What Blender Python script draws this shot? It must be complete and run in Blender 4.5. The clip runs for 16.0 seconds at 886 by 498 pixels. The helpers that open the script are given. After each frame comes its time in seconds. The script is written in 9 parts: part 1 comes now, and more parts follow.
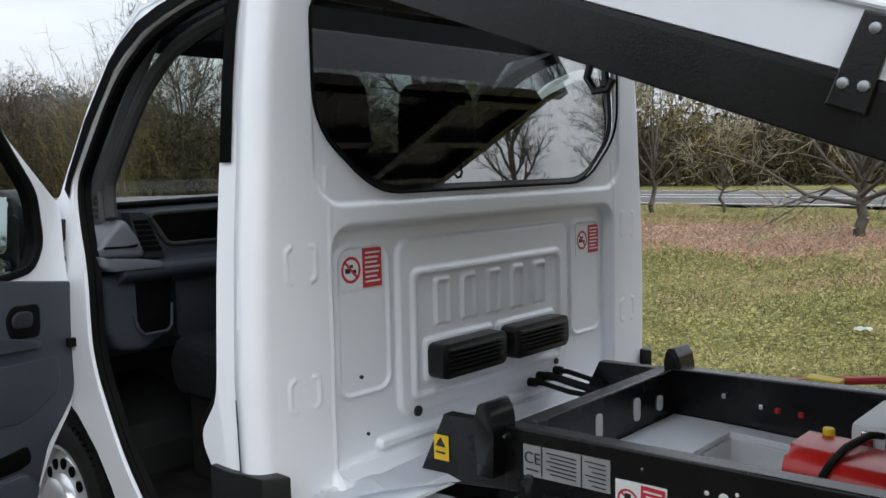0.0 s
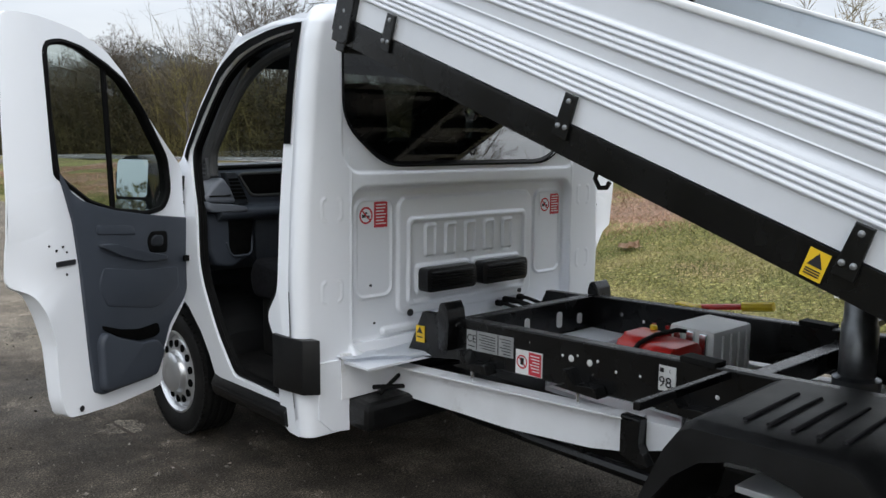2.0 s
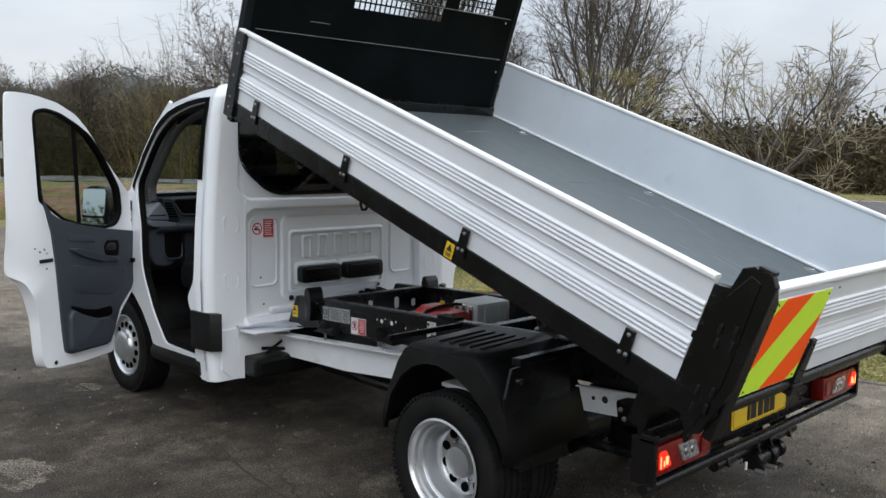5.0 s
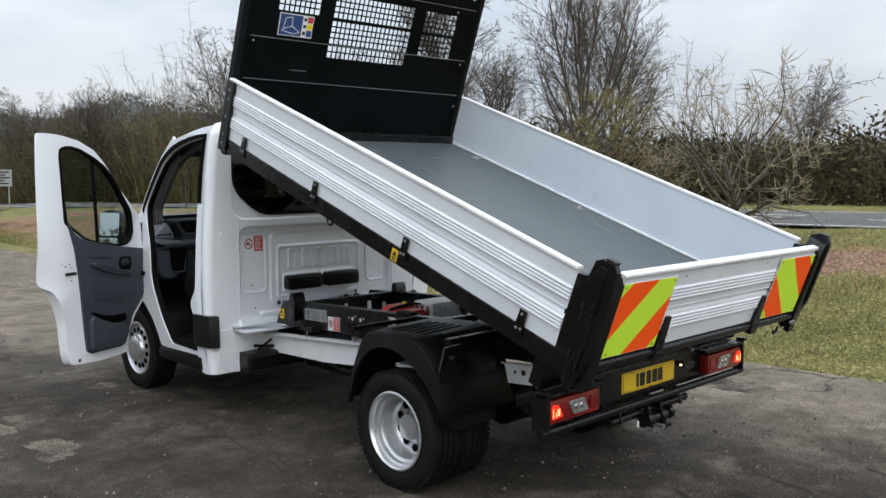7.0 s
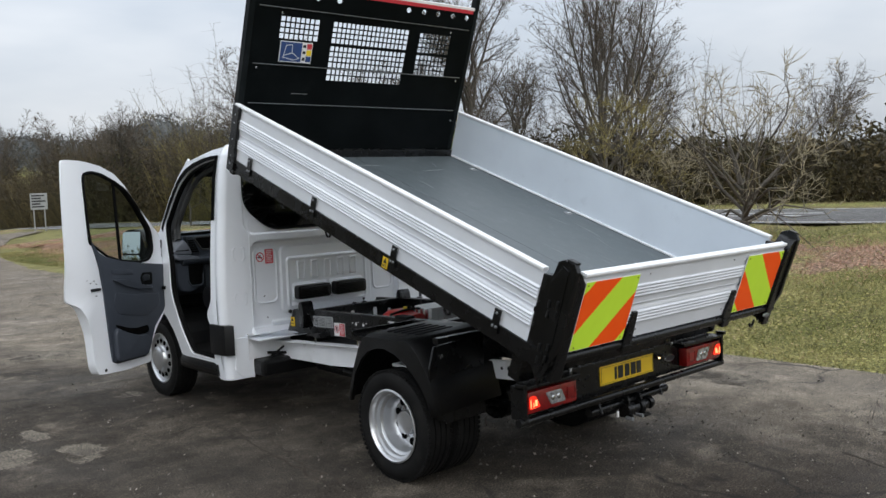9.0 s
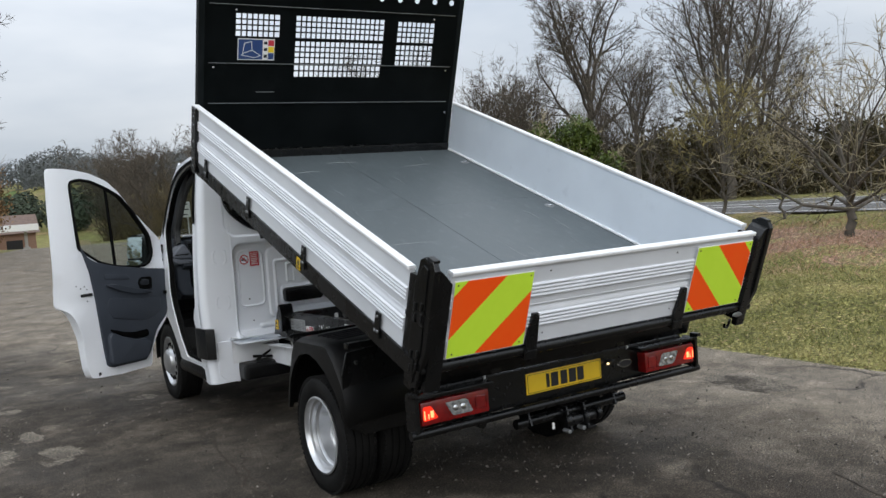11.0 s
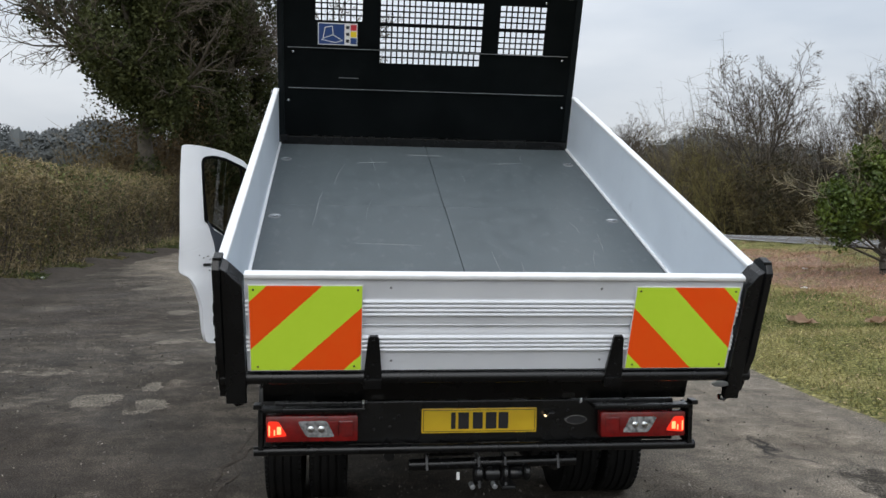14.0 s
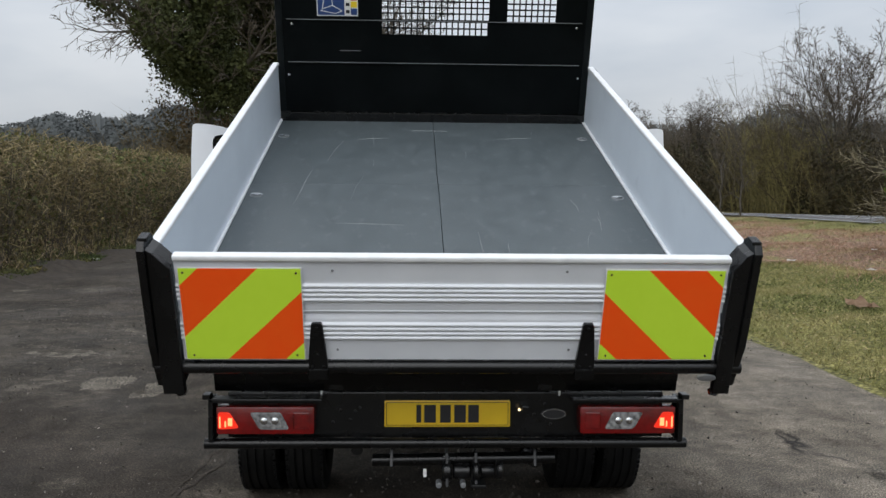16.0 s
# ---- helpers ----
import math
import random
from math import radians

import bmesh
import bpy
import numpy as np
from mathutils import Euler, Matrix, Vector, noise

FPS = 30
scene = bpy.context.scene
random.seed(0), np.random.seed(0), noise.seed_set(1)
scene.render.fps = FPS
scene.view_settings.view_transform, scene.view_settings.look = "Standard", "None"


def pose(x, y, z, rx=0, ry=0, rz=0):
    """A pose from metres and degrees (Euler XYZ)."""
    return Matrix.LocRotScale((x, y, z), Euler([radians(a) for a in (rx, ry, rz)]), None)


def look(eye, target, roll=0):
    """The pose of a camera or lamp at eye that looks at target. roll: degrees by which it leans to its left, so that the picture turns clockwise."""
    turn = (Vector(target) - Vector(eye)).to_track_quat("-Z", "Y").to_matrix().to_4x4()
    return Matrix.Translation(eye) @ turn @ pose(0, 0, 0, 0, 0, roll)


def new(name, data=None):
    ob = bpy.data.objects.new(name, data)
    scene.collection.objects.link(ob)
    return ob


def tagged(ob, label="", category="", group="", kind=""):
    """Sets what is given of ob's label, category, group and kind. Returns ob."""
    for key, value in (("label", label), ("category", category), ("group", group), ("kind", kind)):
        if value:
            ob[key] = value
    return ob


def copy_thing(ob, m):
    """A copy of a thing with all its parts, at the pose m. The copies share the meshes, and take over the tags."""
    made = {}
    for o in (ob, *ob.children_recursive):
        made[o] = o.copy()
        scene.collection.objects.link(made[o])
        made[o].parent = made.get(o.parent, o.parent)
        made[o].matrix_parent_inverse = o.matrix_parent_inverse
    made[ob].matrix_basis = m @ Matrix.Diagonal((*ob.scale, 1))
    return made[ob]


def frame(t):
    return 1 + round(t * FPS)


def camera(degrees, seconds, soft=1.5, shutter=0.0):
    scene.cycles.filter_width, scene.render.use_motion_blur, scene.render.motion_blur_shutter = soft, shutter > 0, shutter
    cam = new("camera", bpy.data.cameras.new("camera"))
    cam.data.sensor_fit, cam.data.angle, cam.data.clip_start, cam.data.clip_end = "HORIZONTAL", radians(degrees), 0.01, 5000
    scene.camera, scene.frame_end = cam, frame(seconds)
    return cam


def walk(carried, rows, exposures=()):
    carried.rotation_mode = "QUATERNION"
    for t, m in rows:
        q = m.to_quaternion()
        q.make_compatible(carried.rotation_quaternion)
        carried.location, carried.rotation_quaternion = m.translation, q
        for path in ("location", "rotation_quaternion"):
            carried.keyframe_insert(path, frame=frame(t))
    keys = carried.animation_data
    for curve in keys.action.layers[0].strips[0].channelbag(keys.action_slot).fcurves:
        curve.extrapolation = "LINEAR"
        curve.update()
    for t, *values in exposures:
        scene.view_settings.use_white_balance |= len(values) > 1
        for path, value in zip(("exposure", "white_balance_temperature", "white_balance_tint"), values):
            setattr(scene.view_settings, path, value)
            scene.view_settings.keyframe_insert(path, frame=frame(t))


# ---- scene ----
cam = camera(54.3, 16.0)
PATH = [
    (0, (-2.297, 1.222, 1.558), (-0.826, 2.564, 1.365), -1.3),
    (0.5, (-2.477, 0.931, 1.56), (-1.037, 2.307, 1.38), 0.0),
    (1, (-2.673, 0.624, 1.585), (-1.276, 2.04, 1.377), -0.3),
    (1.5, (-2.845, 0.344, 1.618), (-1.432, 1.734, 1.348), 0.2),
    (2, (-2.977, 0.023, 1.624), (-1.641, 1.487, 1.361), 0.5),
    (2.5, (-3.118, -0.236, 1.634), (-1.767, 1.225, 1.438), 0.6),
    (3, (-3.258, -0.499, 1.677), (-1.875, 0.934, 1.488), 0.6),
    (3.5, (-3.343, -0.81, 1.69), (-1.989, 0.649, 1.494), 0.9),
    (4, (-3.46, -1.12, 1.696), (-2.072, 0.308, 1.519), 0.2),
    (4.2, (-3.494, -1.239, 1.709), (-2.098, 0.176, 1.491), 0.5),
    (6.3, (-3.918, -2.388, 1.75), (-2.562, -0.928, 1.584), 0.7),
    (6.5, (-3.966, -2.468, 1.753), (-2.599, -1.014, 1.623), 0.3),
    (7, (-4.088, -2.631, 1.763), (-2.71, -1.192, 1.595), -0.4),
    (7.5, (-4.094, -2.764, 1.785), (-2.725, -1.309, 1.685), -1.0),
    (8, (-4.154, -2.949, 1.779), (-2.815, -1.468, 1.659), -0.9),
    (8.5, (-4.203, -3.012, 1.786), (-2.862, -1.533, 1.662), -1.4),
    (9, (-4.161, -3.078, 1.773), (-2.834, -1.589, 1.628), -2.3),
    (9.2, (-4.084, -3.128, 1.769), (-2.784, -1.613, 1.649), -3.0),
    (11.3, (-2.72, -3.616, 1.656), (-1.752, -1.869, 1.556), -3.6),
    (11.5, (-2.579, -3.638, 1.645), (-1.687, -1.849, 1.591), -3.1),
    (12, (-2.172, -3.722, 1.608), (-1.427, -1.868, 1.523), -3.0),
    (12.5, (-1.745, -3.793, 1.59), (-1.134, -1.892, 1.49), -1.9),
    (13, (-1.329, -3.778, 1.579), (-0.827, -1.842, 1.548), -0.5),
    (13.5, (-0.942, -3.815, 1.563), (-0.625, -1.842, 1.478), -0.3),
    (14, (-0.626, -3.778, 1.594), (-0.389, -1.794, 1.497), 0.9),
    (14.5, (-0.416, -3.726, 1.585), (-0.159, -1.745, 1.495), 1.0),
    (15, (-0.235, -3.703, 1.579), (-0.085, -1.711, 1.47), 0.4),
    (15.5, (-0.17, -3.656, 1.573), (-0.045, -1.664, 1.443), 0.0),
    (16, (-0.156, -3.518, 1.577), (-0.081, -1.524, 1.435), 0.5),
]
walk(cam, [(t, look(eye, target, roll)) for t, eye, target, roll in PATH], [(0.0, 0.32), (0.5, 0.58), (1.0, 0.51), (2.0, 0.23), (3.0, 0.17), (4.0, 0.08), (6.5, 0.18), (7.5, 0.10), (9.0, 0.05), (12.0, 0.03), (14.0, -0.06), (16.0, -0.20)])


# ---------------------------------------------------------------- light
world = bpy.data.worlds.new("overcast")
scene.world = world
world.use_nodes = True
wn, wl = world.node_tree.nodes, world.node_tree.links
wn.clear()
w_out = wn.new("ShaderNodeOutputWorld")
w_bg = wn.new("ShaderNodeBackground")
sky = wn.new("ShaderNodeTexSky")
sky.sky_type = "NISHITA"
sky.sun_disc = False
sky.sun_elevation = radians(41)
sky.sun_rotation = radians(197)
sky.air_density, sky.dust_density, sky.ozone_density = 1.0, 4.0, 1.0
w_scale = wn.new("ShaderNodeVectorMath")
w_scale.operation = "SCALE"
w_scale.inputs["Scale"].default_value = 0.10
w_co = wn.new("ShaderNodeTexCoord")
w_map = wn.new("ShaderNodeMapping")
w_map.inputs["Scale"].default_value = (1.0, 1.0, 3.2)
w_noise = wn.new("ShaderNodeTexNoise")
w_noise.inputs["Scale"].default_value = 2.1
w_noise.inputs["Detail"].default_value = 5.0
w_noise.inputs["Roughness"].default_value = 0.5
w_ramp = wn.new("ShaderNodeValToRGB")
w_ramp.color_ramp.elements[0].position, w_ramp.color_ramp.elements[1].position = 0.32, 0.68
w_ramp.color_ramp.elements[0].color = (0.50, 0.56, 0.64, 1)
w_ramp.color_ramp.elements[1].color = (0.80, 0.83, 0.87, 1)
w_mix = wn.new("ShaderNodeMixRGB")
w_mix.inputs[0].default_value = 0.88
wl.new(w_co.outputs["Generated"], w_map.inputs["Vector"])
wl.new(w_map.outputs[0], w_noise.inputs["Vector"])
wl.new(w_noise.outputs[0], w_ramp.inputs[0])
wl.new(sky.outputs[0], w_scale.inputs[0])
wl.new(w_scale.outputs[0], w_mix.inputs[1])
wl.new(w_ramp.outputs[0], w_mix.inputs[2])
w_sep = wn.new("ShaderNodeSeparateXYZ")
w_up = wn.new("ShaderNodeMapRange")  # an overcast sky is brighter overhead
w_up.inputs["From Min"].default_value, w_up.inputs["From Max"].default_value = 0.05, 1.0
w_up.inputs["To Min"].default_value, w_up.inputs["To Max"].default_value = 0.88, 2.3
w_mul = wn.new("ShaderNodeVectorMath")
w_mul.operation = "SCALE"
wl.new(w_co.outputs["Generated"], w_sep.inputs[0])
wl.new(w_sep.outputs["Z"], w_up.inputs[0])
wl.new(w_mix.outputs[0], w_mul.inputs[0])
wl.new(w_up.outputs[0], w_mul.inputs["Scale"])
wl.new(w_mul.outputs[0], w_bg.inputs["Color"])
w_bg.inputs["Strength"].default_value = 1.12
wl.new(w_bg.outputs[0], w_out.inputs["Surface"])

sun_data = bpy.data.lights.new("sun", "SUN")
sun_data.energy, sun_data.angle, sun_data.color = 0.95, radians(60), (0.955, 0.985, 1.0)
sun_ob = new("sun", sun_data)
sun_ob.matrix_world = look((-12, -38, 37), (0, 2, 0))


# ---------------------------------------------------------------- materials
def rgba(c):
    return (c[0], c[1], c[2], 1.0)


def mat(name, c1, c2=None, scale=4.0, rough=0.5, metal=0.0, bump=0.0, bscale=60.0, c3=None, s3=1.5, lo=0.55, hi=0.7,
        spec=0.5, coat=0.0, rvar=0.0, vary=0.0):
    """A surface with colour at two scales: c1 to c2 by a fine noise, and c3 in patches."""
    m = bpy.data.materials.new(name)
    m.use_nodes = True
    n, l = m.node_tree.nodes, m.node_tree.links
    b = n["Principled BSDF"]
    b.inputs["Roughness"].default_value, b.inputs["Metallic"].default_value = rough, metal
    b.inputs["Specular IOR Level"].default_value = spec
    b.inputs["Coat Weight"].default_value = coat
    b.inputs["Coat Roughness"].default_value = 0.08
    b.inputs["Base Color"].default_value = rgba(c1)
    co = n.new("ShaderNodeTexCoord")
    out = None
    if c2:
        t = n.new("ShaderNodeTexNoise")
        t.inputs["Scale"].default_value, t.inputs["Detail"].default_value = scale, 6
        l.new(co.outputs["Object"], t.inputs["Vector"])
        r = n.new("ShaderNodeValToRGB")
        r.color_ramp.elements[0].position, r.color_ramp.elements[1].position = 0.35, 0.68
        r.color_ramp.elements[0].color, r.color_ramp.elements[1].color = rgba(c1), rgba(c2)
        l.new(t.outputs[0], r.inputs[0])
        out = r.outputs[0]
        if rvar:
            mr = n.new("ShaderNodeMapRange")
            mr.inputs["To Min"].default_value, mr.inputs["To Max"].default_value = max(0.02, rough - rvar), rough + rvar
            l.new(t.outputs[0], mr.inputs[0])
            l.new(mr.outputs[0], b.inputs["Roughness"])
    if c3:
        t3 = n.new("ShaderNodeTexNoise")
        t3.inputs["Scale"].default_value, t3.inputs["Detail"].default_value, t3.inputs["Roughness"].default_value = s3, 7, 0.62
        l.new(co.outputs["Object"], t3.inputs["Vector"])
        r3 = n.new("ShaderNodeValToRGB")
        r3.color_ramp.elements[0].position, r3.color_ramp.elements[1].position = lo, hi
        l.new(t3.outputs[0], r3.inputs[0])
        mx = n.new("ShaderNodeMixRGB")
        l.new(r3.outputs[0], mx.inputs[0])
        if out:
            l.new(out, mx.inputs[1])
        else:
            mx.inputs[1].default_value = rgba(c1)
        mx.inputs[2].default_value = rgba(c3)
        out = mx.outputs[0]
    if vary and out:
        info = n.new("ShaderNodeNewGeometry")
        hv = n.new("ShaderNodeHueSaturation")
        mv = n.new("ShaderNodeMapRange")
        mv.inputs["To Min"].default_value, mv.inputs["To Max"].default_value = 1 - vary, 1 + vary
        l.new(info.outputs["Random Per Island"], mv.inputs[0])
        l.new(mv.outputs[0], hv.inputs["Value"])
        l.new(out, hv.inputs["Color"])
        out = hv.outputs[0]
    if out:
        l.new(out, b.inputs["Base Color"])
    if bump:
        tb = n.new("ShaderNodeTexNoise")
        tb.inputs["Scale"].default_value, tb.inputs["Detail"].default_value = bscale, 5
        l.new(co.outputs["Object"], tb.inputs["Vector"])
        bp = n.new("ShaderNodeBump")
        bp.inputs["Strength"].default_value, bp.inputs["Distance"].default_value = bump, 0.01
        l.new(tb.outputs[0], bp.inputs["Height"])
        l.new(bp.outputs[0], b.inputs["Normal"])
    return m


def glass(name, tint, gloss=0.05, gloss_rough=0.01, power=3.0):
    """Thin pane: tinted see-through with a mirror gloss that grows at grazing angles."""
    m = bpy.data.materials.new(name)
    m.use_nodes = True
    n, l = m.node_tree.nodes, m.node_tree.links
    n.remove(n["Principled BSDF"])
    o = n["Material Output"]
    tr, gl, mx = n.new("ShaderNodeBsdfTransparent"), n.new("ShaderNodeBsdfGlossy"), n.new("ShaderNodeMixShader")
    lw, sq, ad = n.new("ShaderNodeLayerWeight"), n.new("ShaderNodeMath"), n.new("ShaderNodeMath")
    lw.inputs["Blend"].default_value = 0.5
    sq.operation, sq.inputs[1].default_value = "POWER", power
    ad.operation, ad.inputs[1].default_value, ad.inputs[2].default_value = "MULTIPLY_ADD", 1.0 - gloss, gloss
    l.new(lw.outputs["Facing"], sq.inputs[0])
    l.new(sq.outputs[0], ad.inputs[0])
    tr.inputs["Color"].default_value = rgba(tint)
    gl.inputs["Roughness"].default_value = gloss_rough
    l.new(ad.outputs[0], mx.inputs[0])
    l.new(tr.outputs[0], mx.inputs[1])
    l.new(gl.outputs[0], mx.inputs[2])
    l.new(mx.outputs[0], o.inputs["Surface"])
    return m


M_WHITE = mat("white_paint", (0.84, 0.865, 0.905), (0.80, 0.825, 0.865), scale=1.6, rough=0.28, coat=0.35, c3=(0.66, 0.66, 0.64), s3=5, lo=0.66, hi=0.9, bump=0.04, bscale=9)
M_WHITE_DULL = mat("white_chassis_paint", (0.80, 0.81, 0.83), (0.72, 0.73, 0.74), scale=5, rough=0.40, c3=(0.36, 0.34, 0.31), s3=4, lo=0.6, hi=0.82, bump=0.05, bscale=30)
M_ALU = mat("anodised_aluminium", (0.7616, 0.7840, 0.8232), (0.6832, 0.7056, 0.7448), scale=3, rough=0.42, metal=0.12, bump=0.03, bscale=120)
M_ALU_IN = mat("smooth_aluminium_inside", (0.70, 0.765, 0.83), (0.64, 0.70, 0.765), scale=2.2, rough=0.40, metal=0.10, c3=(0.57, 0.62, 0.68), s3=6, lo=0.62, hi=0.85, bump=0.02, bscale=60)
M_LIP = mat("white_edge_trim", (0.82, 0.83, 0.84), (0.72, 0.73, 0.74), scale=12, rough=0.35)
M_BLACK = mat("black_gloss_paint", (0.0030, 0.0032, 0.0034), (0.0060, 0.0062, 0.0066), scale=7, rough=0.27, bump=0.05, bscale=220, c3=(0.018, 0.017, 0.016), s3=5, lo=0.68, hi=0.94, rvar=0.08, spec=0.45)
M_BLACK_HB = mat("dark_headboard_coat", (0.0065, 0.0085, 0.009), (0.010, 0.0125, 0.0135), spec=0.08, scale=4, rough=0.36, bump=0.06, bscale=260, c3=(0.020, 0.022, 0.024), s3=3.2, lo=0.62, hi=0.9, rvar=0.08)
M_PLASTIC = mat("black_textured_plastic", (0.0035, 0.0036, 0.0038), (0.0070, 0.0072, 0.0076), spec=0.36, scale=9, rough=0.38, bump=0.18, bscale=420, rvar=0.08)
M_RUBBER = mat("tyre_rubber", (0.008, 0.008, 0.008), (0.014, 0.0136, 0.013), spec=0.12, scale=8, rough=0.65, bump=0.15, bscale=200, c3=(0.032, 0.029, 0.026), s3=6, lo=0.60, hi=0.88)
M_SEAL = mat("black_rubber_seal", (0.003, 0.003, 0.003), (0.006, 0.006, 0.006), scale=20, rough=0.6, spec=0.07)
M_STEEL = mat("silver_wheel_paint", (0.62, 0.63, 0.645), (0.53, 0.54, 0.555), scale=6, rough=0.30, metal=0.75, c3=(0.40, 0.39, 0.37), s3=9, lo=0.6, hi=0.8, bump=0.03, bscale=90)
M_CHROME = mat("bright_zinc", (0.72, 0.73, 0.74), (0.6, 0.61, 0.62), scale=30, rough=0.22, metal=1.0)
M_RAM = mat("ram_steel", (0.20, 0.21, 0.22), (0.12, 0.125, 0.13), scale=14, rough=0.3, metal=0.8)
M_TRIM = mat("blue_grey_door_trim", (0.036, 0.043, 0.056), (0.047, 0.055, 0.070), scale=3, rough=0.5, bump=0.16, bscale=500, spec=0.35)
M_TRIM_CUP = mat("mid_grey_moulding", (0.11, 0.122, 0.145), (0.135, 0.148, 0.172), scale=3, rough=0.45, bump=0.16, bscale=500)
M_TRIM_MID = mat("grey_pillar_lining", (0.0396, 0.0410, 0.0418), (0.0540, 0.0554, 0.0562), scale=4, rough=0.6, bump=0.12, bscale=400, spec=0.3)
M_TRIM_DK = mat("dark_grey_trim", (0.016, 0.019, 0.024), (0.026, 0.030, 0.036), scale=4, rough=0.55, bump=0.16, bscale=500, spec=0.25)
M_TRIM_LT = mat("light_grey_pillar_trim", (0.0936, 0.0972, 0.1008), (0.1224, 0.1260, 0.1296), scale=5, rough=0.6, bump=0.1, bscale=400)
M_SEAT = mat("dark_seat_cloth", (0.006, 0.006, 0.007), (0.012, 0.012, 0.014), spec=0.1, scale=60, rough=0.9, bump=0.3, bscale=300)
M_MAT = mat("black_floor_mat", (0.005, 0.005, 0.005), (0.010, 0.0095, 0.009), scale=12, rough=0.85, bump=0.3, bscale=160, spec=0.1)
M_FLOOR = mat("grey_bed_deck", (0.066, 0.081, 0.087), (0.083, 0.100, 0.107), scale=11, rough=0.46, c3=(0.130, 0.147, 0.155), s3=15, lo=0.56, hi=0.86, bump=0.08, bscale=120, rvar=0.14)
for node in [q for q in M_FLOOR.node_tree.nodes if q.type == "TEX_NOISE" and q.inputs["Vector"].is_linked]:
    drawn_out = M_FLOOR.node_tree.nodes.new("ShaderNodeMapping")  # wear runs along the bed
    drawn_out.inputs["Scale"].default_value = (1.2, 0.62, 1.0)
    M_FLOOR.node_tree.links.new(node.inputs["Vector"].links[0].from_socket, drawn_out.inputs["Vector"])
    M_FLOOR.node_tree.links.new(drawn_out.outputs[0], node.inputs["Vector"])
M_SCUFF = mat("pale_scuff", (0.17, 0.185, 0.19), (0.22, 0.235, 0.24), scale=40, rough=0.55)
M_RED = mat("red_plastic_tank", (0.66, 0.026, 0.020), (0.56, 0.021, 0.017), scale=6, rough=0.28, bump=0.05, bscale=80)
M_GREYBOX = mat("light_grey_motor_cover", (0.76, 0.77, 0.76), (0.66, 0.67, 0.66), scale=5, rough=0.38, bump=0.05, bscale=90)
M_YELLOW = mat("yellow_label", (0.80, 0.52, 0.02), (0.74, 0.47, 0.02), scale=20, rough=0.4)
M_PLATEY = mat("yellow_plate", (0.83, 0.56, 0.03), (0.77, 0.50, 0.025), scale=8, rough=0.3)
M_REDLAB = mat("red_label", (0.56, 0.035, 0.05), (0.50, 0.03, 0.045), scale=20, rough=0.4)
M_WHITELAB = mat("white_label", (0.78, 0.78, 0.77), (0.72, 0.72, 0.71), scale=20, rough=0.4)
M_SILVLAB = mat("silver_label", (0.46, 0.47, 0.47), (0.40, 0.41, 0.41), scale=12, rough=0.35, metal=0.4)
M_BLUELAB = mat("blue_label", (0.018, 0.05, 0.17), (0.022, 0.06, 0.20), scale=20, rough=0.4)
M_INK = mat("dark_print", (0.012, 0.012, 0.014), (0.018, 0.018, 0.02), scale=30, rough=0.5)
# matte black for the shade inside openings that are drawn as solid faces
M_HOLE_SHADE = mat("hole_shade_black", (0.004, 0.004, 0.004), (0.006, 0.006, 0.006), scale=30, rough=1.0, spec=0.0)
M_DASH = mat("dark_blue_grey_dash", (0.036, 0.043, 0.056), (0.046, 0.054, 0.069), scale=3, rough=0.6, bump=0.16, bscale=500, spec=0.25)
M_LIME = mat("lime_reflective_film", (0.60, 0.86, 0.055), (0.58, 0.84, 0.05), scale=14, rough=0.45, bump=0.03, bscale=300, spec=0.2)
M_ORANGE = mat("orange_reflective_film", (1.0, 0.098, 0.009), (1.0, 0.11, 0.011), scale=14, rough=0.5, bump=0.03, bscale=300, spec=0.15)
M_LENS_RED = mat("red_lamp_lens", (0.24, 0.006, 0.006), (0.13, 0.004, 0.004), scale=22, rough=0.10, coat=0.6, bump=0.25, bscale=160)
M_LENS_CLR = mat("clear_lamp_lens", (0.70, 0.71, 0.73), (0.14, 0.145, 0.15), scale=55, rough=0.10, metal=0.6, coat=0.6, bump=0.3, bscale=120)
M_BARREL = mat("galvanised_strip", (0.33, 0.34, 0.35), (0.25, 0.26, 0.27), scale=9, rough=0.45, metal=0.7)
M_CLIP = mat("yellow_clip", (0.85, 0.62, 0.02), (0.8, 0.57, 0.02), scale=10, rough=0.5)
M_DKGLASS = glass("tinted_cab_glass", (0.46, 0.52, 0.49), 0.40)
M_GLASS = glass("door_glass", (0.60, 0.66, 0.63), 0.07)
M_SCREEN = glass("windscreen_glass", (0.66, 0.72, 0.69), 0.03, 0.01, 6.0)
M_FRIT = mat("black_glass_border", (0.006, 0.006, 0.007), (0.010, 0.010, 0.011), scale=12, rough=0.10)
M_MIRROR = mat("mirror_glass", (0.58, 0.66, 0.69), rough=0.03, metal=1.0)


def emissive(name, c, e, strength):
    m = mat(name, c, rough=0.2, coat=0.5)
    b = m.node_tree.nodes["Principled BSDF"]
    b.inputs["Emission Color"].default_value = rgba(e)
    b.inputs["Emission Strength"].default_value = strength
    return m


M_LAMP_ON = emissive("lit_tail_lamp_chamber", (0.6, 0.02, 0.01), (1.0, 0.035, 0.012), 0.8)
M_LAMP_HOT = emissive("lit_tail_lamp_bulb", (0.8, 0.2, 0.08), (1.0, 0.26, 0.10), 2.6)
M_PLATE_LAMP = emissive("lit_plate_lamp", (0.9, 0.8, 0.6), (1.0, 0.72, 0.38), 2.5)

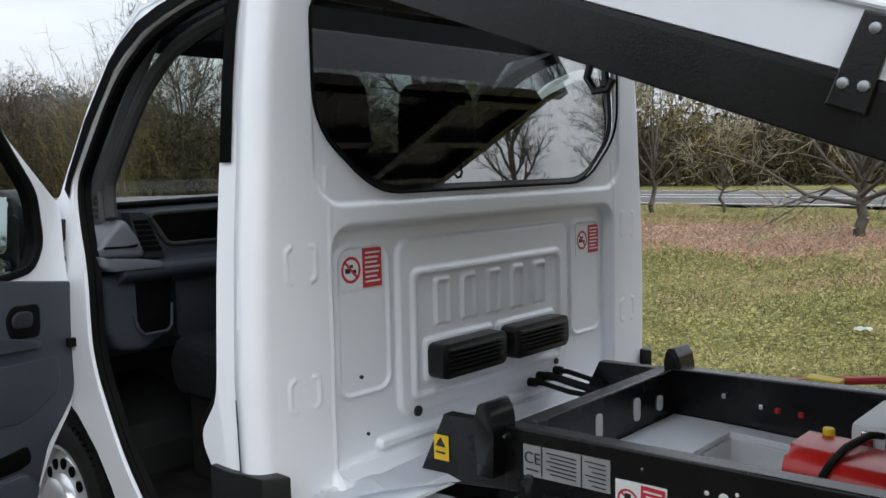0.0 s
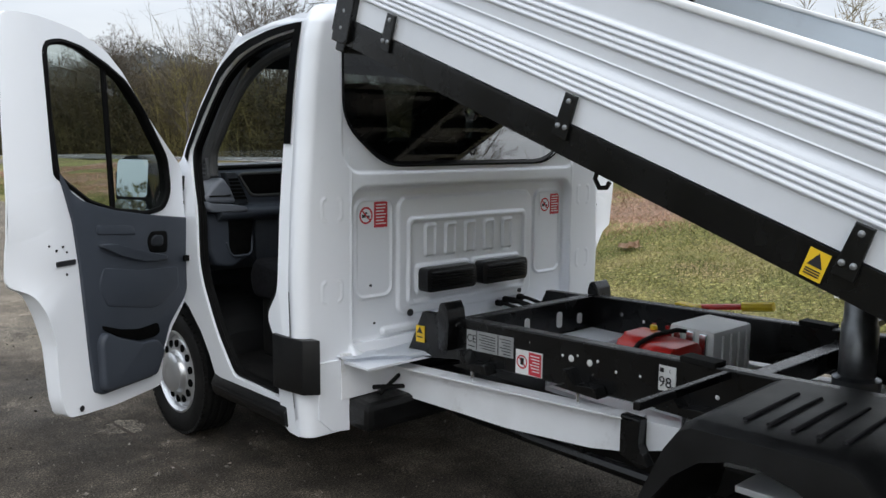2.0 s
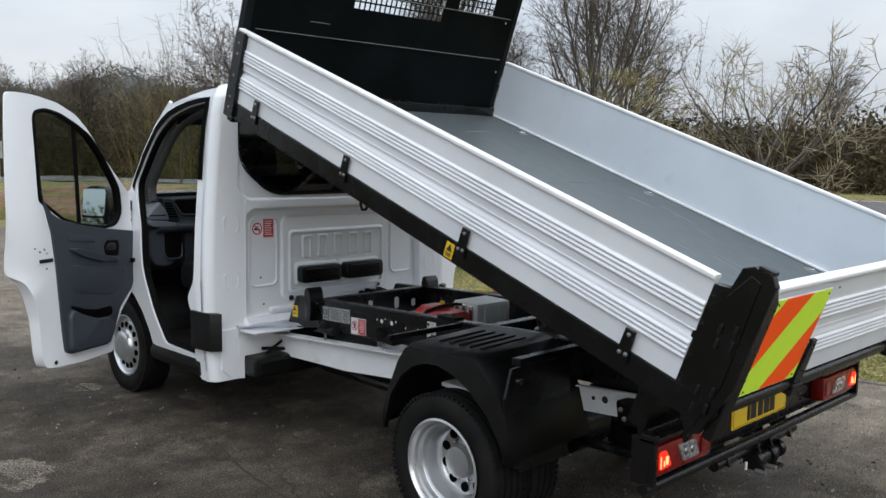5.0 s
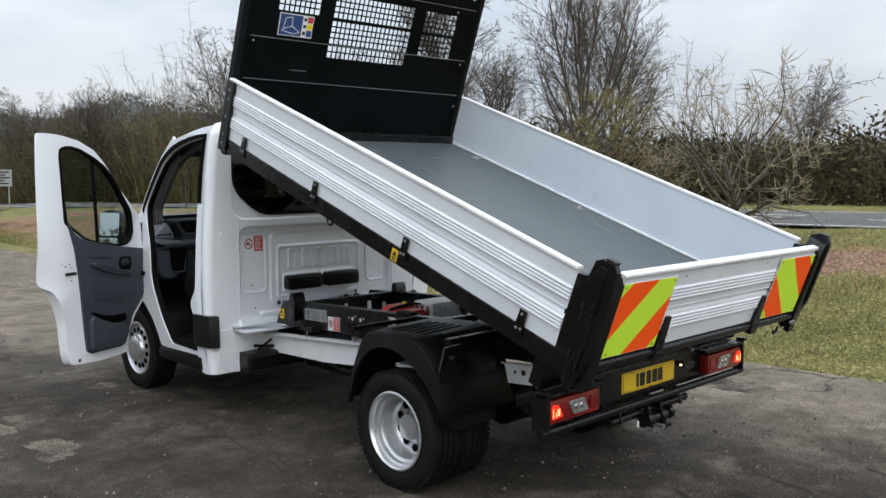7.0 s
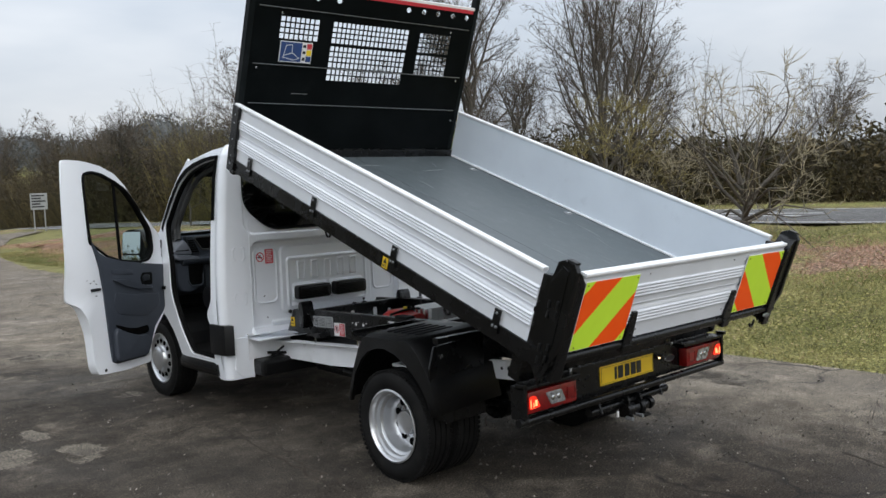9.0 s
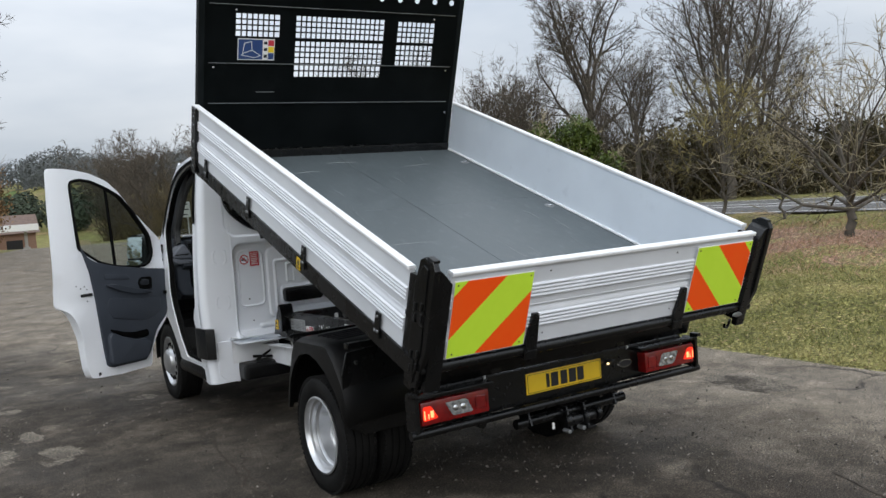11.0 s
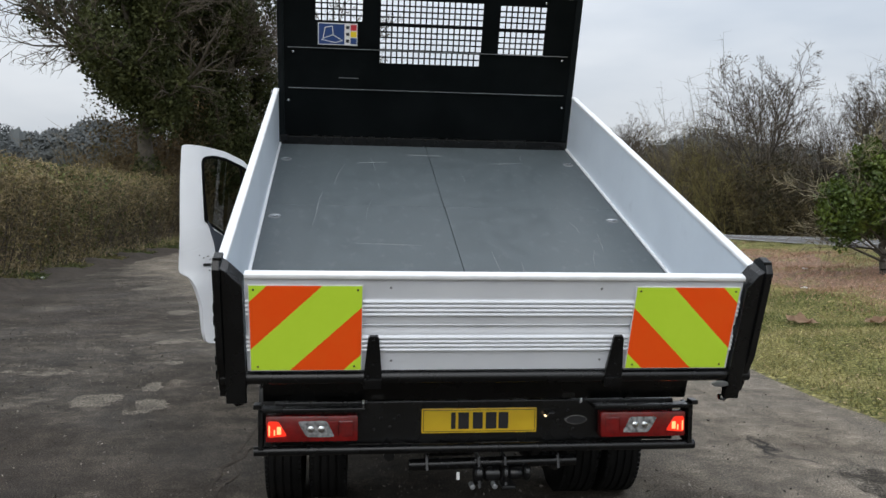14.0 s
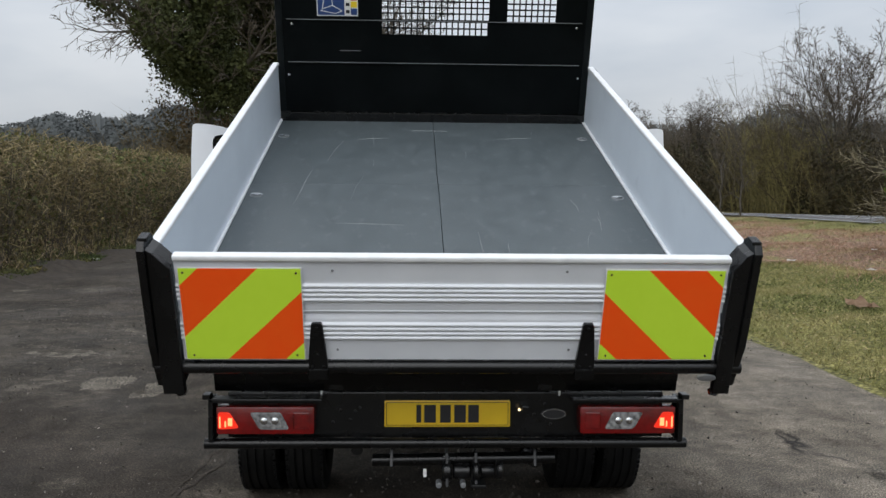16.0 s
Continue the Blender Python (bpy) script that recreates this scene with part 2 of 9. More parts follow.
M_BARK = mat("grey_brown_bark", (0.055, 0.047, 0.038), (0.10, 0.086, 0.068), scale=9, rough=0.9, bump=0.5, bscale=40, c3=(0.065, 0.07, 0.035), s3=3, lo=0.55, hi=0.75)
M_TWIG = mat("winter_twigs", (0.060, 0.048, 0.034), (0.11, 0.088, 0.062), scale=1.2, rough=0.9, vary=0.25)
M_TWIG_PALE = mat("lichen_pale_twigs", (0.19, 0.165, 0.105), (0.30, 0.255, 0.165), scale=2.2, rough=0.9, vary=0.3)
M_TWIG_OLIVE = mat("olive_willow_twigs", (0.09, 0.075, 0.026), (0.17, 0.135, 0.052), scale=0.8, rough=0.9, vary=0.3)
M_TWIG_DARK = mat("dark_thicket_twigs", (0.050, 0.038, 0.016), (0.092, 0.069, 0.030), scale=0.7, rough=0.95, vary=0.35)
M_RUST = mat("rust_brown_leaves", (0.15, 0.088, 0.036), (0.25, 0.145, 0.060), scale=1.0, rough=0.9, vary=0.3)
M_HEDGE = mat("clipped_hedge_twigs", (0.135, 0.104, 0.044), (0.34, 0.27, 0.150), scale=1.3, rough=0.95, vary=0.5)
M_IVY = mat("ivy_leaves", (0.0337, 0.0417, 0.0139), (0.0694, 0.0754, 0.0278), scale=1.5, rough=0.7, vary=0.4, spec=0.15)
M_WILLOW = mat("yellow_willow_twigs", (0.1488, 0.1240, 0.0403), (0.2108, 0.1736, 0.0620), scale=0.8, rough=0.9, vary=0.3)
M_HEDGE_LEAF = mat("hedge_leaves", (0.10, 0.094, 0.028), (0.225, 0.17, 0.07), scale=0.9, rough=0.85, vary=0.5, c3=(0.062, 0.084, 0.020), s3=0.5, lo=0.42, hi=0.58)
M_IVY_LT = mat("bright_ivy_leaves", (0.034, 0.058, 0.008), (0.10, 0.135, 0.020), scale=2.5, rough=0.5, vary=0.4, spec=0.35)
M_GRASS_BL = mat("winter_grass_blades", (0.135, 0.137, 0.034), (0.33, 0.285, 0.115), scale=0.9, rough=0.85, vary=0.5, c3=(0.085, 0.102, 0.022), s3=0.6, lo=0.44, hi=0.64)
M_DRY = mat("dry_straw", (0.42, 0.31, 0.19), (0.55, 0.43, 0.27), scale=2.0, rough=0.9, vary=0.35)
M_BRACKEN = mat("dead_brown_bracken", (0.30, 0.17, 0.115), (0.44, 0.27, 0.185), scale=2.0, rough=0.9, vary=0.35)
M_SCRUB = mat("brown_scrub_twigs", (0.10, 0.075, 0.036), (0.18, 0.13, 0.062), scale=0.5, rough=0.95, vary=0.35)
M_BRAMBLE = mat("bramble_and_dead_leaf_mass", (0.030, 0.025, 0.009), (0.080, 0.058, 0.022), scale=0.6, rough=0.95, vary=0.4, c3=(0.030, 0.034, 0.011), s3=0.4, lo=0.5, hi=0.65)
M_BANK = mat("brown_bank_growth", (0.070, 0.047, 0.020), (0.150, 0.095, 0.042), scale=0.5, rough=0.95, vary=0.4, c3=(0.055, 0.050, 0.020), s3=0.35, lo=0.5, hi=0.65)
M_DEADLEAF = mat("dead_leaves", (0.30, 0.215, 0.115), (0.42, 0.32, 0.18), scale=2.0, rough=0.9, vary=0.4)
M_SOIL = mat("dark_soil", (0.03, 0.022, 0.015), (0.055, 0.042, 0.03), scale=8, rough=0.95, bump=0.8, bscale=25)
M_LITTER = mat("white_litter", (0.75, 0.75, 0.74), (0.65, 0.65, 0.63), scale=20, rough=0.6)
M_CARD = mat("damp_cardboard", (0.30, 0.19, 0.12), (0.38, 0.25, 0.16), scale=14, rough=0.85)
M_BRICK = mat("warm_brick", (0.22, 0.13, 0.09), (0.30, 0.19, 0.14), scale=6, rough=0.9)
M_ROOF = mat("brown_roof_tiles", (0.12, 0.085, 0.07), (0.17, 0.12, 0.10), scale=4, rough=0.85)
M_PAINTW = mat("road_marking_paint", (0.70, 0.70, 0.68), (0.58, 0.58, 0.56), scale=9, rough=0.7, c3=(0.24, 0.24, 0.235), s3=7, lo=0.6, hi=0.75)
M_GREYSIGN = mat("pale_sign_face", (0.34, 0.35, 0.34), (0.28, 0.29, 0.28), scale=3, rough=0.5)
M_POST = mat("weathered_grey_post", (0.30, 0.30, 0.29), (0.42, 0.42, 0.40), scale=20, rough=0.6, metal=0.3)


def ground_mat(name, stops, scale, patch, p_scale, lo, hi, patch2=None, p2=0.6, rough=0.9, bump=0.5, bscale=30.0, fine=45.0, cracks=0.0, damp=None, side=None, mottle=0.0):
    """Ground: three noise scales mixed, with patches, and for tarmac cracks and damp patches that shine."""
    m = bpy.data.materials.new(name)
    m.use_nodes = True
    n, l = m.node_tree.nodes, m.node_tree.links
    b = n["Principled BSDF"]
    b.inputs["Roughness"].default_value = rough
    b.inputs["Specular IOR Level"].default_value = 0.22
    co = n.new("ShaderNodeTexCoord")

    def noise_at(s, detail=6, r=0.55):
        t = n.new("ShaderNodeTexNoise")
        t.inputs["Scale"].default_value, t.inputs["Detail"].default_value, t.inputs["Roughness"].default_value = s, detail, r
        l.new(co.outputs["Object"], t.inputs["Vector"])
        return t.outputs[0]

    def ramp(src, pairs):
        r = n.new("ShaderNodeValToRGB")
        e = r.color_ramp.elements
        while len(e) < len(pairs):
            e.new(0.5)
        for k, (p, c) in enumerate(pairs):
            e[k].position, e[k].color = p, rgba(c)
        l.new(src, r.inputs[0])
        return r.outputs[0]

    def mix(fac, a, c):
        x = n.new("ShaderNodeMixRGB")
        l.new(fac, x.inputs[0])
        if isinstance(a, tuple):
            x.inputs[1].default_value = rgba(a)
        else:
            l.new(a, x.inputs[1])
        if isinstance(c, tuple):
            x.inputs[2].default_value = rgba(c)
        else:
            l.new(c, x.inputs[2])
        return x.outputs[0]

    col = ramp(noise_at(scale, 9, 0.74), stops)
    k = (0, 0, 0), (1, 1, 1)
    col = mix(ramp(noise_at(p_scale, 8, 0.65), [(lo, k[0]), (hi, k[1])]), col, patch)
    if patch2:
        col = mix(ramp(noise_at(p2, 8, 0.6), [(0.5, k[0]), (0.66, k[1])]), col, patch2)
    if side:
        sep, add, grade = n.new("ShaderNodeVectorMath"), n.new("ShaderNodeMath"), n.new("ShaderNodeMapRange")
        sep.operation = "DOT_PRODUCT"
        sep.inputs[1].default_value = (1.0, 0.42, 0.0)
        add.operation = "MULTIPLY_ADD"
        add.inputs[1].default_value = 3.2
        l.new(co.outputs["Object"], sep.inputs[0])
        l.new(noise_at(0.55, 9, 0.62), add.inputs[0])
        l.new(sep.outputs["Value"], add.inputs[2])
        l.new(add.outputs[0], grade.inputs[0])
        grade.inputs["From Min"].default_value, grade.inputs["From Max"].default_value = side[0] + 1.6, side[1] + 1.6
        col = mix(grade.outputs[0], col, ramp(noise_at(1.5, 9, 0.74), side[2]))
    speck = ramp(noise_at(fine, 4, 0.7), [(0.34, (0.2, 0.2, 0.2)), (0.5, (0.85, 0.85, 0.85)), (0.68, (2.6, 2.6, 2.6))])
    mul = n.new("ShaderNodeMixRGB")
    mul.blend_type = "MULTIPLY"
    mul.inputs[0].default_value = 1.0
    l.new(col, mul.inputs[1])
    l.new(speck, mul.inputs[2])
    col = mul.outputs[0]
    if mottle:
        worn = n.new("ShaderNodeMixRGB")
        worn.blend_type = "MULTIPLY"
        worn.inputs[0].default_value = 1.0
        l.new(col, worn.inputs[1])
        l.new(ramp(noise_at(mottle, 8, 0.78), [(0.34, (0.66, 0.65, 0.64)), (0.5, (0.97, 0.97, 0.97)), (0.64, (1.42, 1.41, 1.39))]), worn.inputs[2])
        col = worn.outputs[0]
    if cracks:
        v = n.new("ShaderNodeTexVoronoi")
        v.feature = "DISTANCE_TO_EDGE"
        v.inputs["Scale"].default_value = cracks
        warp = n.new("ShaderNodeMixRGB")
        warp.blend_type = "ADD"
        warp.inputs[0].default_value = 0.9
        tw = n.new("ShaderNodeTexNoise")
        tw.inputs["Scale"].default_value, tw.inputs["Detail"].default_value = 1.2, 6
        l.new(co.outputs["Object"], tw.inputs["Vector"])
        l.new(co.outputs["Object"], warp.inputs[1])
        l.new(tw.outputs[1], warp.inputs[2])
        l.new(warp.outputs[0], v.inputs["Vector"])
        line = ramp(v.outputs[0], [(0.0, k[1]), (0.012, k[0])])
        where = ramp(noise_at(0.45, 3), [(0.5, k[0]), (0.58, k[1])])
        mm = n.new("ShaderNodeMixRGB")
        mm.blend_type = "MULTIPLY"
        mm.inputs[0].default_value = 1.0
        l.new(line, mm.inputs[1])
        l.new(where, mm.inputs[2])
        col = mix(mm.outputs[0], col, (0.018, 0.016, 0.014))
    l.new(col, b.inputs["Base Color"])
    if damp:
        dr = ramp(noise_at(damp, 5), [(0.40, (0.72, 0.72, 0.72)), (0.60, (0.98, 0.98, 0.98))])
        l.new(dr, b.inputs["Roughness"])
    bp = n.new("ShaderNodeBump")
    bp.inputs["Strength"].default_value, bp.inputs["Distance"].default_value = bump, 0.02
    l.new(noise_at(bscale, 6, 0.7), bp.inputs["Height"])
    l.new(bp.outputs[0], b.inputs["Normal"])
    return m


M_GROUND = ground_mat("winter_grass_ground", [(0.3, (0.085, 0.085, 0.024)), (0.55, (0.175, 0.160, 0.054)), (0.72, (0.29, 0.245, 0.110))], 1.3,
                      (0.25, 0.165, 0.095), 0.16, 0.52, 0.62, patch2=(0.20, 0.195, 0.066), p2=0.35, bump=0.9, bscale=18, fine=22)
M_TARMAC = ground_mat("worn_layby_tarmac", [(0.32, (0.020, 0.0165, 0.0128)), (0.5, (0.054, 0.0455, 0.0355)), (0.70, (0.120, 0.102, 0.080))], 1.1,
                      (0.135, 0.115, 0.090), 2.1, 0.56, 0.66, patch2=(0.038, 0.030, 0.0235), p2=0.30, bump=0.5, bscale=75, fine=95, cracks=0.4, damp=0.8, mottle=5.0,
                      side=(1.0, 2.6, [(0.3, (0.080, 0.067, 0.052)), (0.5, (0.168, 0.143, 0.112)), (0.72, (0.27, 0.232, 0.184))]))
M_WORN = ground_mat("pale_worn_tarmac", [(0.3, (0.085, 0.074, 0.059)), (0.52, (0.165, 0.144, 0.115)), (0.72, (0.25, 0.22, 0.178))], 4.0,
                    (0.055, 0.046, 0.036), 2.2, 0.50, 0.58, bump=0.8, bscale=70, fine=75)
M_DEADMAT = ground_mat("dead_bracken_ground", [(0.3, (0.1445, 0.0892, 0.0595)), (0.55, (0.2465, 0.1573, 0.1105)), (0.72, (0.3230, 0.2295, 0.1615))], 2.2,
                       (0.20, 0.19, 0.07), 0.7, 0.52, 0.62, bump=1.0, bscale=16, fine=20)
M_ROAD = ground_mat("grey_road_tarmac", [(0.3, (0.090, 0.088, 0.086)), (0.7, (0.130, 0.127, 0.124))], 0.5, (0.155, 0.151, 0.147), 0.3, 0.5, 0.75, bump=0.3, bscale=40, fine=50)
M_FIELD = ground_mat("green_field", [(0.3, (0.075, 0.11, 0.028)), (0.7, (0.11, 0.15, 0.04))], 0.02, (0.15, 0.15, 0.06), 0.012, 0.5, 0.7, bump=0.2, bscale=2, fine=0.6)


# ---------------------------------------------------------------- building helpers
SHAPE = [None]  # how the drawn sizes of the section being built go over into true ones


def shaped(p):
    return Vector(SHAPE[0](*p)) if SHAPE[0] else Vector(p)


def part(name, bm, material, parent=None, label="", smooth=False, angle=35, plain=False):
    """Links a bmesh as ONE mesh object, under a thing or a part."""
    if SHAPE[0] and not plain:
        for v in bm.verts:
            v.co = shaped(v.co)
    bmesh.ops.recalc_face_normals(bm, faces=bm.faces)
    me = bpy.data.meshes.new(name)
    bm.to_mesh(me)
    bm.free()
    mats = material if isinstance(material, (list, tuple)) else [material]
    for m in mats:
        me.materials.append(m)
    ob = new(name, me)
    if smooth:
        me.shade_smooth()
        me.set_sharp_from_angle(angle=radians(angle))
    if parent:
        ob.parent = parent
    if label:
        tagged(ob, label)
    return ob


def box(bm, x0, x1, y0, y1, z0, z1, b=0.0, seg=2, mi=0):
    vs = [bm.verts.new((x, y, z)) for x in (x0, x1) for y in (y0, y1) for z in (z0, z1)]
    fs = [bm.faces.new([vs[i] for i in f]) for f in ((0, 1, 3, 2), (4, 6, 7, 5), (0, 4, 5, 1), (2, 3, 7, 6), (0, 2, 6, 4), (1, 5, 7, 3))]
    for f in fs:
        f.material_index = mi
    if b:
        es = list({e for f in fs for e in f.edges})
        bmesh.ops.bevel(bm, geom=es, offset=b, segments=seg, affect="EDGES", profile=0.6, material=-1)
    return vs


def put(axis, u, v, a):
    return {"x": (a, u, v), "y": (u, a, v), "z": (u, v, a)}[axis]


def prism(bm, pts, axis, a, c, b=0.0, seg=2, mi=0):
    """A polygon (in the two other axes, in order) drawn out from a to c."""
    n = len(pts)
    lo = [bm.verts.new(put(axis, u, v, a)) for u, v in pts]
    hi = [bm.verts.new(put(axis, u, v, c)) for u, v in pts]
    fs = [bm.faces.new(lo), bm.faces.new(hi[::-1])]
    for i in range(n):
        fs.append(bm.faces.new((lo[i], hi[i], hi[(i + 1) % n], lo[(i + 1) % n])))
    for f in fs:
        f.material_index = mi
    if b:
        es = list({e for f in fs[:2] for e in f.edges})
        bmesh.ops.bevel(bm, geom=es, offset=b, segments=seg, affect="EDGES", profile=0.6, material=-1)
    return fs


def puff(bm, pts, axis, a, c, soft, k=4):
    """A cushioned block: the outline drawn out from a to c, its far face rounded over by soft."""
    n = len(pts)
    cu, cv = sum(p[0] for p in pts) / n, sum(p[1] for p in pts) / n
    size = sum(math.hypot(p[0] - cu, p[1] - cv) for p in pts) / n
    sgn = 1 if c > a else -1
    rings = [(0.0, a)]
    for i in range(k + 1):
        t = math.pi / 2 * i / k
        rings.append((soft * (1 - math.cos(t)), c - sgn * soft * (1 - math.sin(t))))
    vs = []
    for inset, h in rings:
        q = 1 - inset / size
        vs.append([bm.verts.new(put(axis, cu + (u - cu) * q, cv + (v - cv) * q, h)) for u, v in pts])
    for p, q in zip(vs, vs[1:]):
        for i in range(n):
            bm.faces.new((p[i], p[(i + 1) % n], q[(i + 1) % n], q[i]))
    bm.faces.new(vs[0][::-1])
    bm.faces.new(vs[-1])


def tube(bm, pts, r, n=8, caps=True):
    """A round bar along points; r is one radius or one for each point."""
    pts = [Vector(p) for p in pts]
    rr = r if isinstance(r, (list, tuple)) else [r] * len(pts)
    rings, side = [], None
    for i, p in enumerate(pts):
        d = (pts[min(i + 1, len(pts) - 1)] - pts[max(i - 1, 0)]).normalized()
        ref = side if side is not None else (Vector((0, 0, 1)) if abs(d.z) < 0.9 else Vector((1, 0, 0)))
        u = (ref - d * ref.dot(d)).normalized()
        side = u
        w = d.cross(u)
        rings.append([bm.verts.new(p + (u * math.cos(2 * math.pi * k / n) + w * math.sin(2 * math.pi * k / n)) * rr[i]) for k in range(n)])
    for a, c in zip(rings, rings[1:]):
        for k in range(n):
            bm.faces.new((a[k], a[(k + 1) % n], c[(k + 1) % n], c[k]))
    if caps:
        bm.faces.new(rings[0][::-1])
        bm.faces.new(rings[-1])


def lathe(bm, prof, centre, axis="x", n=48, closed=False):
    """Turns a profile of (radius, along) about an axis through centre."""
    c = Vector(centre)
    rings = []
    for r, h in prof:
        ring = []
        for k in range(n):
            a = 2 * math.pi * k / n
            u, v = r * math.cos(a), r * math.sin(a)
            o = {"x": (h, u, v), "y": (u, h, v), "z": (u, v, h)}[axis]
            ring.append(bm.verts.new(c + Vector(o)))
        rings.append(ring)
    pairs = list(zip(rings, rings[1:])) + ([(rings[-1], rings[0])] if closed else [])
    for a, d in pairs:
        for k in range(n):
            bm.faces.new((a[k], a[(k + 1) % n], d[(k + 1) % n], d[k]))
    return rings


def disc(bm, centre, axis, r, thick, n=16):
    """A small round plate, thick along the axis."""
    lathe(bm, [(0.0005, 0), (r, 0), (r, thick), (0.0005, thick)], centre, axis, n)


def round_poly(pts, r, n=4):
    """A closed polygon with rounded corners; r is one radius or one for each corner."""
    out = []
    m = len(pts)
    for i, p in enumerate(pts):
        p, a, b = Vector(p), Vector(pts[i - 1]), Vector(pts[(i + 1) % m])
        rad = r[i] if isinstance(r, (list, tuple)) else r
        da, db = (a - p), (b - p)
        rad = min(rad, da.length * 0.49, db.length * 0.49)
        s, e = p + da.normalized() * rad, p + db.normalized() * rad
        for k in range(n + 1):
            t = k / n
            out.append(tuple((1 - t) ** 2 * s + 2 * t * (1 - t) * p + t * t * e))
    return out


def sheet(bm, loops, f, thick=0.0, mi=0):
    """A flat outline with holes, filled, then carried to its place by f(u, v); thick gives it depth."""
    tmp = bmesh.new()
    edges = []
    for loop in loops:
        vs = [tmp.verts.new((u, v, 0)) for u, v in loop]
        edges += [tmp.edges.new((vs[i], vs[(i + 1) % len(vs)])) for i in range(len(vs))]
    bmesh.ops.triangle_fill(tmp, use_beauty=True, edges=edges)
    keep = {}
    for v in tmp.verts:
        keep[v] = bm.verts.new(f(v.co.x, v.co.y))
    fs = []
    for face in tmp.faces:
        g = bm.faces.new([keep[v] for v in face.verts])
        g.material_index = mi
        fs.append(g)
    tmp.free()
    if thick:
        bmesh.ops.recalc_face_normals(bm, faces=fs)
        bmesh.ops.solidify(bm, geom=fs, thickness=thick)
    return fs


DOTS = {}


def dots(name, places, axis, r, thick, material, parent, label="", n=10):
    """Bolt heads, rivets, plugs: objects of their own that share one small domed mesh."""
    key = (axis, r, thick, n, material.name)
    for p in places:
        if key not in DOTS:
            b = bmesh.new()
            lathe(b, [(r, 0.0), (r * 0.92, thick * 0.7), (r * 0.5, thick), (0.0004, thick)], (0, 0, 0), axis, n)
            ob = part(name, b, material, parent, label, smooth=True, plain=True)
            DOTS[key] = ob.data
        else:
            ob = new(name, DOTS[key])
            ob.parent = parent
            if label:
                tagged(ob, label)
        ob.location = shaped(p)


def thing(name, label, category, group="", kind="", at=(0, 0, 0)):
    ob = new(name)
    ob.location = at
    ob.empty_display_size = 0.2
    return tagged(ob, label, category, group, kind)


# ---------------------------------------------------------------- ground, lay-by and road
rng = np.random.default_rng(7)


def mesh_np(name, verts, faces, material, parent=None, label="", smooth=False):
    """A mesh from arrays; every face has the same number of corners."""
    me = bpy.data.meshes.new(name)
    nv, (nf, k) = len(verts), faces.shape
    me.vertices.add(nv)
    me.vertices.foreach_set("co", np.asarray(verts, np.float32).ravel())
    me.loops.add(nf * k)
    me.loops.foreach_set("vertex_index", faces.astype(np.int32).ravel())
    me.polygons.add(nf)
    me.polygons.foreach_set("loop_start", np.arange(0, nf * k, k, dtype=np.int32))
    me.polygons.foreach_set("loop_total", np.full(nf, k, np.int32))
    me.update(calc_edges=True)
    me.materials.append(material)
    if smooth:
        me.shade_smooth()
    ob = new(name, me)
    if parent:
        ob.parent = parent
    if label:
        tagged(ob, label)
    return ob


def step(a, b, x):
    t = np.clip((x - a) / (b - a), 0, 1)
    return t * t * (3 - 2 * t)


LEFT_EDGE = [(-6.4, -16), (-6.3, 4), (-6.3, 12), (-6.3, 18), (-6.0, 24.5), (-5.3, 28), (-4.5, 34), (-3.2, 41), (-1.0, 47), (1.6, 54), (4.0, 62), (5.0, 72)]
RIGHT_EDGE = [(3.7, -16), (3.55, -4), (3.5, 3), (3.35, 10), (2.9, 17), (3.0, 22), (4.2, 30), (7.5, 40), (11.8, 49)]
ROAD_NEAR = [(17.0, -60), (14.8, -20), (13.9, 0), (13.5, 10), (13.5, 20), (13.6, 31), (13.2, 45), (12.4, 60), (11.5, 72), (10.9, 84), (10.3, 96), (9.6, 108), (9, 120)]
ROAD_FAR = [(24.4, -60), (22.2, -20), (21.3, 0), (20.9, 10), (20.8, 20), (20.6, 31), (20.2, 45), (19.2, 60), (18.2, 73), (17.6, 85), (17.1, 97), (16.5, 109), (16, 121)]



def dip(x, y):
    """The ground falls away towards the filling station."""
    r = np.hypot(x, y)
    a = np.degrees(np.arctan2(x, y))
    return -3.4 * step(58, 122, r) * (1 - step(140, 220, r)) * step(-16, -6, a) * (1 - step(13, 20, a))


def climb(x, y):
    """The grass climbs gently from the lay-by to the main road."""
    return np.clip((np.asarray(x, float) - 3.9) / 9.4, 0, 1) * np.interp(y, [-20, 18, 32, 50, 75], [0.70, 0.66, 0.52, 0.14, 0.0])


def land(x, y):
    """Height of the ground: level by the lay-by, a low bank beside it, hills far off."""
    r = np.hypot(x, y)
    a = np.degrees(np.arctan2(x, y))
    side = np.interp(y, [p[1] for p in LEFT_EDGE], [p[0] for p in LEFT_EDGE])
    bank = 0.45 * step(0.2, 2.2, side - x) * (1 - step(40, 90, r))
    rough = 0.035 * step(0.1, 1.6, np.maximum(x - 3.6, side - x)) * (np.sin(x * 1.9 + 0.7 * y) + np.sin(y * 2.3 - x)) * (1 - step(13, 15, x))
    amp = np.interp(a, [-180, -60, -30, -12, -6, 0, 6, 14, 24, 40, 90, 180], [3, 18, 25, 24, 13, 15, 18, 28, 26, 16, 10, 3])
    hill = amp * step(110, 480, r) * (1 + 0.25 * np.sin(a * 0.31) + 0.12 * np.sin(a * 0.83 + 1))
    return -0.016 + dip(x, y) + climb(x, y) + bank + rough + hill - step(600, 3500, r) * amp * 0.8


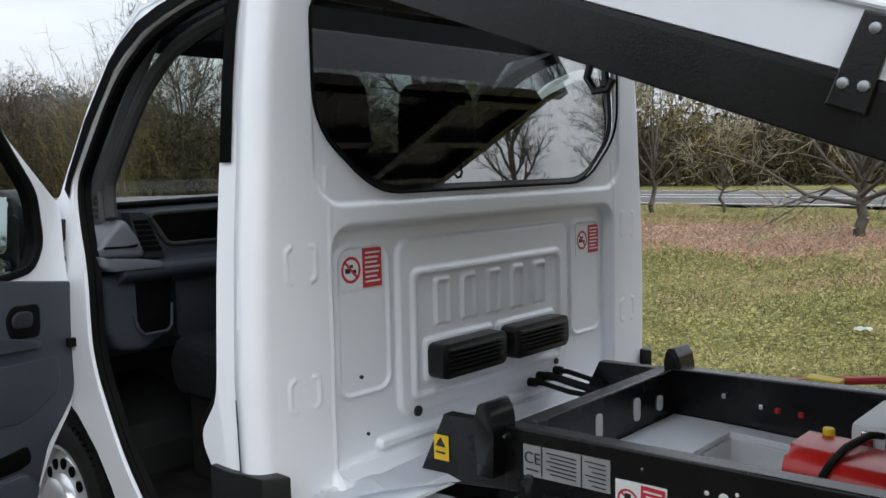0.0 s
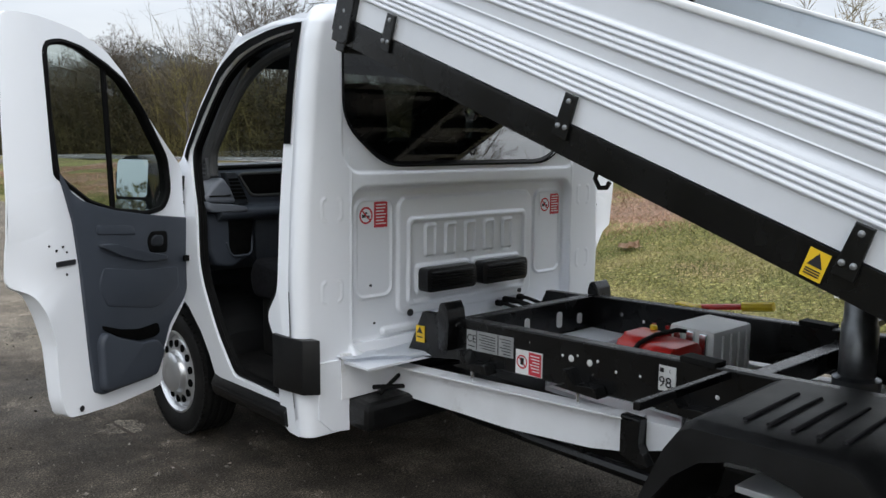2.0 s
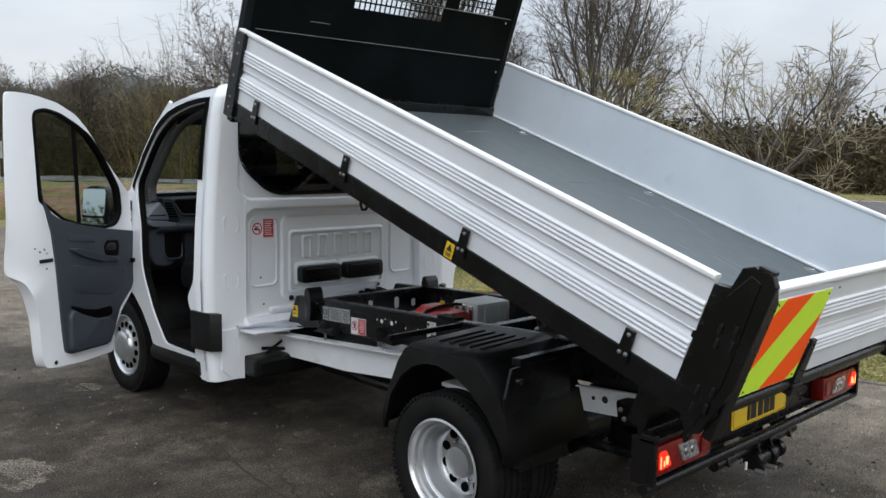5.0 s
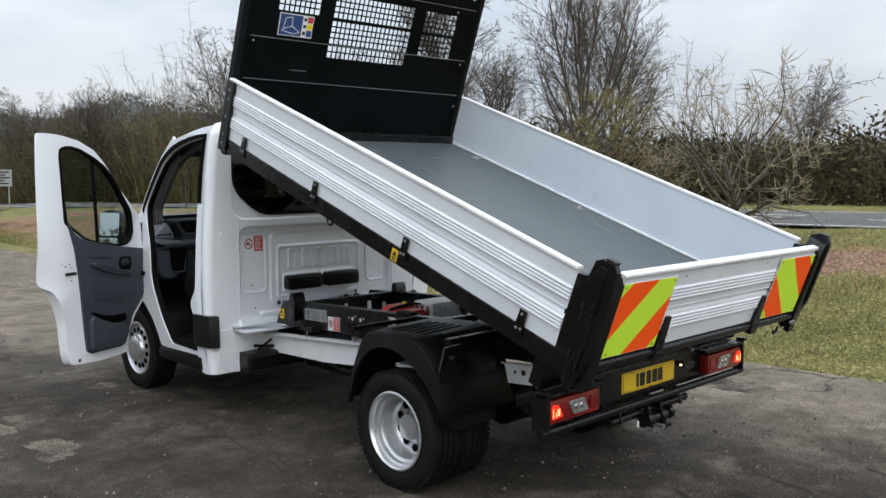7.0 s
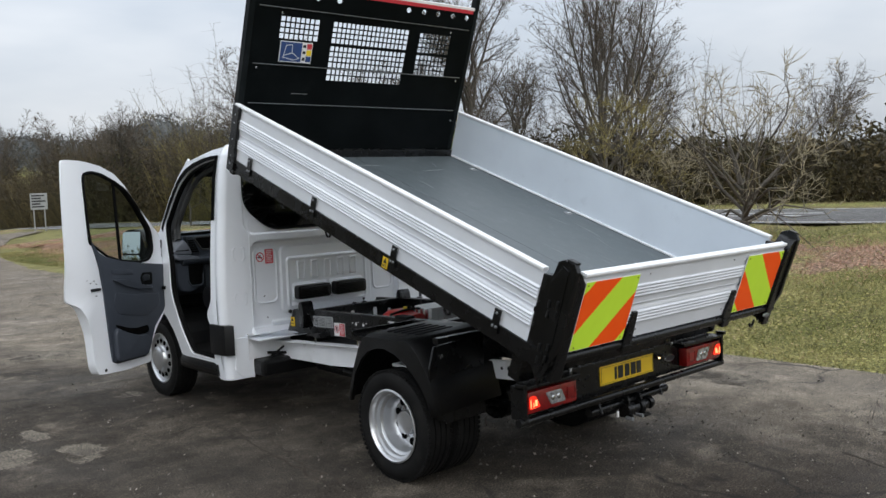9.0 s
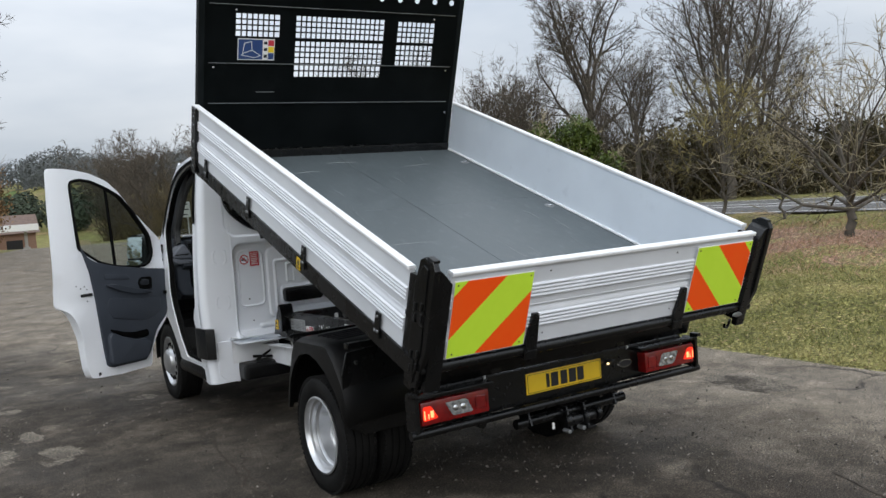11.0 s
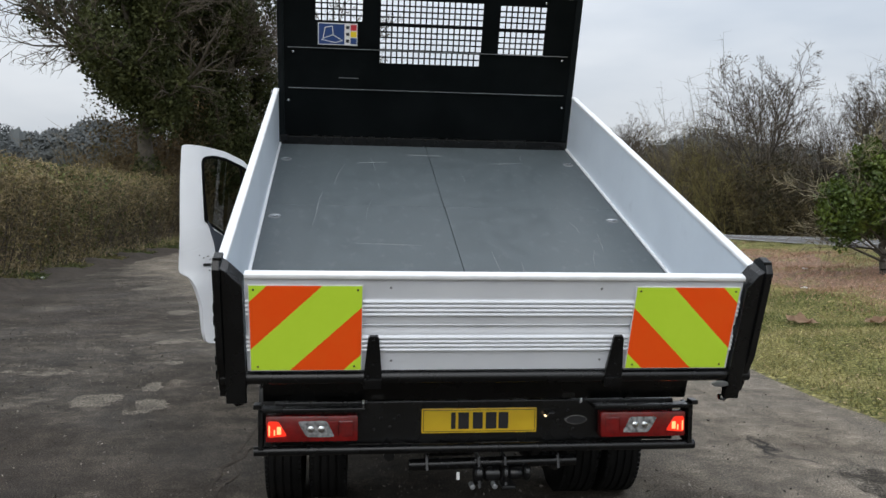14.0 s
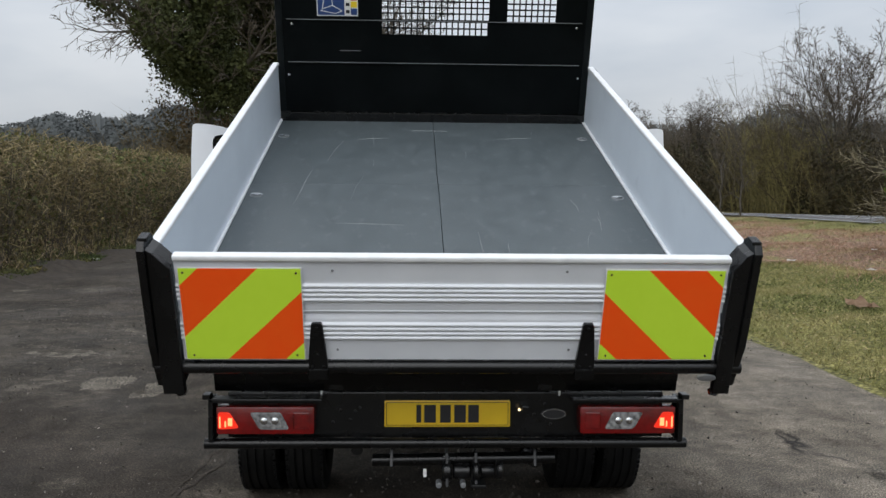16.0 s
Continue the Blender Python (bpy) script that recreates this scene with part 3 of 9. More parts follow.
def build_ground():
    radii = np.concatenate([np.arange(0.0, 30, 0.5), np.geomspace(30, 4200, 60)])
    angs = np.radians(np.arange(0, 360, 1.5))
    rr, aa = np.meshgrid(radii[1:], angs, indexing="ij")
    x, y = rr * np.sin(aa), rr * np.cos(aa)
    v = np.stack([x, y, land(x, y)], -1).reshape(-1, 3)
    na, nr = len(angs), len(radii) - 1
    i = np.arange(nr - 1)[:, None] * na
    j = np.arange(na)[None, :]
    k = (j + 1) % na
    f = np.stack([i + j, i + k, i + na + k, i + na + j], -1).reshape(-1, 4)
    ob = mesh_np("ground", v, f, M_GROUND, smooth=True)
    tagged(ob, "winter grass ground with brown dead patches beside the lay-by", "ground", kind="structure")


build_ground()


def wobble(line, amp, per, seed):
    """An edge line cut finer, with a ragged outline."""
    g = np.random.default_rng(seed)
    out = []
    for (x0, y0), (x1, y1) in zip(line, line[1:]):
        n = max(2, int(math.hypot(x1 - x0, y1 - y0) / per))
        for k in range(n):
            t = k / n
            out.append((x0 + (x1 - x0) * t + g.normal(0, amp), y0 + (y1 - y0) * t))
    return out + [line[-1]]


bm = bmesh.new()
sheet(bm, [wobble(LEFT_EDGE, 0.07, 0.7, 1) + wobble(RIGHT_EDGE, 0.035, 0.5, 2)[::-1]], lambda u, v: (u, v, float(dip(np.array(u), np.array(v)) + climb(u, v))))
tagged(part("road_layby", bm, M_TARMAC), "worn dark tarmac lay-by with pale gritty patches and cracks", "tarmac", kind="structure")



def worn_patch(cx, cy, rx, ry, seed):
    """A pale patch where the surface dressing has worn away: ragged outline, a few millimetres proud."""
    g = np.random.default_rng(seed)
    n = 110
    a = np.arange(n) * 2 * np.pi / n
    r = 1 + sum(g.normal(0, 0.26 / (k ** 1.05)) * np.cos(k * a + g.uniform(0, 6.28)) for k in range(2, 30))
    r = np.clip(r, 0.25, 1.8)
    b = bmesh.new()
    sheet(b, [[(cx + rx * q * math.cos(t), cy + ry * q * math.sin(t)) for q, t in zip(r, a)]], lambda u, v: (u, v, 0.0025))
    tagged(part("road_patch", b, M_WORN), "pale worn patch in the lay-by tarmac", "tarmac", kind="structure")


for k, (cx, cy, rx, ry) in enumerate(((-2.56, 3.36, 0.20, 0.24), (-2.10, 3.12, 0.17, 0.22), (-2.22, 3.86, 0.10, 0.16), (-2.42, 13.8, 0.42, 0.5), (-4.1, 12.7, 0.28, 0.35), (-2.42, 6.4, 0.28, 0.22), (-2.27, 5.1, 0.10, 0.2),
                                      (-2.9, 9.1, 0.22, 0.3), (-0.95, 7.4, 0.5, 0.22), (-1.18, 4.62, 0.12, 0.12), (-3.4, 4.6, 0.3, 0.2), (-3.2, 1.2, 0.25, 0.3), (1.9, -1.2, 0.3, 0.5), (2.6, 0.9, 0.22, 0.4))):
    worn_patch(cx, cy, rx, ry, 200 + k)


# dark soil berm between the tarmac and the hedge bottom
gs = np.random.default_rng(77)
bm = bmesh.new()
prev = None
for x, y in wobble(LEFT_EDGE[1:7], 0.10, 0.30, 9):
    rise = 0.10 + 0.06 * math.sin(y * 2.1) + gs.normal(0, 0.025)
    zl = float(land(np.array(x - 0.95), np.array(y)))
    row = [bm.verts.new((x + u, y + gs.normal(0, 0.05), z)) for u, z in ((0.22, 0.002), (0.02, 0.35 * rise + gs.normal(0, 0.01)), (-0.25, rise), (-0.55, rise * 0.8 + gs.normal(0, 0.02)), (-0.95, zl + 0.005))]
    if prev:
        for k in range(4):
            bm.faces.new((prev[k], prev[k + 1], row[k + 1], row[k]))
    prev = row
tagged(part("ground_berm", bm, M_SOIL, smooth=True), "dark bare soil berm along the lay-by edge", "soil", kind="structure")


def crack(line, width, seed):
    """A jagged open crack in the tarmac, as a thin dark strip."""
    g = np.random.default_rng(seed)
    pts = []
    for (x0, y0), (x1, y1) in zip(line, line[1:]):
        n = max(3, int(math.hypot(x1 - x0, y1 - y0) / 0.09))
        pts += [(x0 + (x1 - x0) * k / n + g.normal(0, 0.016), y0 + (y1 - y0) * k / n + g.normal(0, 0.012)) for k in range(n)]
    b = bmesh.new()
    prev = None
    for x, y in pts:
        w = width * g.uniform(0.3, 1.3)
        pair = (b.verts.new((x - w, y, 0.0042)), b.verts.new((x + w, y, 0.0042)))
        if prev:
            b.faces.new((prev[0], pair[0], pair[1], prev[1]))
        prev = pair
    tagged(part("road_crack", b, M_SOIL), "jagged dark crack in the tarmac", "crack", kind="structure")


crack([(-1.2, 4.9), (-1.21, 3.35), (-1.14, 2.65), (-1.25, 2.0), (-1.33, 1.2), (-1.42, 0.4), (-1.38, -1.2)], 0.010, 31)
crack([(-3.4, 0.2), (-3.0, 1.4), (-3.3, 3.2), (-3.15, 5.5)], 0.006, 32)
crack([(-2.0, 21.6), (1.43, 18.7), (2.47, 17.2), (3.2, 15.6)], 0.016, 33)
crack([(1.0, -1.3), (1.23, -0.73), (1.9, -0.62), (2.8, -0.36), (3.5, -0.30)], 0.014, 34)
crack([(-1.5, 0.2), (-1.24, 1.25), (-1.24, 1.6), (-1.0, 2.6)], 0.012, 35)

bm = bmesh.new()
prev = None
for (xa, ya), (xb, yb), (xc, yc), (xd, yd) in zip(ROAD_NEAR, ROAD_FAR, ROAD_NEAR[1:], ROAD_FAR[1:]):
    for k in range(8):
        row = []
        for f in (0.0, 0.5, 1.0):
            p, q = Vector((xa, ya)).lerp(Vector((xb, yb)), f), Vector((xc, yc)).lerp(Vector((xd, yd)), f)
            p = p.lerp(q, k / 8)
            row.append(bm.verts.new((p.x, p.y, 0.012 + float(dip(np.array(p.x), np.array(p.y)) + climb(p.x, p.y)))))
        if prev:
            for m in range(2):
                bm.faces.new((prev[m], prev[m + 1], row[m + 1], row[m]))
        prev = row
tagged(part("road_main", bm, M_ROAD), "grey tarmac main road beyond the grass", "road", kind="structure")


def road_line(frac, width, dash, gap, name):
    b = bmesh.new()
    pts = [Vector(p).lerp(Vector(q), frac) for p, q in zip(ROAD_NEAR, ROAD_FAR)]
    for p, q in zip(pts, pts[1:]):
        d = q - p
        length, u = d.length, d.normalized()
        if p.y < -30 or p.y > 100:
            continue
        w = Vector((-u.y, u.x)) * width / 2
        s = 0.0
        while s < length - 0.2:
            e = min(s + dash, length)
            a, c = p + u * s, p + u * e
            b.faces.new([b.verts.new((k.x, k.y, 0.018 + float(dip(np.array(k.x), np.array(k.y)) + climb(k.x, k.y)))) for k in (a - w, c - w, c + w, a + w)])
            s += dash + gap
    return tagged(part(name, b, M_PAINTW), "worn white painted line on the main road", "road marking", kind="structure")


road_line(0.05, 0.14, 2.5, 0.0, "road_edge_marking")
road_line(0.42, 0.18, 5, 2.0, "road_centre_marking")
road_line(0.60, 0.18, 5, 2.0, "road_centre_marking")
road_line(0.95, 0.14, 2.5, 0.0, "road_edge_marking")


# ---------------------------------------------------------------- plants
def tubes(p0, p1, r0, r1, n):
    """Many short tapered sticks at once: arrays of ends and radii."""
    p0, p1 = np.asarray(p0, float), np.asarray(p1, float)
    d = p1 - p0
    d /= np.linalg.norm(d, axis=1, keepdims=True) + 1e-9
    ref = np.where(np.abs(d[:, 2:3]) < 0.9, [[0, 0, 1.0]], [[1.0, 0, 0]])
    u = np.cross(ref, d)
    u /= np.linalg.norm(u, axis=1, keepdims=True) + 1e-9
    w = np.cross(d, u)
    ang = 2 * np.pi * np.arange(n) / n
    ring = np.cos(ang)[None, :, None] * u[:, None] + np.sin(ang)[None, :, None] * w[:, None]
    a = p0[:, None] + ring * np.asarray(r0)[:, None, None]
    c = p1[:, None] + ring * np.asarray(r1)[:, None, None]
    v = np.concatenate([a, c], 1).reshape(-1, 3)
    k = np.arange(n)
    q = np.stack([k, (k + 1) % n, n + (k + 1) % n, n + k], -1)
    f = (np.arange(len(p0))[:, None, None] * 2 * n + q[None]).reshape(-1, 4)
    return v, f


def twigs_np(p0, p1, r0, tip):
    """Sticks as triangles: three-sided sticks, and spikes that run out to a point where tip is set."""
    v, f = tubes(p0[~tip], p1[~tip], r0[~tip], r0[~tip] * 0.72, 3)
    f = np.concatenate([f[:, [0, 1, 2]], f[:, [0, 2, 3]]])
    vs, _ = tubes(p0[tip], p1[tip], r0[tip], r0[tip] * 0.0, 3)
    vs = vs.reshape(-1, 6, 3)[:, :4].reshape(-1, 3)
    k = np.array([[0, 1, 3], [1, 2, 3], [2, 0, 3]])
    fs = (np.arange(int(tip.sum()))[:, None, None] * 4 + k[None]).reshape(-1, 3) + len(v)
    return np.concatenate([v, vs]), np.concatenate([f, fs])


def leaf_quads(g, centres, size, flat=0.0, slim=0.55):
    """Small leaves at the given places, turned at random."""
    n = len(centres)
    a = g.normal(size=(n, 3))
    a[:, 2] *= 1 - flat
    a /= np.linalg.norm(a, axis=1, keepdims=True)
    b = np.cross(a, g.normal(size=(n, 3)))
    b /= np.linalg.norm(b, axis=1, keepdims=True)
    s = size * g.uniform(0.6, 1.4, (n, 1))
    c = np.asarray(centres)
    v = np.stack([c - a * s, c + b * s * slim, c + a * s, c - b * s * slim], 1).reshape(-1, 3)
    return v, np.arange(4 * n).reshape(n, 4)


def grow(seed, height, r0, levels=4, lean=(0, 0), spread=0.9, fork=4, up=0.25, first=0.25, stems=1, wiggle=0.16, shrink=0.62, crown=0.0, twig_r=0.002):
    """Sticks of a leafless tree, as arrays: ends, radii and level."""
    g = np.random.default_rng(seed)
    seg = []

    def branch(p, d, length, r, level):
        steps = 5 if level == 0 else 4 if level < 3 else 3
        part_len = length / steps
        for s in range(steps):
            d = d + g.normal(0, wiggle, 3) + np.array([0, 0, up * (0.4 if level == 0 else 1.0) * 0.3])
            d = d / np.linalg.norm(d)
            q = p + d * part_len
            if crown and level > 0 and q[2] > 0.15 * height:
                if math.hypot(q[0], q[1]) / crown > math.sqrt(max(0.02, 1 - ((q[2] - 0.55 * height) / (0.47 * height)) ** 2)) * g.uniform(0.85, 1.05):
                    return
            ra, rb = r * (1 - 0.75 * s / steps), r * (1 - 0.75 * (s + 1) / steps)
            seg.append((p, q, max(ra, twig_r * 1.3), max(rb, twig_r), level))
            p = q
            done = (s + 1) / steps
            if level < levels and (done > first or level > 0):
                kids = fork if level < 2 else max(2, fork - 1)
                for _ in range(g.integers(max(1, kids - 2), kids + 1) if s < steps - 1 else kids):
                    side = g.normal(size=3)
                    side -= d * side.dot(d)
                    side /= np.linalg.norm(side)
                    nd = d * g.uniform(0.45, 0.9) + side * spread * g.uniform(0.6, 1.1)
                    nd[2] += 0.12 if level < 2 else 0.0
                    branch(p, nd / np.linalg.norm(nd), length * shrink * g.uniform(0.65, 1.05) * (1.1 - 0.45 * done), rb * 0.72, level + 1)

    for k in range(stems):
        d = np.array([lean[0], lean[1], 1.0]) + (g.normal(0, 0.28, 3) * [1, 1, 0] if stems > 1 else 0)
        branch(np.array([g.normal(0, 0.12), g.normal(0, 0.12), -0.1]) if stems > 1 else np.array([0, 0, -0.1]), d / np.linalg.norm(d), height * (0.95 if crown else 0.62), r0, 0)
    p0 = np.array([s[0] for s in seg]); p1 = np.array([s[1] for s in seg])
    ra = np.array([s[2] for s in seg]); rb = np.array([s[3] for s in seg]); lv = np.array([s[4] for s in seg])
    k = 1.0 if crown else height / p1[:, 2].max()
    return p0 * k, p1 * k, ra, rb, lv


def fan(seed, height, r0, limbs=9, low=0.08, high=0.4, tilt=50, crown=4.5, wiggle=0.09, lift=0.05, dens=1.25, twig_r=0.006):
    """Sticks of a tall leafless tree: limbs fanning up from a short trunk, with feathered side branches and fine twigs."""
    g = np.random.default_rng(seed)
    seg = []

    def turned(d, angle):
        side = g.normal(size=3)
        side -= d * side.dot(d)
        side /= np.linalg.norm(side)
        return d * math.cos(angle) + side * math.sin(angle)

    def limb(p, d, length, r, level):
        n = max(2, int(length / (0.55, 0.42, 0.34, 0.3)[level])) if level < 3 else 1
        stepl = length / n
        for s in range(n):
            d = d + g.normal(0, wiggle, 3) + np.array([0, 0, lift])
            d = d / np.linalg.norm(d)
            q = p + d * stepl
            ra, rb = r * (1 - 0.85 * s / n), r * (1 - 0.85 * (s + 1) / n)
            seg.append((p, q, max(ra, twig_r * 1.1), max(rb, twig_r * 0.8), level))
            p = q
            f = (s + 1) / n
            if level < 3 and (f > 0.22 or level > 0):
                for _ in range(int(dens + g.uniform(0, 1))):
                    lc = length * (0.52 if level == 0 else 0.5) * (1.15 - f) * g.uniform(0.6, 1.1) + 0.22
                    limb(p, turned(d, math.radians(g.uniform(24, 52))), lc, max(rb * 0.55, twig_r), level + 1)

    trunk_top = high * height
    n = 7
    pts = [np.array([0, 0, -0.1])]
    for k in range(n):
        pts.append(np.array([g.normal(0, 0.04), g.normal(0, 0.04), trunk_top * (k + 1) / n]))
    for k in range(n):
        seg.append((pts[k], pts[k + 1], r0 * (1 - 0.45 * k / n), r0 * (1 - 0.45 * (k + 1) / n), 0))
    for k in range(limbs):
        t = (k + 0.5) / limbs
        a = 2.4 * k + g.uniform(-0.4, 0.4)
        inc = math.radians(tilt * (1 - 0.85 * t) * g.uniform(0.75, 1.15) + 5)
        z = height * (low + (high - low) * t)
        reach = min((height - z) / max(0.25, math.cos(inc)), crown / max(0.12, math.sin(inc)) * 0.95) * g.uniform(0.85, 1.0)
        limb(np.array([0, 0, z]), np.array([math.sin(inc) * math.cos(a), math.sin(inc) * math.sin(a), math.cos(inc)]), reach, r0 * (0.42 - 0.08 * t), 0)
    return (np.array([s[0] for s in seg]), np.array([s[1] for s in seg]), np.array([s[2] for s in seg]), np.array([s[3] for s in seg]), np.array([s[4] for s in seg]))


def bare_tree(name, label, at, seed, bark=None, twig=None, group="", thick=1.0, leaves=None, category="tree", grower=None, **kw):
    p0, p1, ra, rb, lv = (grower or grow)(seed, **kw)
    big = lv <= 1
    root = thing(name, label, category, group, at=at)
    v, f = tubes(p0[big], p1[big], ra[big] * thick, rb[big] * thick, 7)
    mesh_np("trunk", v, f, bark or M_BARK, root, smooth=True)
    v, f = twigs_np(p0[~big], p1[~big], ra[~big] * thick * (1 + 0.35 * (lv[~big] > 2)), lv[~big] > 2)
    mesh_np("crown", v, f, twig or M_TWIG, root)
    if leaves:
        leaves(root, p0, p1, lv)
    return root


def at_ground(x, y, dz=-0.05):
    return (x, y, float(land(np.array(x), np.array(y))) + dz)


# tall bare trees beyond the road
ROAD_TREES = "bare trees beyond the road"
tall = bare_tree("bare_tree", "tall leafless grey-brown tree with a dense fan of fine upright twigs", at_ground(22.9, 17.7), 3, grower=fan, height=10.0, r0=0.19, limbs=15, wiggle=0.06, low=0.10, high=0.36, tilt=46, crown=3.3, dens=1.8, twig_r=0.006, group=ROAD_TREES)
tall_b = bare_tree("bare_tree", "tall leafless tree with a forked trunk and heavy spreading limbs", at_ground(25.9, 28.3), 11, grower=fan, height=11.6, r0=0.24, limbs=11, low=0.28, high=0.55, tilt=64, wiggle=0.16, lift=0.08, crown=3.7, dens=2.2, twig_r=0.0065, group=ROAD_TREES)
tall_c = bare_tree("bare_tree", "round-headed leafless tree with fine upright twigs", at_ground(23.8, 44.3), 21, grower=fan, height=10.2, r0=0.17, limbs=13, low=0.10, high=0.35, tilt=50, crown=3.0, dens=1.9, twig_r=0.010, group=ROAD_TREES)
for src, x, y, turn, k in ((tall, 25.6, 18.3, 210, 0.80), (tall_b, 23.5, 22.8, 200, 0.60), (tall, 24.0, 25.5, 120, 0.55), (tall_c, 23.0, 30.5, 130, 0.70), (tall_b, 23.6, 33.2, 20, 0.62), (tall_c, 26.2, 33.8, 250, 0.72), (tall, 23.4, 36.8, 300, 0.60),
                           (tall_b, 22.4, 64.0, 75, 0.78), (tall_c, 22.3, 51.0, 80, 0.62), (tall, 22.6, 56.0, 200, 0.60), (tall_c, 24.0, 60.0, 20, 0.66), (tall, 22.0, 70.0, 90, 0.72), (tall_c, 24, 82, 300, 1.0), (tall_b, 28, 86, 120, 0.85), (tall_c, 19.5, 90, 40, 1.2), (tall_b, 21.0, 101, 140, 1.1), (tall_c, 20.0, 111, 250, 1.4), (tall_c, 23.0, 116, 330, 1.5),
                           (tall_c, 29.5, 12.0, 60, 0.50), (tall_b, 30.0, 7.0, 160, 0.46),
                           (tall, 27, -12, 60, 0.8), (tall_b, 29, -19, 150, 0.8), (tall_c, 28, -27, 10, 0.9)):
    c = copy_thing(src, pose(*at_ground(x, y), 0, 0, turn))
    c.scale = (k, k, k)

# the spreading low tree on the grass, the young trees at the road and the saplings by the verge
bare_tree("apple_tree", "low spreading leafless tree with pale crooked twigs on the grass", at_ground(10.4, 4.98), 31, bark=M_BARK, twig=M_TWIG_PALE, grower=fan, height=2.75, r0=0.085, limbs=17, low=0.16, high=0.40, tilt=84, crown=2.5, wiggle=0.20, lift=0.035, dens=1.5, twig_r=0.0052)
bare_tree("young_tree", "small leafless tree with pale spreading twigs at the road verge", at_ground(12.9, 8.1), 33, bark=M_BARK, twig=M_TWIG_PALE, grower=fan, height=1.45, r0=0.035, limbs=11, low=0.28, high=0.50, tilt=75, crown=0.85, wiggle=0.16, lift=0.04, dens=1.5, twig_r=0.005)
bare_tree("young_tree", "yellow-olive twiggy young tree at the road verge", at_ground(12.5, 9.3), 35, bark=M_BARK, twig=M_WILLOW, grower=fan, height=2.6, r0=0.05, limbs=15, low=0.18, high=0.45, tilt=62, crown=1.25, wiggle=0.15, lift=0.05, dens=1.9, twig_r=0.0055)
sap = bare_tree("sapling", "slender leafless sapling at the road verge", at_ground(13.1, 33.0), 41, twig=M_TWIG, grower=fan, height=3.6, r0=0.05, limbs=9, low=0.2, high=0.7, tilt=55, crown=1.1, dens=1.3, twig_r=0.006, group="verge saplings")
for x, y, turn, k in ((13.0, 30.6, 120, 0.85), (12.4, 10.7, 40, 0.55), (12.5, 11.4, 250, 0.65)):
    c = copy_thing(sap, pose(*at_ground(x, y), 0, 0, turn))
    c.scale = (k, k, k)


def ivy_on(clumps, count, size, material, ball, reach=2, low=0.4, inner=9.0):
    """Ivy in separate hanging clumps of uneven size round points of the limbs."""
    def make(root, p0, p1, lv):
        g = np.random.default_rng(5)
        pool = np.flatnonzero((lv <= reach) & (p1[:, 2] > low) & (np.hypot(p1[:, 0], p1[:, 1]) < inner))
        mid = p1[g.choice(pool, clumps)] + g.normal(0, 0.15 * ball, (clumps, 3))
        rad = ball * g.uniform(0.45, 1.25, (clumps, 1)) * [1.0, 1.0, 1.25]
        weight = (rad[:, 0] ** 2.2) / (rad[:, 0] ** 2.2).sum()
        k = g.choice(clumps, count, p=weight)
        off = g.normal(0, 1, (count, 3))
        off *= g.uniform(0.25, 1, (count, 1)) ** 0.5 / np.linalg.norm(off, axis=1, keepdims=True)
        off *= 1 + 0.22 * np.sin(7 * off[:, [1, 2, 0]] + k[:, None])
        c = mid[k] + off * rad[k]
        c[:, 2] = np.abs(c[:, 2]) + 0.05
        v, f = leaf_quads(g, c, size, slim=0.7)
        mesh_np("ivy", v, f, material, root, "dense evergreen ivy leaves")
    return make


bare_tree("ivy_bush", "spreading bush half covered in bright green ivy beside the grass", at_ground(9.9, 11.9), 51, twig=M_TWIG_PALE, grower=fan, height=2.35, r0=0.07, limbs=18, low=0.10, high=0.45, tilt=88, crown=1.7, wiggle=0.16, lift=0.03, dens=1.8, twig_r=0.005, leaves=ivy_on(20, 19000, 0.036, M_IVY_LT, 0.36, 0, 0.95, 1.25), category="bush")
bare_tree("ivy_tree", "tall tree clad in dark green ivy over the hedge", at_ground(-7.7, 29.0), 61, grower=fan, height=13.5, r0=0.34, limbs=13, low=0.34, high=0.62, tilt=80, wiggle=0.16, crown=5.8, dens=1.8, twig_r=0.010, leaves=ivy_on(95, 110000, 0.064, M_IVY, 0.92, 0, 1.4, 3.9))
bare_tree("ivy_tree", "tree clad in dark ivy at the lay-by bank", at_ground(-6.2, 34.0), 62, grower=fan, height=12.0, r0=0.28, limbs=13, low=0.2, high=0.55, tilt=68, wiggle=0.15, crown=4.6, dens=1.8, twig_r=0.009, leaves=ivy_on(90, 100000, 0.065, M_IVY, 0.92, 0, 2.0, 3.9))
bare_tree("bare_tree", "leafless tree leaning over the lay-by exit", at_ground(-3.4, 43.5), 71, grower=fan, height=12.6, r0=0.28, limbs=13, low=0.25, high=0.6, tilt=86, wiggle=0.18, lift=0.03, crown=6.4, dens=1.9, twig_r=0.011)


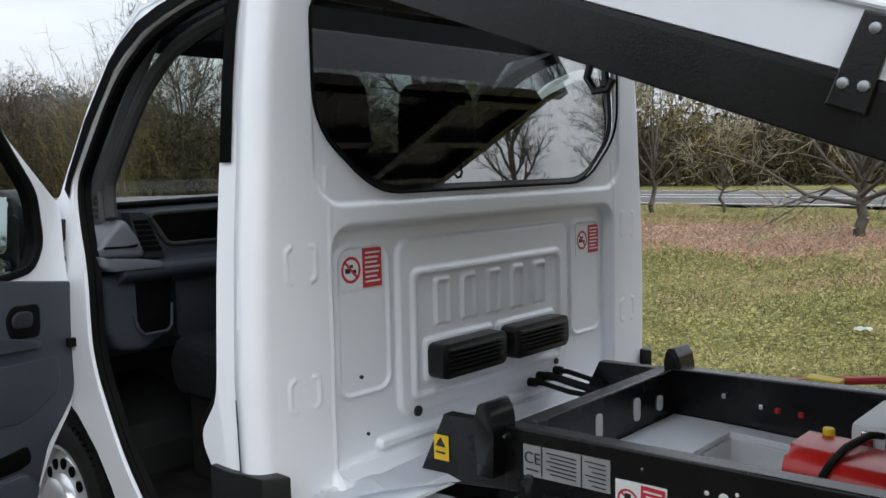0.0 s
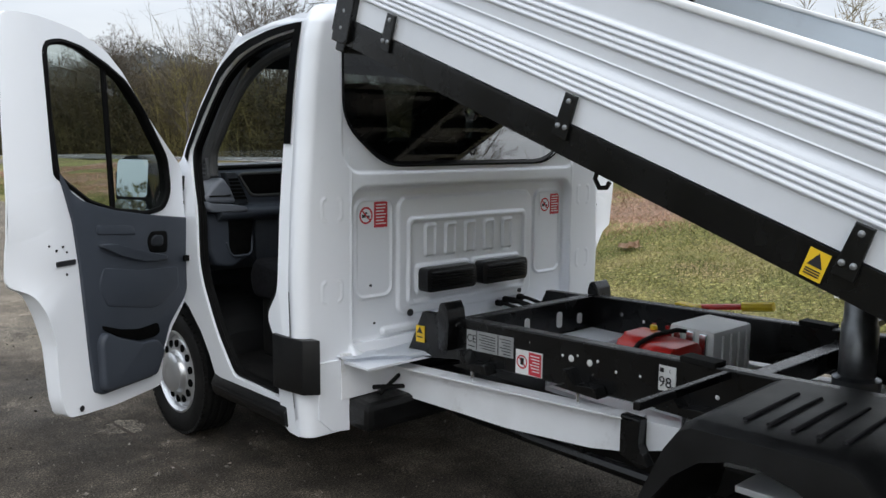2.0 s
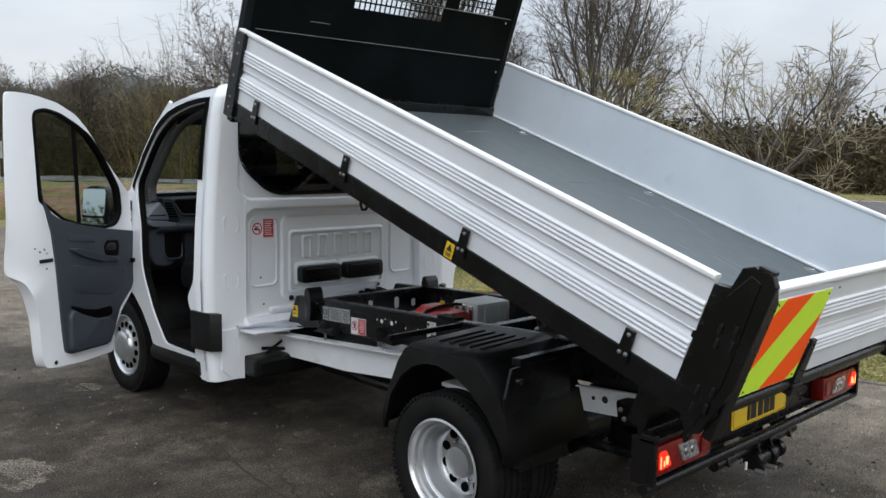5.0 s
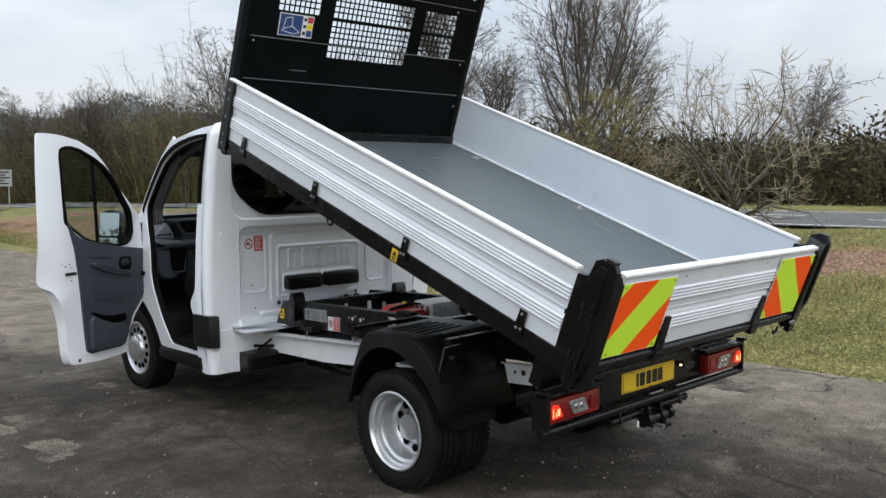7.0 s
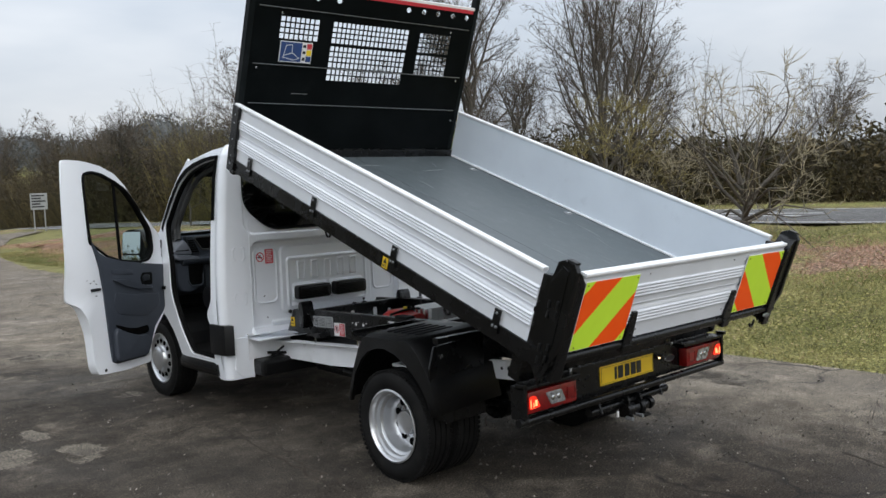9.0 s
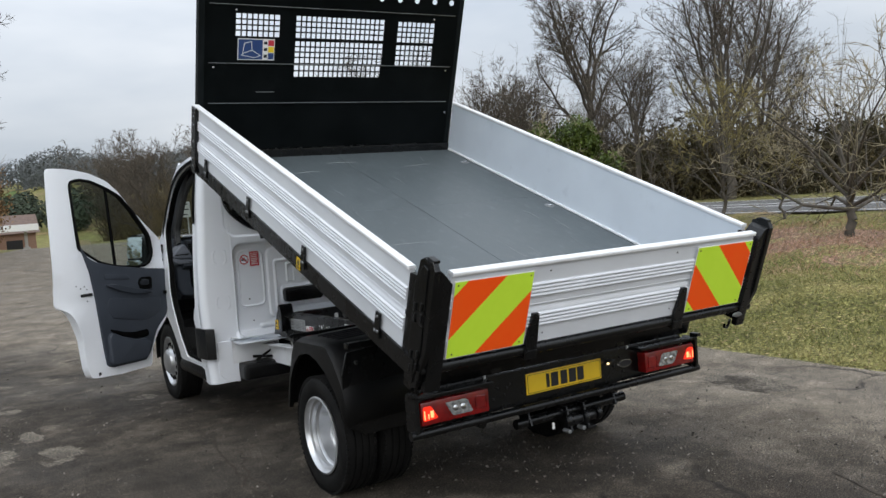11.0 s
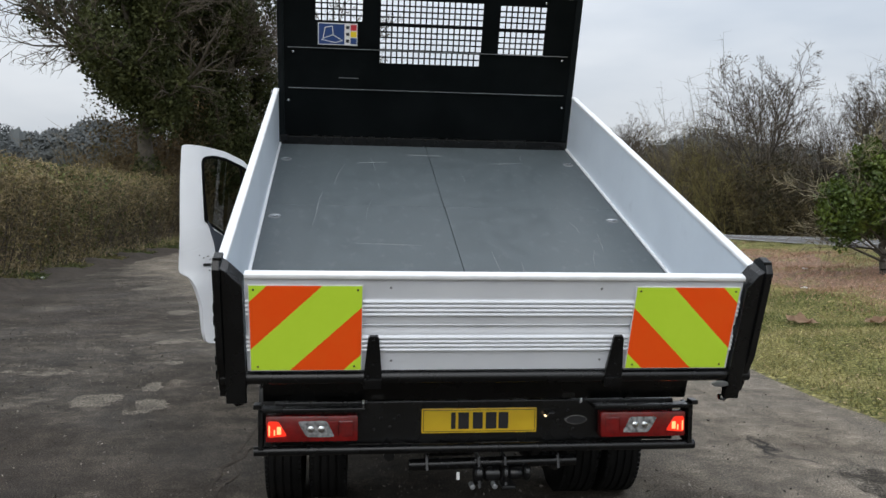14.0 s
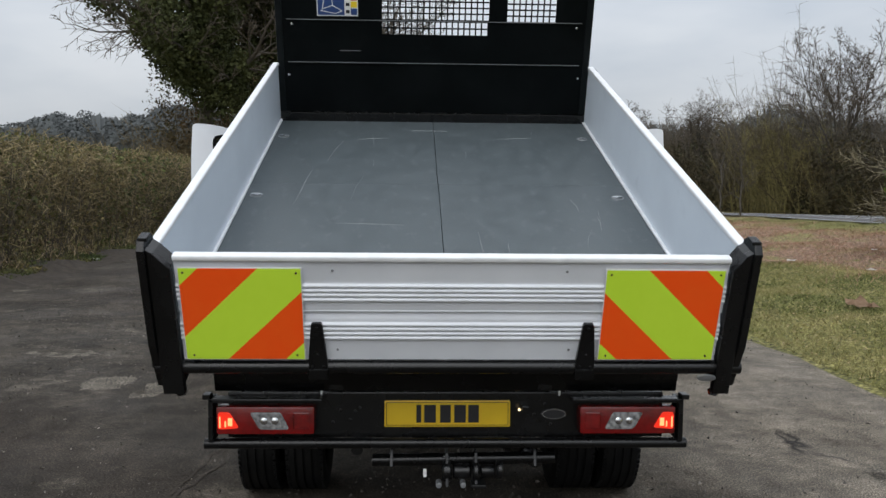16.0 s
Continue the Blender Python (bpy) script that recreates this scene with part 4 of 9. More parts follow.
def thicket(name, label, spots, h_lo, h_hi, material, seed, twigs=7, r=0.012, category="thicket", twig_len=0.8, grown=0.8, uneven=0.55, slant=0.30):
    """Uncountable thin stems: one object of loose sticks."""
    g = np.random.default_rng(seed)
    n = len(spots)
    far = np.clip(np.hypot(spots[:, 0], spots[:, 1]) / 38, grown, 3.2)
    base = np.column_stack([spots, land(spots[:, 0], spots[:, 1]) - 0.05])
    h = g.uniform(h_lo, h_hi, n) * g.uniform(0.75, 1.1, n) * np.minimum(far, 2.0)
    sx, sy = spots[:, 0], spots[:, 1]
    clump = 0.5 + 0.22 * np.sin(sx * 0.55 + 0.8 * np.sin(sy * 0.3)) + 0.22 * np.sin(sy * 0.42 + sx * 0.2) + 0.16 * np.sin(sx * 1.7 + sy * 1.3)
    h = h * (1 - uneven + uneven * 1.6 * np.clip(clump, 0.1, 1.1))
    lean = g.normal(0, slant, (n, 2))
    P0, P1, R0, R1 = [], [], [], []
    p = base
    for k in range(3):
        lean = lean + g.normal(0, 0.12, (n, 2))
        q = p + np.column_stack([lean * (h / 3)[:, None], h / 3])
        P0.append(p); P1.append(q)
        R0.append(far * r * (1.5 - 0.4 * k)); R1.append(far * r * (1.1 - 0.4 * k))
        for _ in range(twigs):
            t = g.uniform(0, 1, (n, 1))
            s = p + (q - p) * t
            d = g.normal(0, 1, (n, 3)) * [1, 1, 0.6] + [0, 0, 0.55]
            e = s + d / np.linalg.norm(d, axis=1, keepdims=True) * (g.uniform(0.3, 1.0, (n, 1)) * twig_len * np.minimum(far, 2.0)[:, None])
            P0.append(s); P1.append(e)
            R0.append(far * r * 0.6); R1.append(np.zeros(n))
        p = q
    v, f = twigs_np(np.concatenate(P0), np.concatenate(P1), np.concatenate(R0), np.concatenate(R1) == 0)
    return tagged(mesh_np(name, v, f, material), label, category, kind="stuff")


def belt(g, line, n, depth, off=0.0):
    """n random spots in a strip beside a line, to its right-hand side as it runs."""
    pts = np.array(line, float)
    d = np.diff(pts, axis=0)
    ln = np.hypot(d[:, 0], d[:, 1])
    k = g.choice(len(ln), n, p=ln / ln.sum())
    t = g.uniform(0, 1, (n, 1))
    nrm = np.column_stack([d[k, 1], -d[k, 0]]) / ln[k, None]
    return pts[k] + d[k] * t + nrm * (off + g.uniform(0, depth, (n, 1)))


far_side = [(30, -40), (27.5, -15), (26.6, 0), (25.8, 9), (24.4, 16), (23.0, 23), (22.2, 30), (21.6, 38), (21.2, 45), (20.4, 56), (19.4, 74), (18.5, 95), (21, 125)]
thicket("woodland_undergrowth", "dense dark leafless undergrowth along the far side of the road", belt(rng, far_side, 4600, 7.0, 0.7), 2.1, 3.5, M_TWIG_DARK, 101, twigs=6, r=0.017, twig_len=1.1, uneven=0.4)
thicket("woodland_shrubs", "olive-brown willow shrubs before the wood", belt(rng, far_side, 900, 2.2, 0.3), 1.0, 2.6, M_TWIG_OLIVE, 102, twigs=6, r=0.010, twig_len=0.9)
thicket("woodland_edge", "grey-brown twiggy growth above the undergrowth", belt(rng, far_side, 1100, 6.0, 1.6), 2.4, 4.0, M_TWIG, 103, twigs=6, r=0.011, twig_len=0.9)

thicket("woodland_poles", "thin leafless young trees standing close in the wood", belt(rng, [(25.4, 12), (24.0, 18), (23.0, 23), (22.2, 30), (21.6, 38), (21.2, 47), (20.6, 58)], 420, 6.0, 0.8), 4.0, 7.2, M_TWIG, 108, twigs=13, r=0.010, twig_len=1.0, uneven=0.35, slant=0.14)
gw = np.random.default_rng(11)
spots = np.column_stack([gw.normal(21.9, 1.6, 420), gw.normal(49, 2.6, 420)])
thicket("willow_clump", "yellow-olive willow clump beyond the road", spots[spots[:, 0] > 20.8], 3.0, 4.8, M_WILLOW, 107, twigs=6, r=0.012, twig_len=1.0, slant=0.2)
hedge_line = [(-7.0, 2), (-7.0, 12), (-6.9, 19), (-6.8, 26), (-6.6, 33)]
thicket("clipped_hedge", "tall brown flail-cut hedge beside the lay-by", belt(rng, hedge_line[::-1], 1000, 1.8, 0.0), 1.85, 2.25, M_TWIG, 104, twigs=5, r=0.007, twig_len=0.45, category="hedge", grown=1.0, uneven=0.0, slant=0.2)
gb = np.random.default_rng(12)
m_ = 28000
tp = belt(gb, hedge_line[::-1], m_, 1.9, 0.0)
tz = land(tp[:, 0], tp[:, 1]) + gb.beta(1.5, 1.0, m_) * (2.10 + 0.12 * np.sin(tp[:, 1] * 1.7) + 0.10 * np.sin(tp[:, 1] * 4.1))
td = gb.normal(0, 1, (m_, 3)) * [1, 1, 0.8]
td /= np.linalg.norm(td, axis=1, keepdims=True)
tl = gb.uniform(0.12, 0.34, (m_, 1))
tc = np.column_stack([tp, tz])
v, f = tubes(tc - td * tl / 2, tc + td * tl / 2, np.full(m_, 0.0095), np.full(m_, 0.006), 3)
tagged(mesh_np("hedge_tangle", v, f, M_HEDGE), "tangle of cut pale twigs in the hedge", "hedge", kind="stuff")
hp = belt(gb, hedge_line[::-1], 34000, 1.9, 0.0)
hz_ = land(hp[:, 0], hp[:, 1]) + np.abs(gb.beta(1.6, 1.2, len(hp))) * 2.15 + 0.05
v, f = leaf_quads(gb, np.column_stack([hp, hz_]), 0.042)
tagged(mesh_np("hedge_leaves", v, f, M_HEDGE_LEAF), "withered brown and olive leaves held in the hedge", "hedge", kind="stuff")
bank_line = [(-6.6, 20), (-5.6, 27), (-4.6, 34), (-2.6, 43), (1.0, 54)]
thicket("bramble_bank", "tangled brown brambles on the lay-by bank", belt(gb, bank_line[::-1], 1500, 4.0, 0.9), 0.7, 2.0, M_TWIG, 105, twigs=6, r=0.008, twig_len=0.7)
thicket("bank_scrub", "dark leafless scrub under the ivy trees", belt(gb, [(-5.8, 27), (-4.8, 33), (-3.4, 40), (-1.6, 46), (2.2, 57)][::-1], 2400, 5.0, 1.0), 2.0, 4.4, M_SCRUB, 106, twigs=6, r=0.016, twig_len=1.1)
gf = np.random.default_rng(14)
for name, label, line, m_, depth, off, top, size, mass in (("woodland_brambles", "olive-brown bramble mass under the roadside wood", far_side[1:-2], 85000, 5.0, 0.4, 3.7, 0.13, M_BRAMBLE),
                                                     ("bank_brambles", "brown bramble mass under the ivy trees", [(2.2, 57), (-1.6, 46), (-3.4, 40), (-4.8, 33), (-5.2, 30)], 66000, 4.6, 0.9, 8.6, 0.085, M_BANK)):
    fp = belt(gf, line, m_, depth, off)
    lump = 0.55 + 0.25 * np.sin(fp[:, 0] * 0.8 + np.sin(fp[:, 1] * 0.5)) + 0.2 * np.sin(fp[:, 1] * 0.9)
    fz = land(fp[:, 0], fp[:, 1]) + gf.beta(1.1, 1.5, m_) * top * (0.55 + 0.6 * lump) * np.clip(np.hypot(fp[:, 0], fp[:, 1]) / 38, 0.8, 1.8)
    v, f = leaf_quads(gf, np.column_stack([fp, fz]), size, slim=0.35)
    tagged(mesh_np(name, v, f, mass), label, "thicket", kind="stuff")
gr = np.random.default_rng(13)
c = np.column_stack([gr.normal(-0.7, 1.9, 60000), gr.normal(55, 1.6, 60000), gr.normal(3.4, 2.2, 60000)])
c = c[(c[:, 2] > 0.1) & (np.hypot((c[:, 0] + 0.7) / 3.7, (c[:, 2] - 3.2) / 3.9) < gr.uniform(0.6, 1.05, 60000))]
v, f = leaf_quads(gr, c, 0.085)
tagged(mesh_np("copper_hedge", v, f, M_RUST), "rust-brown leafy hedge at the lay-by exit", "hedge", kind="stuff")


# grass, dead stalks and fallen leaves
def blades(name, label, xy, h, w, material, seed, lean=0.5):
    g = np.random.default_rng(seed)
    n = len(xy)
    z = land(xy[:, 0], xy[:, 1])
    a = g.uniform(0, 2 * np.pi, n)
    side = np.column_stack([np.cos(a), np.sin(a), np.zeros(n)]) * w
    hh = h * g.uniform(0.4, 1.3, n)
    tip = np.column_stack([g.normal(0, lean, (n, 2)) * hh[:, None], hh])
    b = np.column_stack([xy, z])
    v = np.stack([b - side, b + side, b + tip], 1).reshape(-1, 3)
    return tagged(mesh_np(name, v, np.arange(3 * n).reshape(n, 3), material), label, "grass", kind="stuff")


def dead_zone(y):
    """The strip of dead bracken across the grass: its near and far edge at each y."""
    a = np.interp(y, [-6, 5, 12, 18, 23, 36], [8.8, 8.2, 7.0, 5.7, 4.6, 6.5]) + 0.35 * np.sin(y * 1.3) + 0.2 * np.sin(y * 3.1)
    b = np.interp(y, [-6, 5, 8, 15, 24, 36], [11.6, 11.4, 11.3, 11.6, 11.4, 11.0]) + 0.3 * np.sin(y * 1.1 + 1)
    return a, b


g = np.random.default_rng(17)
n = 300000
xy = np.column_stack([3.6 + np.abs(g.normal(0, 5.5, n)), g.uniform(-5, 30, n)])
edge = np.interp(xy[:, 1], [p[1] for p in RIGHT_EDGE], [p[0] for p in RIGHT_EDGE])
near = np.interp(xy[:, 1], [-5, 8, 15, 24, 36], [13.6, 13.3, 13.2, 13.2, 13.0])
za, zb = dead_zone(xy[:, 1])
bare = (xy[:, 0] > za) & (xy[:, 0] < zb) & (g.uniform(0, 1, n) < 0.85)
xy = xy[(xy[:, 0] > edge + 0.02) & (xy[:, 0] < near) & ~bare]
blades("grass_tufts", "short yellow-green winter grass beside the tarmac", xy, 0.055, 0.0042, M_GRASS_BL, 18, lean=0.9)
ys_ = np.arange(-6, 36, 0.5)
lo_, hi_ = dead_zone(ys_)
us_ = np.linspace(-1, 1, 9)
gx = lo_[:, None] + (us_[None] + 1) / 2 * (hi_ - lo_)[:, None]
gy = np.repeat(ys_[:, None], 9, 1)
gz = land(gx, gy) + 0.012 * (1 - np.abs(us_[None]) ** 4) - 0.006
i = np.arange(len(ys_) - 1)[:, None] * 9
j = np.arange(8)[None]
f = np.stack([i + j, i + j + 1, i + 9 + j + 1, i + 9 + j], -1).reshape(-1, 4)
tagged(mesh_np("ground_bracken", np.stack([gx, gy, gz], -1).reshape(-1, 3), f, M_DEADMAT, smooth=True), "brown flattened dead bracken across the grass", "ground", kind="structure")
n = 120000
xy = np.column_stack([g.uniform(4.0, 15.5, n), g.uniform(-4, 34, n)])
za, zb = dead_zone(xy[:, 1])
m = (xy[:, 0] > za - np.abs(g.normal(0, 0.5, n))) & (xy[:, 0] < zb + np.abs(g.normal(0, 0.4, n))) & (np.sin(xy[:, 0] * 1.9 + xy[:, 1] * 0.7) + g.normal(0, 0.5, n) > -1.0)
blades("dead_stalks", "brown dead bracken and stalks in the grass", xy[m], 0.080, 0.006, M_BRACKEN, 19, lean=1.0)
bm = bmesh.new()
ea = wobble(LEFT_EDGE[1:6], 0.05, 0.4, 41)
eb = [(x - 0.45 - 0.25 * math.sin(y * 1.7) ** 2, y) for x, y in wobble(LEFT_EDGE[1:6], 0.08, 0.4, 42)]
sheet(bm, [[(x + 0.12, y) for x, y in ea] + eb[::-1]], lambda u, v: (u, v, float(land(np.array(u), np.array(v))) + 0.022))
tagged(part("ground_soil_edge", bm, M_SOIL), "dark muddy edge between tarmac and hedge", "soil", kind="structure")
n = 26000
xy = np.column_stack([np.zeros(n), g.uniform(2, 40, n)])
xy[:, 0] = np.interp(xy[:, 1], [p[1] for p in LEFT_EDGE], [p[0] for p in LEFT_EDGE]) - 0.2 - np.abs(g.normal(0, 0.5, n))
c = np.column_stack([xy, land(xy[:, 0], xy[:, 1]) + g.uniform(0.015, 0.10, n)])
v, f = leaf_quads(g, c, 0.03)
tagged(mesh_np("leaf_litter", v, f, M_HEDGE_LEAF), "brown leaf litter and old stalks below the hedge", "leaves", kind="stuff")
n = 2500
xy = np.column_stack([np.zeros(n), g.uniform(2, 40, n)])
xy[:, 0] = np.interp(xy[:, 1], [p[1] for p in LEFT_EDGE], [p[0] for p in LEFT_EDGE]) - 0.1 - np.abs(g.normal(0, 0.8, n))
xy = xy[xy[:, 0] < np.interp(xy[:, 1], [p[1] for p in LEFT_EDGE], [p[0] for p in LEFT_EDGE]) - 0.75]
blades("verge_grass", "straggly green and straw grass under the hedge", xy, 0.14, 0.007, M_GRASS_BL, 20, lean=0.8)
n = 1800
xy = np.column_stack([np.zeros(n), g.uniform(2, 40, n)])
xy[:, 0] = np.interp(xy[:, 1], [p[1] for p in LEFT_EDGE], [p[0] for p in LEFT_EDGE]) - 0.6 - np.abs(g.normal(0, 0.9, n))
blades("dry_stalks", "dry straw stalks under the hedge", xy, 0.4, 0.006, M_DRY, 21, lean=0.6)

n = 24000
xy = np.column_stack([3.6 + np.abs(g.normal(0, 6, n)), g.uniform(-5, 30, n)])
edge = np.interp(xy[:, 1], [p[1] for p in RIGHT_EDGE], [p[0] for p in RIGHT_EDGE])
xy = xy[(xy[:, 0] > edge - 0.05) & (xy[:, 0] < 15)]
c = np.column_stack([xy, land(xy[:, 0], xy[:, 1]) + g.uniform(0.012, 0.05, len(xy))])
v, f = leaf_quads(g, c, 0.017)
v[:, 2] = np.repeat(c[:, 2], 4) + (v[:, 2] - np.repeat(c[:, 2], 4)) * 0.35
tagged(mesh_np("fallen_leaves", v, f, M_DEADLEAF), "pale dead leaves scattered through the grass", "leaves", kind="stuff")

# loose grit on the tarmac
n = 90000
xy = np.column_stack([g.uniform(-6.2, 3.6, n), -3.5 + 22 * g.uniform(0, 1, n) ** 1.4])
xy = xy[g.uniform(0, 1, n) < 0.25 + 0.75 * (np.sin(xy[:, 0] * 1.3 + np.sin(xy[:, 1])) > 0.4)]
c = np.column_stack([xy, np.full(len(xy), 0.004)])
v, f = leaf_quads(g, c, 0.0042 + 0.0105 * g.uniform(0, 1, (len(c), 1)) ** 4)
tagged(mesh_np("grit", v, f, mat("pale_grit", (0.05, 0.044, 0.038), (0.24, 0.215, 0.185), scale=40, rough=0.9, vary=0.6)), "pale loose grit on the tarmac", "gravel", kind="stuff")


# far woods and fields
def far_wood(name, label, centres, sizes, material, seed, per=240):
    gg = np.random.default_rng(seed)
    pts, skins = [], []
    for (x, y), s in zip(centres, sizes):
        q = gg.normal(size=(per, 3))
        q /= np.linalg.norm(q, axis=1, keepdims=True)
        skins.append(q.copy())
        q *= gg.uniform(0.6, 1, (per, 1)) ** 0.5
        z0 = float(land(np.array(x), np.array(y)))
        pts.append(np.array([x, y, z0 + s * 0.95]) + q * [s * 0.75, s * 0.75, s * 0.95])
    c, nrm = np.concatenate(pts), np.concatenate(skins)
    size = min(float(np.mean(sizes)) * 0.16, 0.36) * gg.uniform(0.6, 1.4, (len(c), 1))
    nrm = nrm + gg.normal(0, 0.5, nrm.shape)
    a = np.cross(nrm, gg.normal(size=nrm.shape))
    a /= np.linalg.norm(a, axis=1, keepdims=True)
    b = np.cross(nrm, a)
    vv = np.stack([c - a * size, c + b * size * 0.6, c + a * size, c - b * size * 0.6], 1).reshape(-1, 3)
    ff = np.arange(len(vv)).reshape(-1, 4)
    return tagged(mesh_np(name, vv, ff, material), label, "woodland", kind="stuff")


g = np.random.default_rng(23)
M_FARWOOD = mat("far_winter_wood", (0.12, 0.115, 0.105), (0.18, 0.17, 0.15), scale=0.03, rough=0.95, vary=0.3)
# distance haze is put into this colour: greyer and bluer than M_FARWOOD
M_FARBLUE = mat("far_wood_haze_tint", (0.088, 0.096, 0.097), (0.108, 0.116, 0.116), scale=0.03, rough=0.95, vary=0.05)
M_FARGREEN = mat("far_dark_evergreens", (0.030, 0.042, 0.026), (0.05, 0.065, 0.04), scale=0.03, rough=0.95, vary=0.3)
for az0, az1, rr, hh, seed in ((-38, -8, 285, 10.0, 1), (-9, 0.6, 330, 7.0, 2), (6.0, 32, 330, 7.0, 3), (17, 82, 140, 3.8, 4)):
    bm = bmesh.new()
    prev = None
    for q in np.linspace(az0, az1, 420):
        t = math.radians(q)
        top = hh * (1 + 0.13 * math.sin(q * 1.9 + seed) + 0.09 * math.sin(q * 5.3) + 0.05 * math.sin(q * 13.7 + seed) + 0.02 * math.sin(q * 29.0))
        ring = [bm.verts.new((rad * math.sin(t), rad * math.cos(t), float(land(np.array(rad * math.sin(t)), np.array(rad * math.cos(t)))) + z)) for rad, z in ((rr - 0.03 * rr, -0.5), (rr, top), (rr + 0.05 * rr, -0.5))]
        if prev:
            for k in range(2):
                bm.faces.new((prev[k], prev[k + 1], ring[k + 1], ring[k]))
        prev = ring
    # ridges 1 to 3 wear the haze-tinted colour, ridge 4 the plain one
    tagged(part("backdrop_ridge", bm, M_FARWOOD if seed == 4 else M_FARBLUE), "wooded ridge behind the far trees", "ridge", kind="structure")
a = np.radians(g.uniform(-36, -9, 240))
r = g.uniform(230, 330, 240)
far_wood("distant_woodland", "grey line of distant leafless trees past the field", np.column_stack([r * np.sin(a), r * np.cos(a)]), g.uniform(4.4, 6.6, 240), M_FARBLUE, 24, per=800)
a = np.radians(g.uniform(-9, 30, 420))
r = g.uniform(260, 420, 420)
keep = ~((np.degrees(a) > 1.0) & (np.degrees(a) < 5.8) & (r < 325))
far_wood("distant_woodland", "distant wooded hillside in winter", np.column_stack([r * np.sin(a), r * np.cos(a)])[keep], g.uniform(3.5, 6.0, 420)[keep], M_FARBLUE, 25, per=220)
a = np.radians(g.uniform(4, 11, 40))
r = g.uniform(170, 210, 40)
far_wood("distant_evergreens", "dark evergreen trees behind the filling station", np.column_stack([r * np.sin(a), r * np.cos(a)]), g.uniform(2.0, 3.2, 40), M_FARGREEN, 26)
a = np.radians(g.uniform(18, 80, 260))
r = g.uniform(90, 170, 260)
far_wood("distant_woodland", "leafless wood behind the road trees", np.column_stack([r * np.sin(a), r * np.cos(a)]), g.uniform(2.2, 3.6, 260), M_FARWOOD, 27, per=150)

bm = bmesh.new()
cols = [np.radians(q) for q in np.linspace(0.0, 5.6, 10)]
rows = np.linspace(200, 322, 12)
gridv = [[bm.verts.new((R * math.sin(q), R * math.cos(q), float(land(np.array(R * math.sin(q)), np.array(R * math.cos(q)))) + 0.4)) for q in cols] for R in rows]
for i in range(len(rows) - 1):
    for j in range(len(cols) - 1):
        bm.faces.new((gridv[i][j], gridv[i][j + 1], gridv[i + 1][j + 1], gridv[i + 1][j]))
tagged(part("ground_field", bm, M_FIELD, smooth=True), "green pasture on the far hillside", "field", kind="structure")


# ---------------------------------------------------------------- the truck
truck = thing("tipper_truck", "white single-cab tipper truck with its bed raised and doors open", "truck")
REAR = 3.03  # the cab's back wall


CAB_Y = [2.9, 3.03, 3.10, 3.17, 3.27, 3.45, 3.61, 3.775, 3.922, 4.285, 5.3]
CAB_Y_TRUE = [2.93, 3.06, 3.195, 3.252, 3.40, 3.64, 3.80, 3.94, 4.07, 4.38, 5.4]
CAB_Z = [0.0, 0.335, 0.485, 0.535, 0.775, 0.97, 1.2, 1.53, 1.8, 1.975, 2.11]
CAB_Z_TRUE = [0.0, 0.31, 0.466, 0.517, 0.756, 0.965, 1.235, 1.578, 1.875, 2.06, 2.195]
WALL_Z = [0.3, 0.36, 0.60, 0.74, 0.955, 1.18, 1.43, 1.60, 1.95, 2.11]
WALL_Z_TRUE = [0.275, 0.335, 0.645, 0.79, 0.998, 1.222, 1.486, 1.67, 2.03, 2.195]


def cab_shape(x, y, z):
    return (x, float(np.interp(y, CAB_Y, CAB_Y_TRUE)), float(np.interp(z, CAB_Z, CAB_Z_TRUE)))


def wall_shape(x, y, z):
    return (x * 1.01, y + 0.03, float(np.interp(z, WALL_Z, WALL_Z_TRUE)))


WAIST_Z = [0.3, 0.6, 1.0, 1.3, 1.7, 1.93, 2.0, 2.05, 2.08, 2.10]
WAIST_X = [0.99, 1.015, 1.025, 1.01, 0.975, 0.945, 0.925, 0.89, 0.84, 0.74]


def half_width(z):
    """Half the cab's width at a height: full at the waist, leaning in above it."""
    return float(np.interp(z, WAIST_Z, WAIST_X))


def rect_bump(x, z, x0, x1, z0, z1, r, edge):
    """1 inside a rounded rectangle, 0 outside, with a soft edge."""
    cx, cz, hx, hz = (x0 + x1) / 2, (z0 + z1) / 2, (x1 - x0) / 2 - r, (z1 - z0) / 2 - r
    qx, qz = np.abs(x - cx) - hx, np.abs(z - cz) - hz
    edge = edge * 0.45
    d = np.hypot(np.maximum(qx, 0), np.maximum(qz, 0)) + np.minimum(np.maximum(qx, qz), 0) - r
    return 1 - step(-edge / 2, edge / 2, d)


WINDOW = round_poly([(-0.775, 1.95), (-0.775, 1.60), (-0.55, 1.425), (0.55, 1.425), (0.775, 1.60), (0.775, 1.95)], [0.07, 0.10, 0.10, 0.10, 0.10, 0.07], 5)


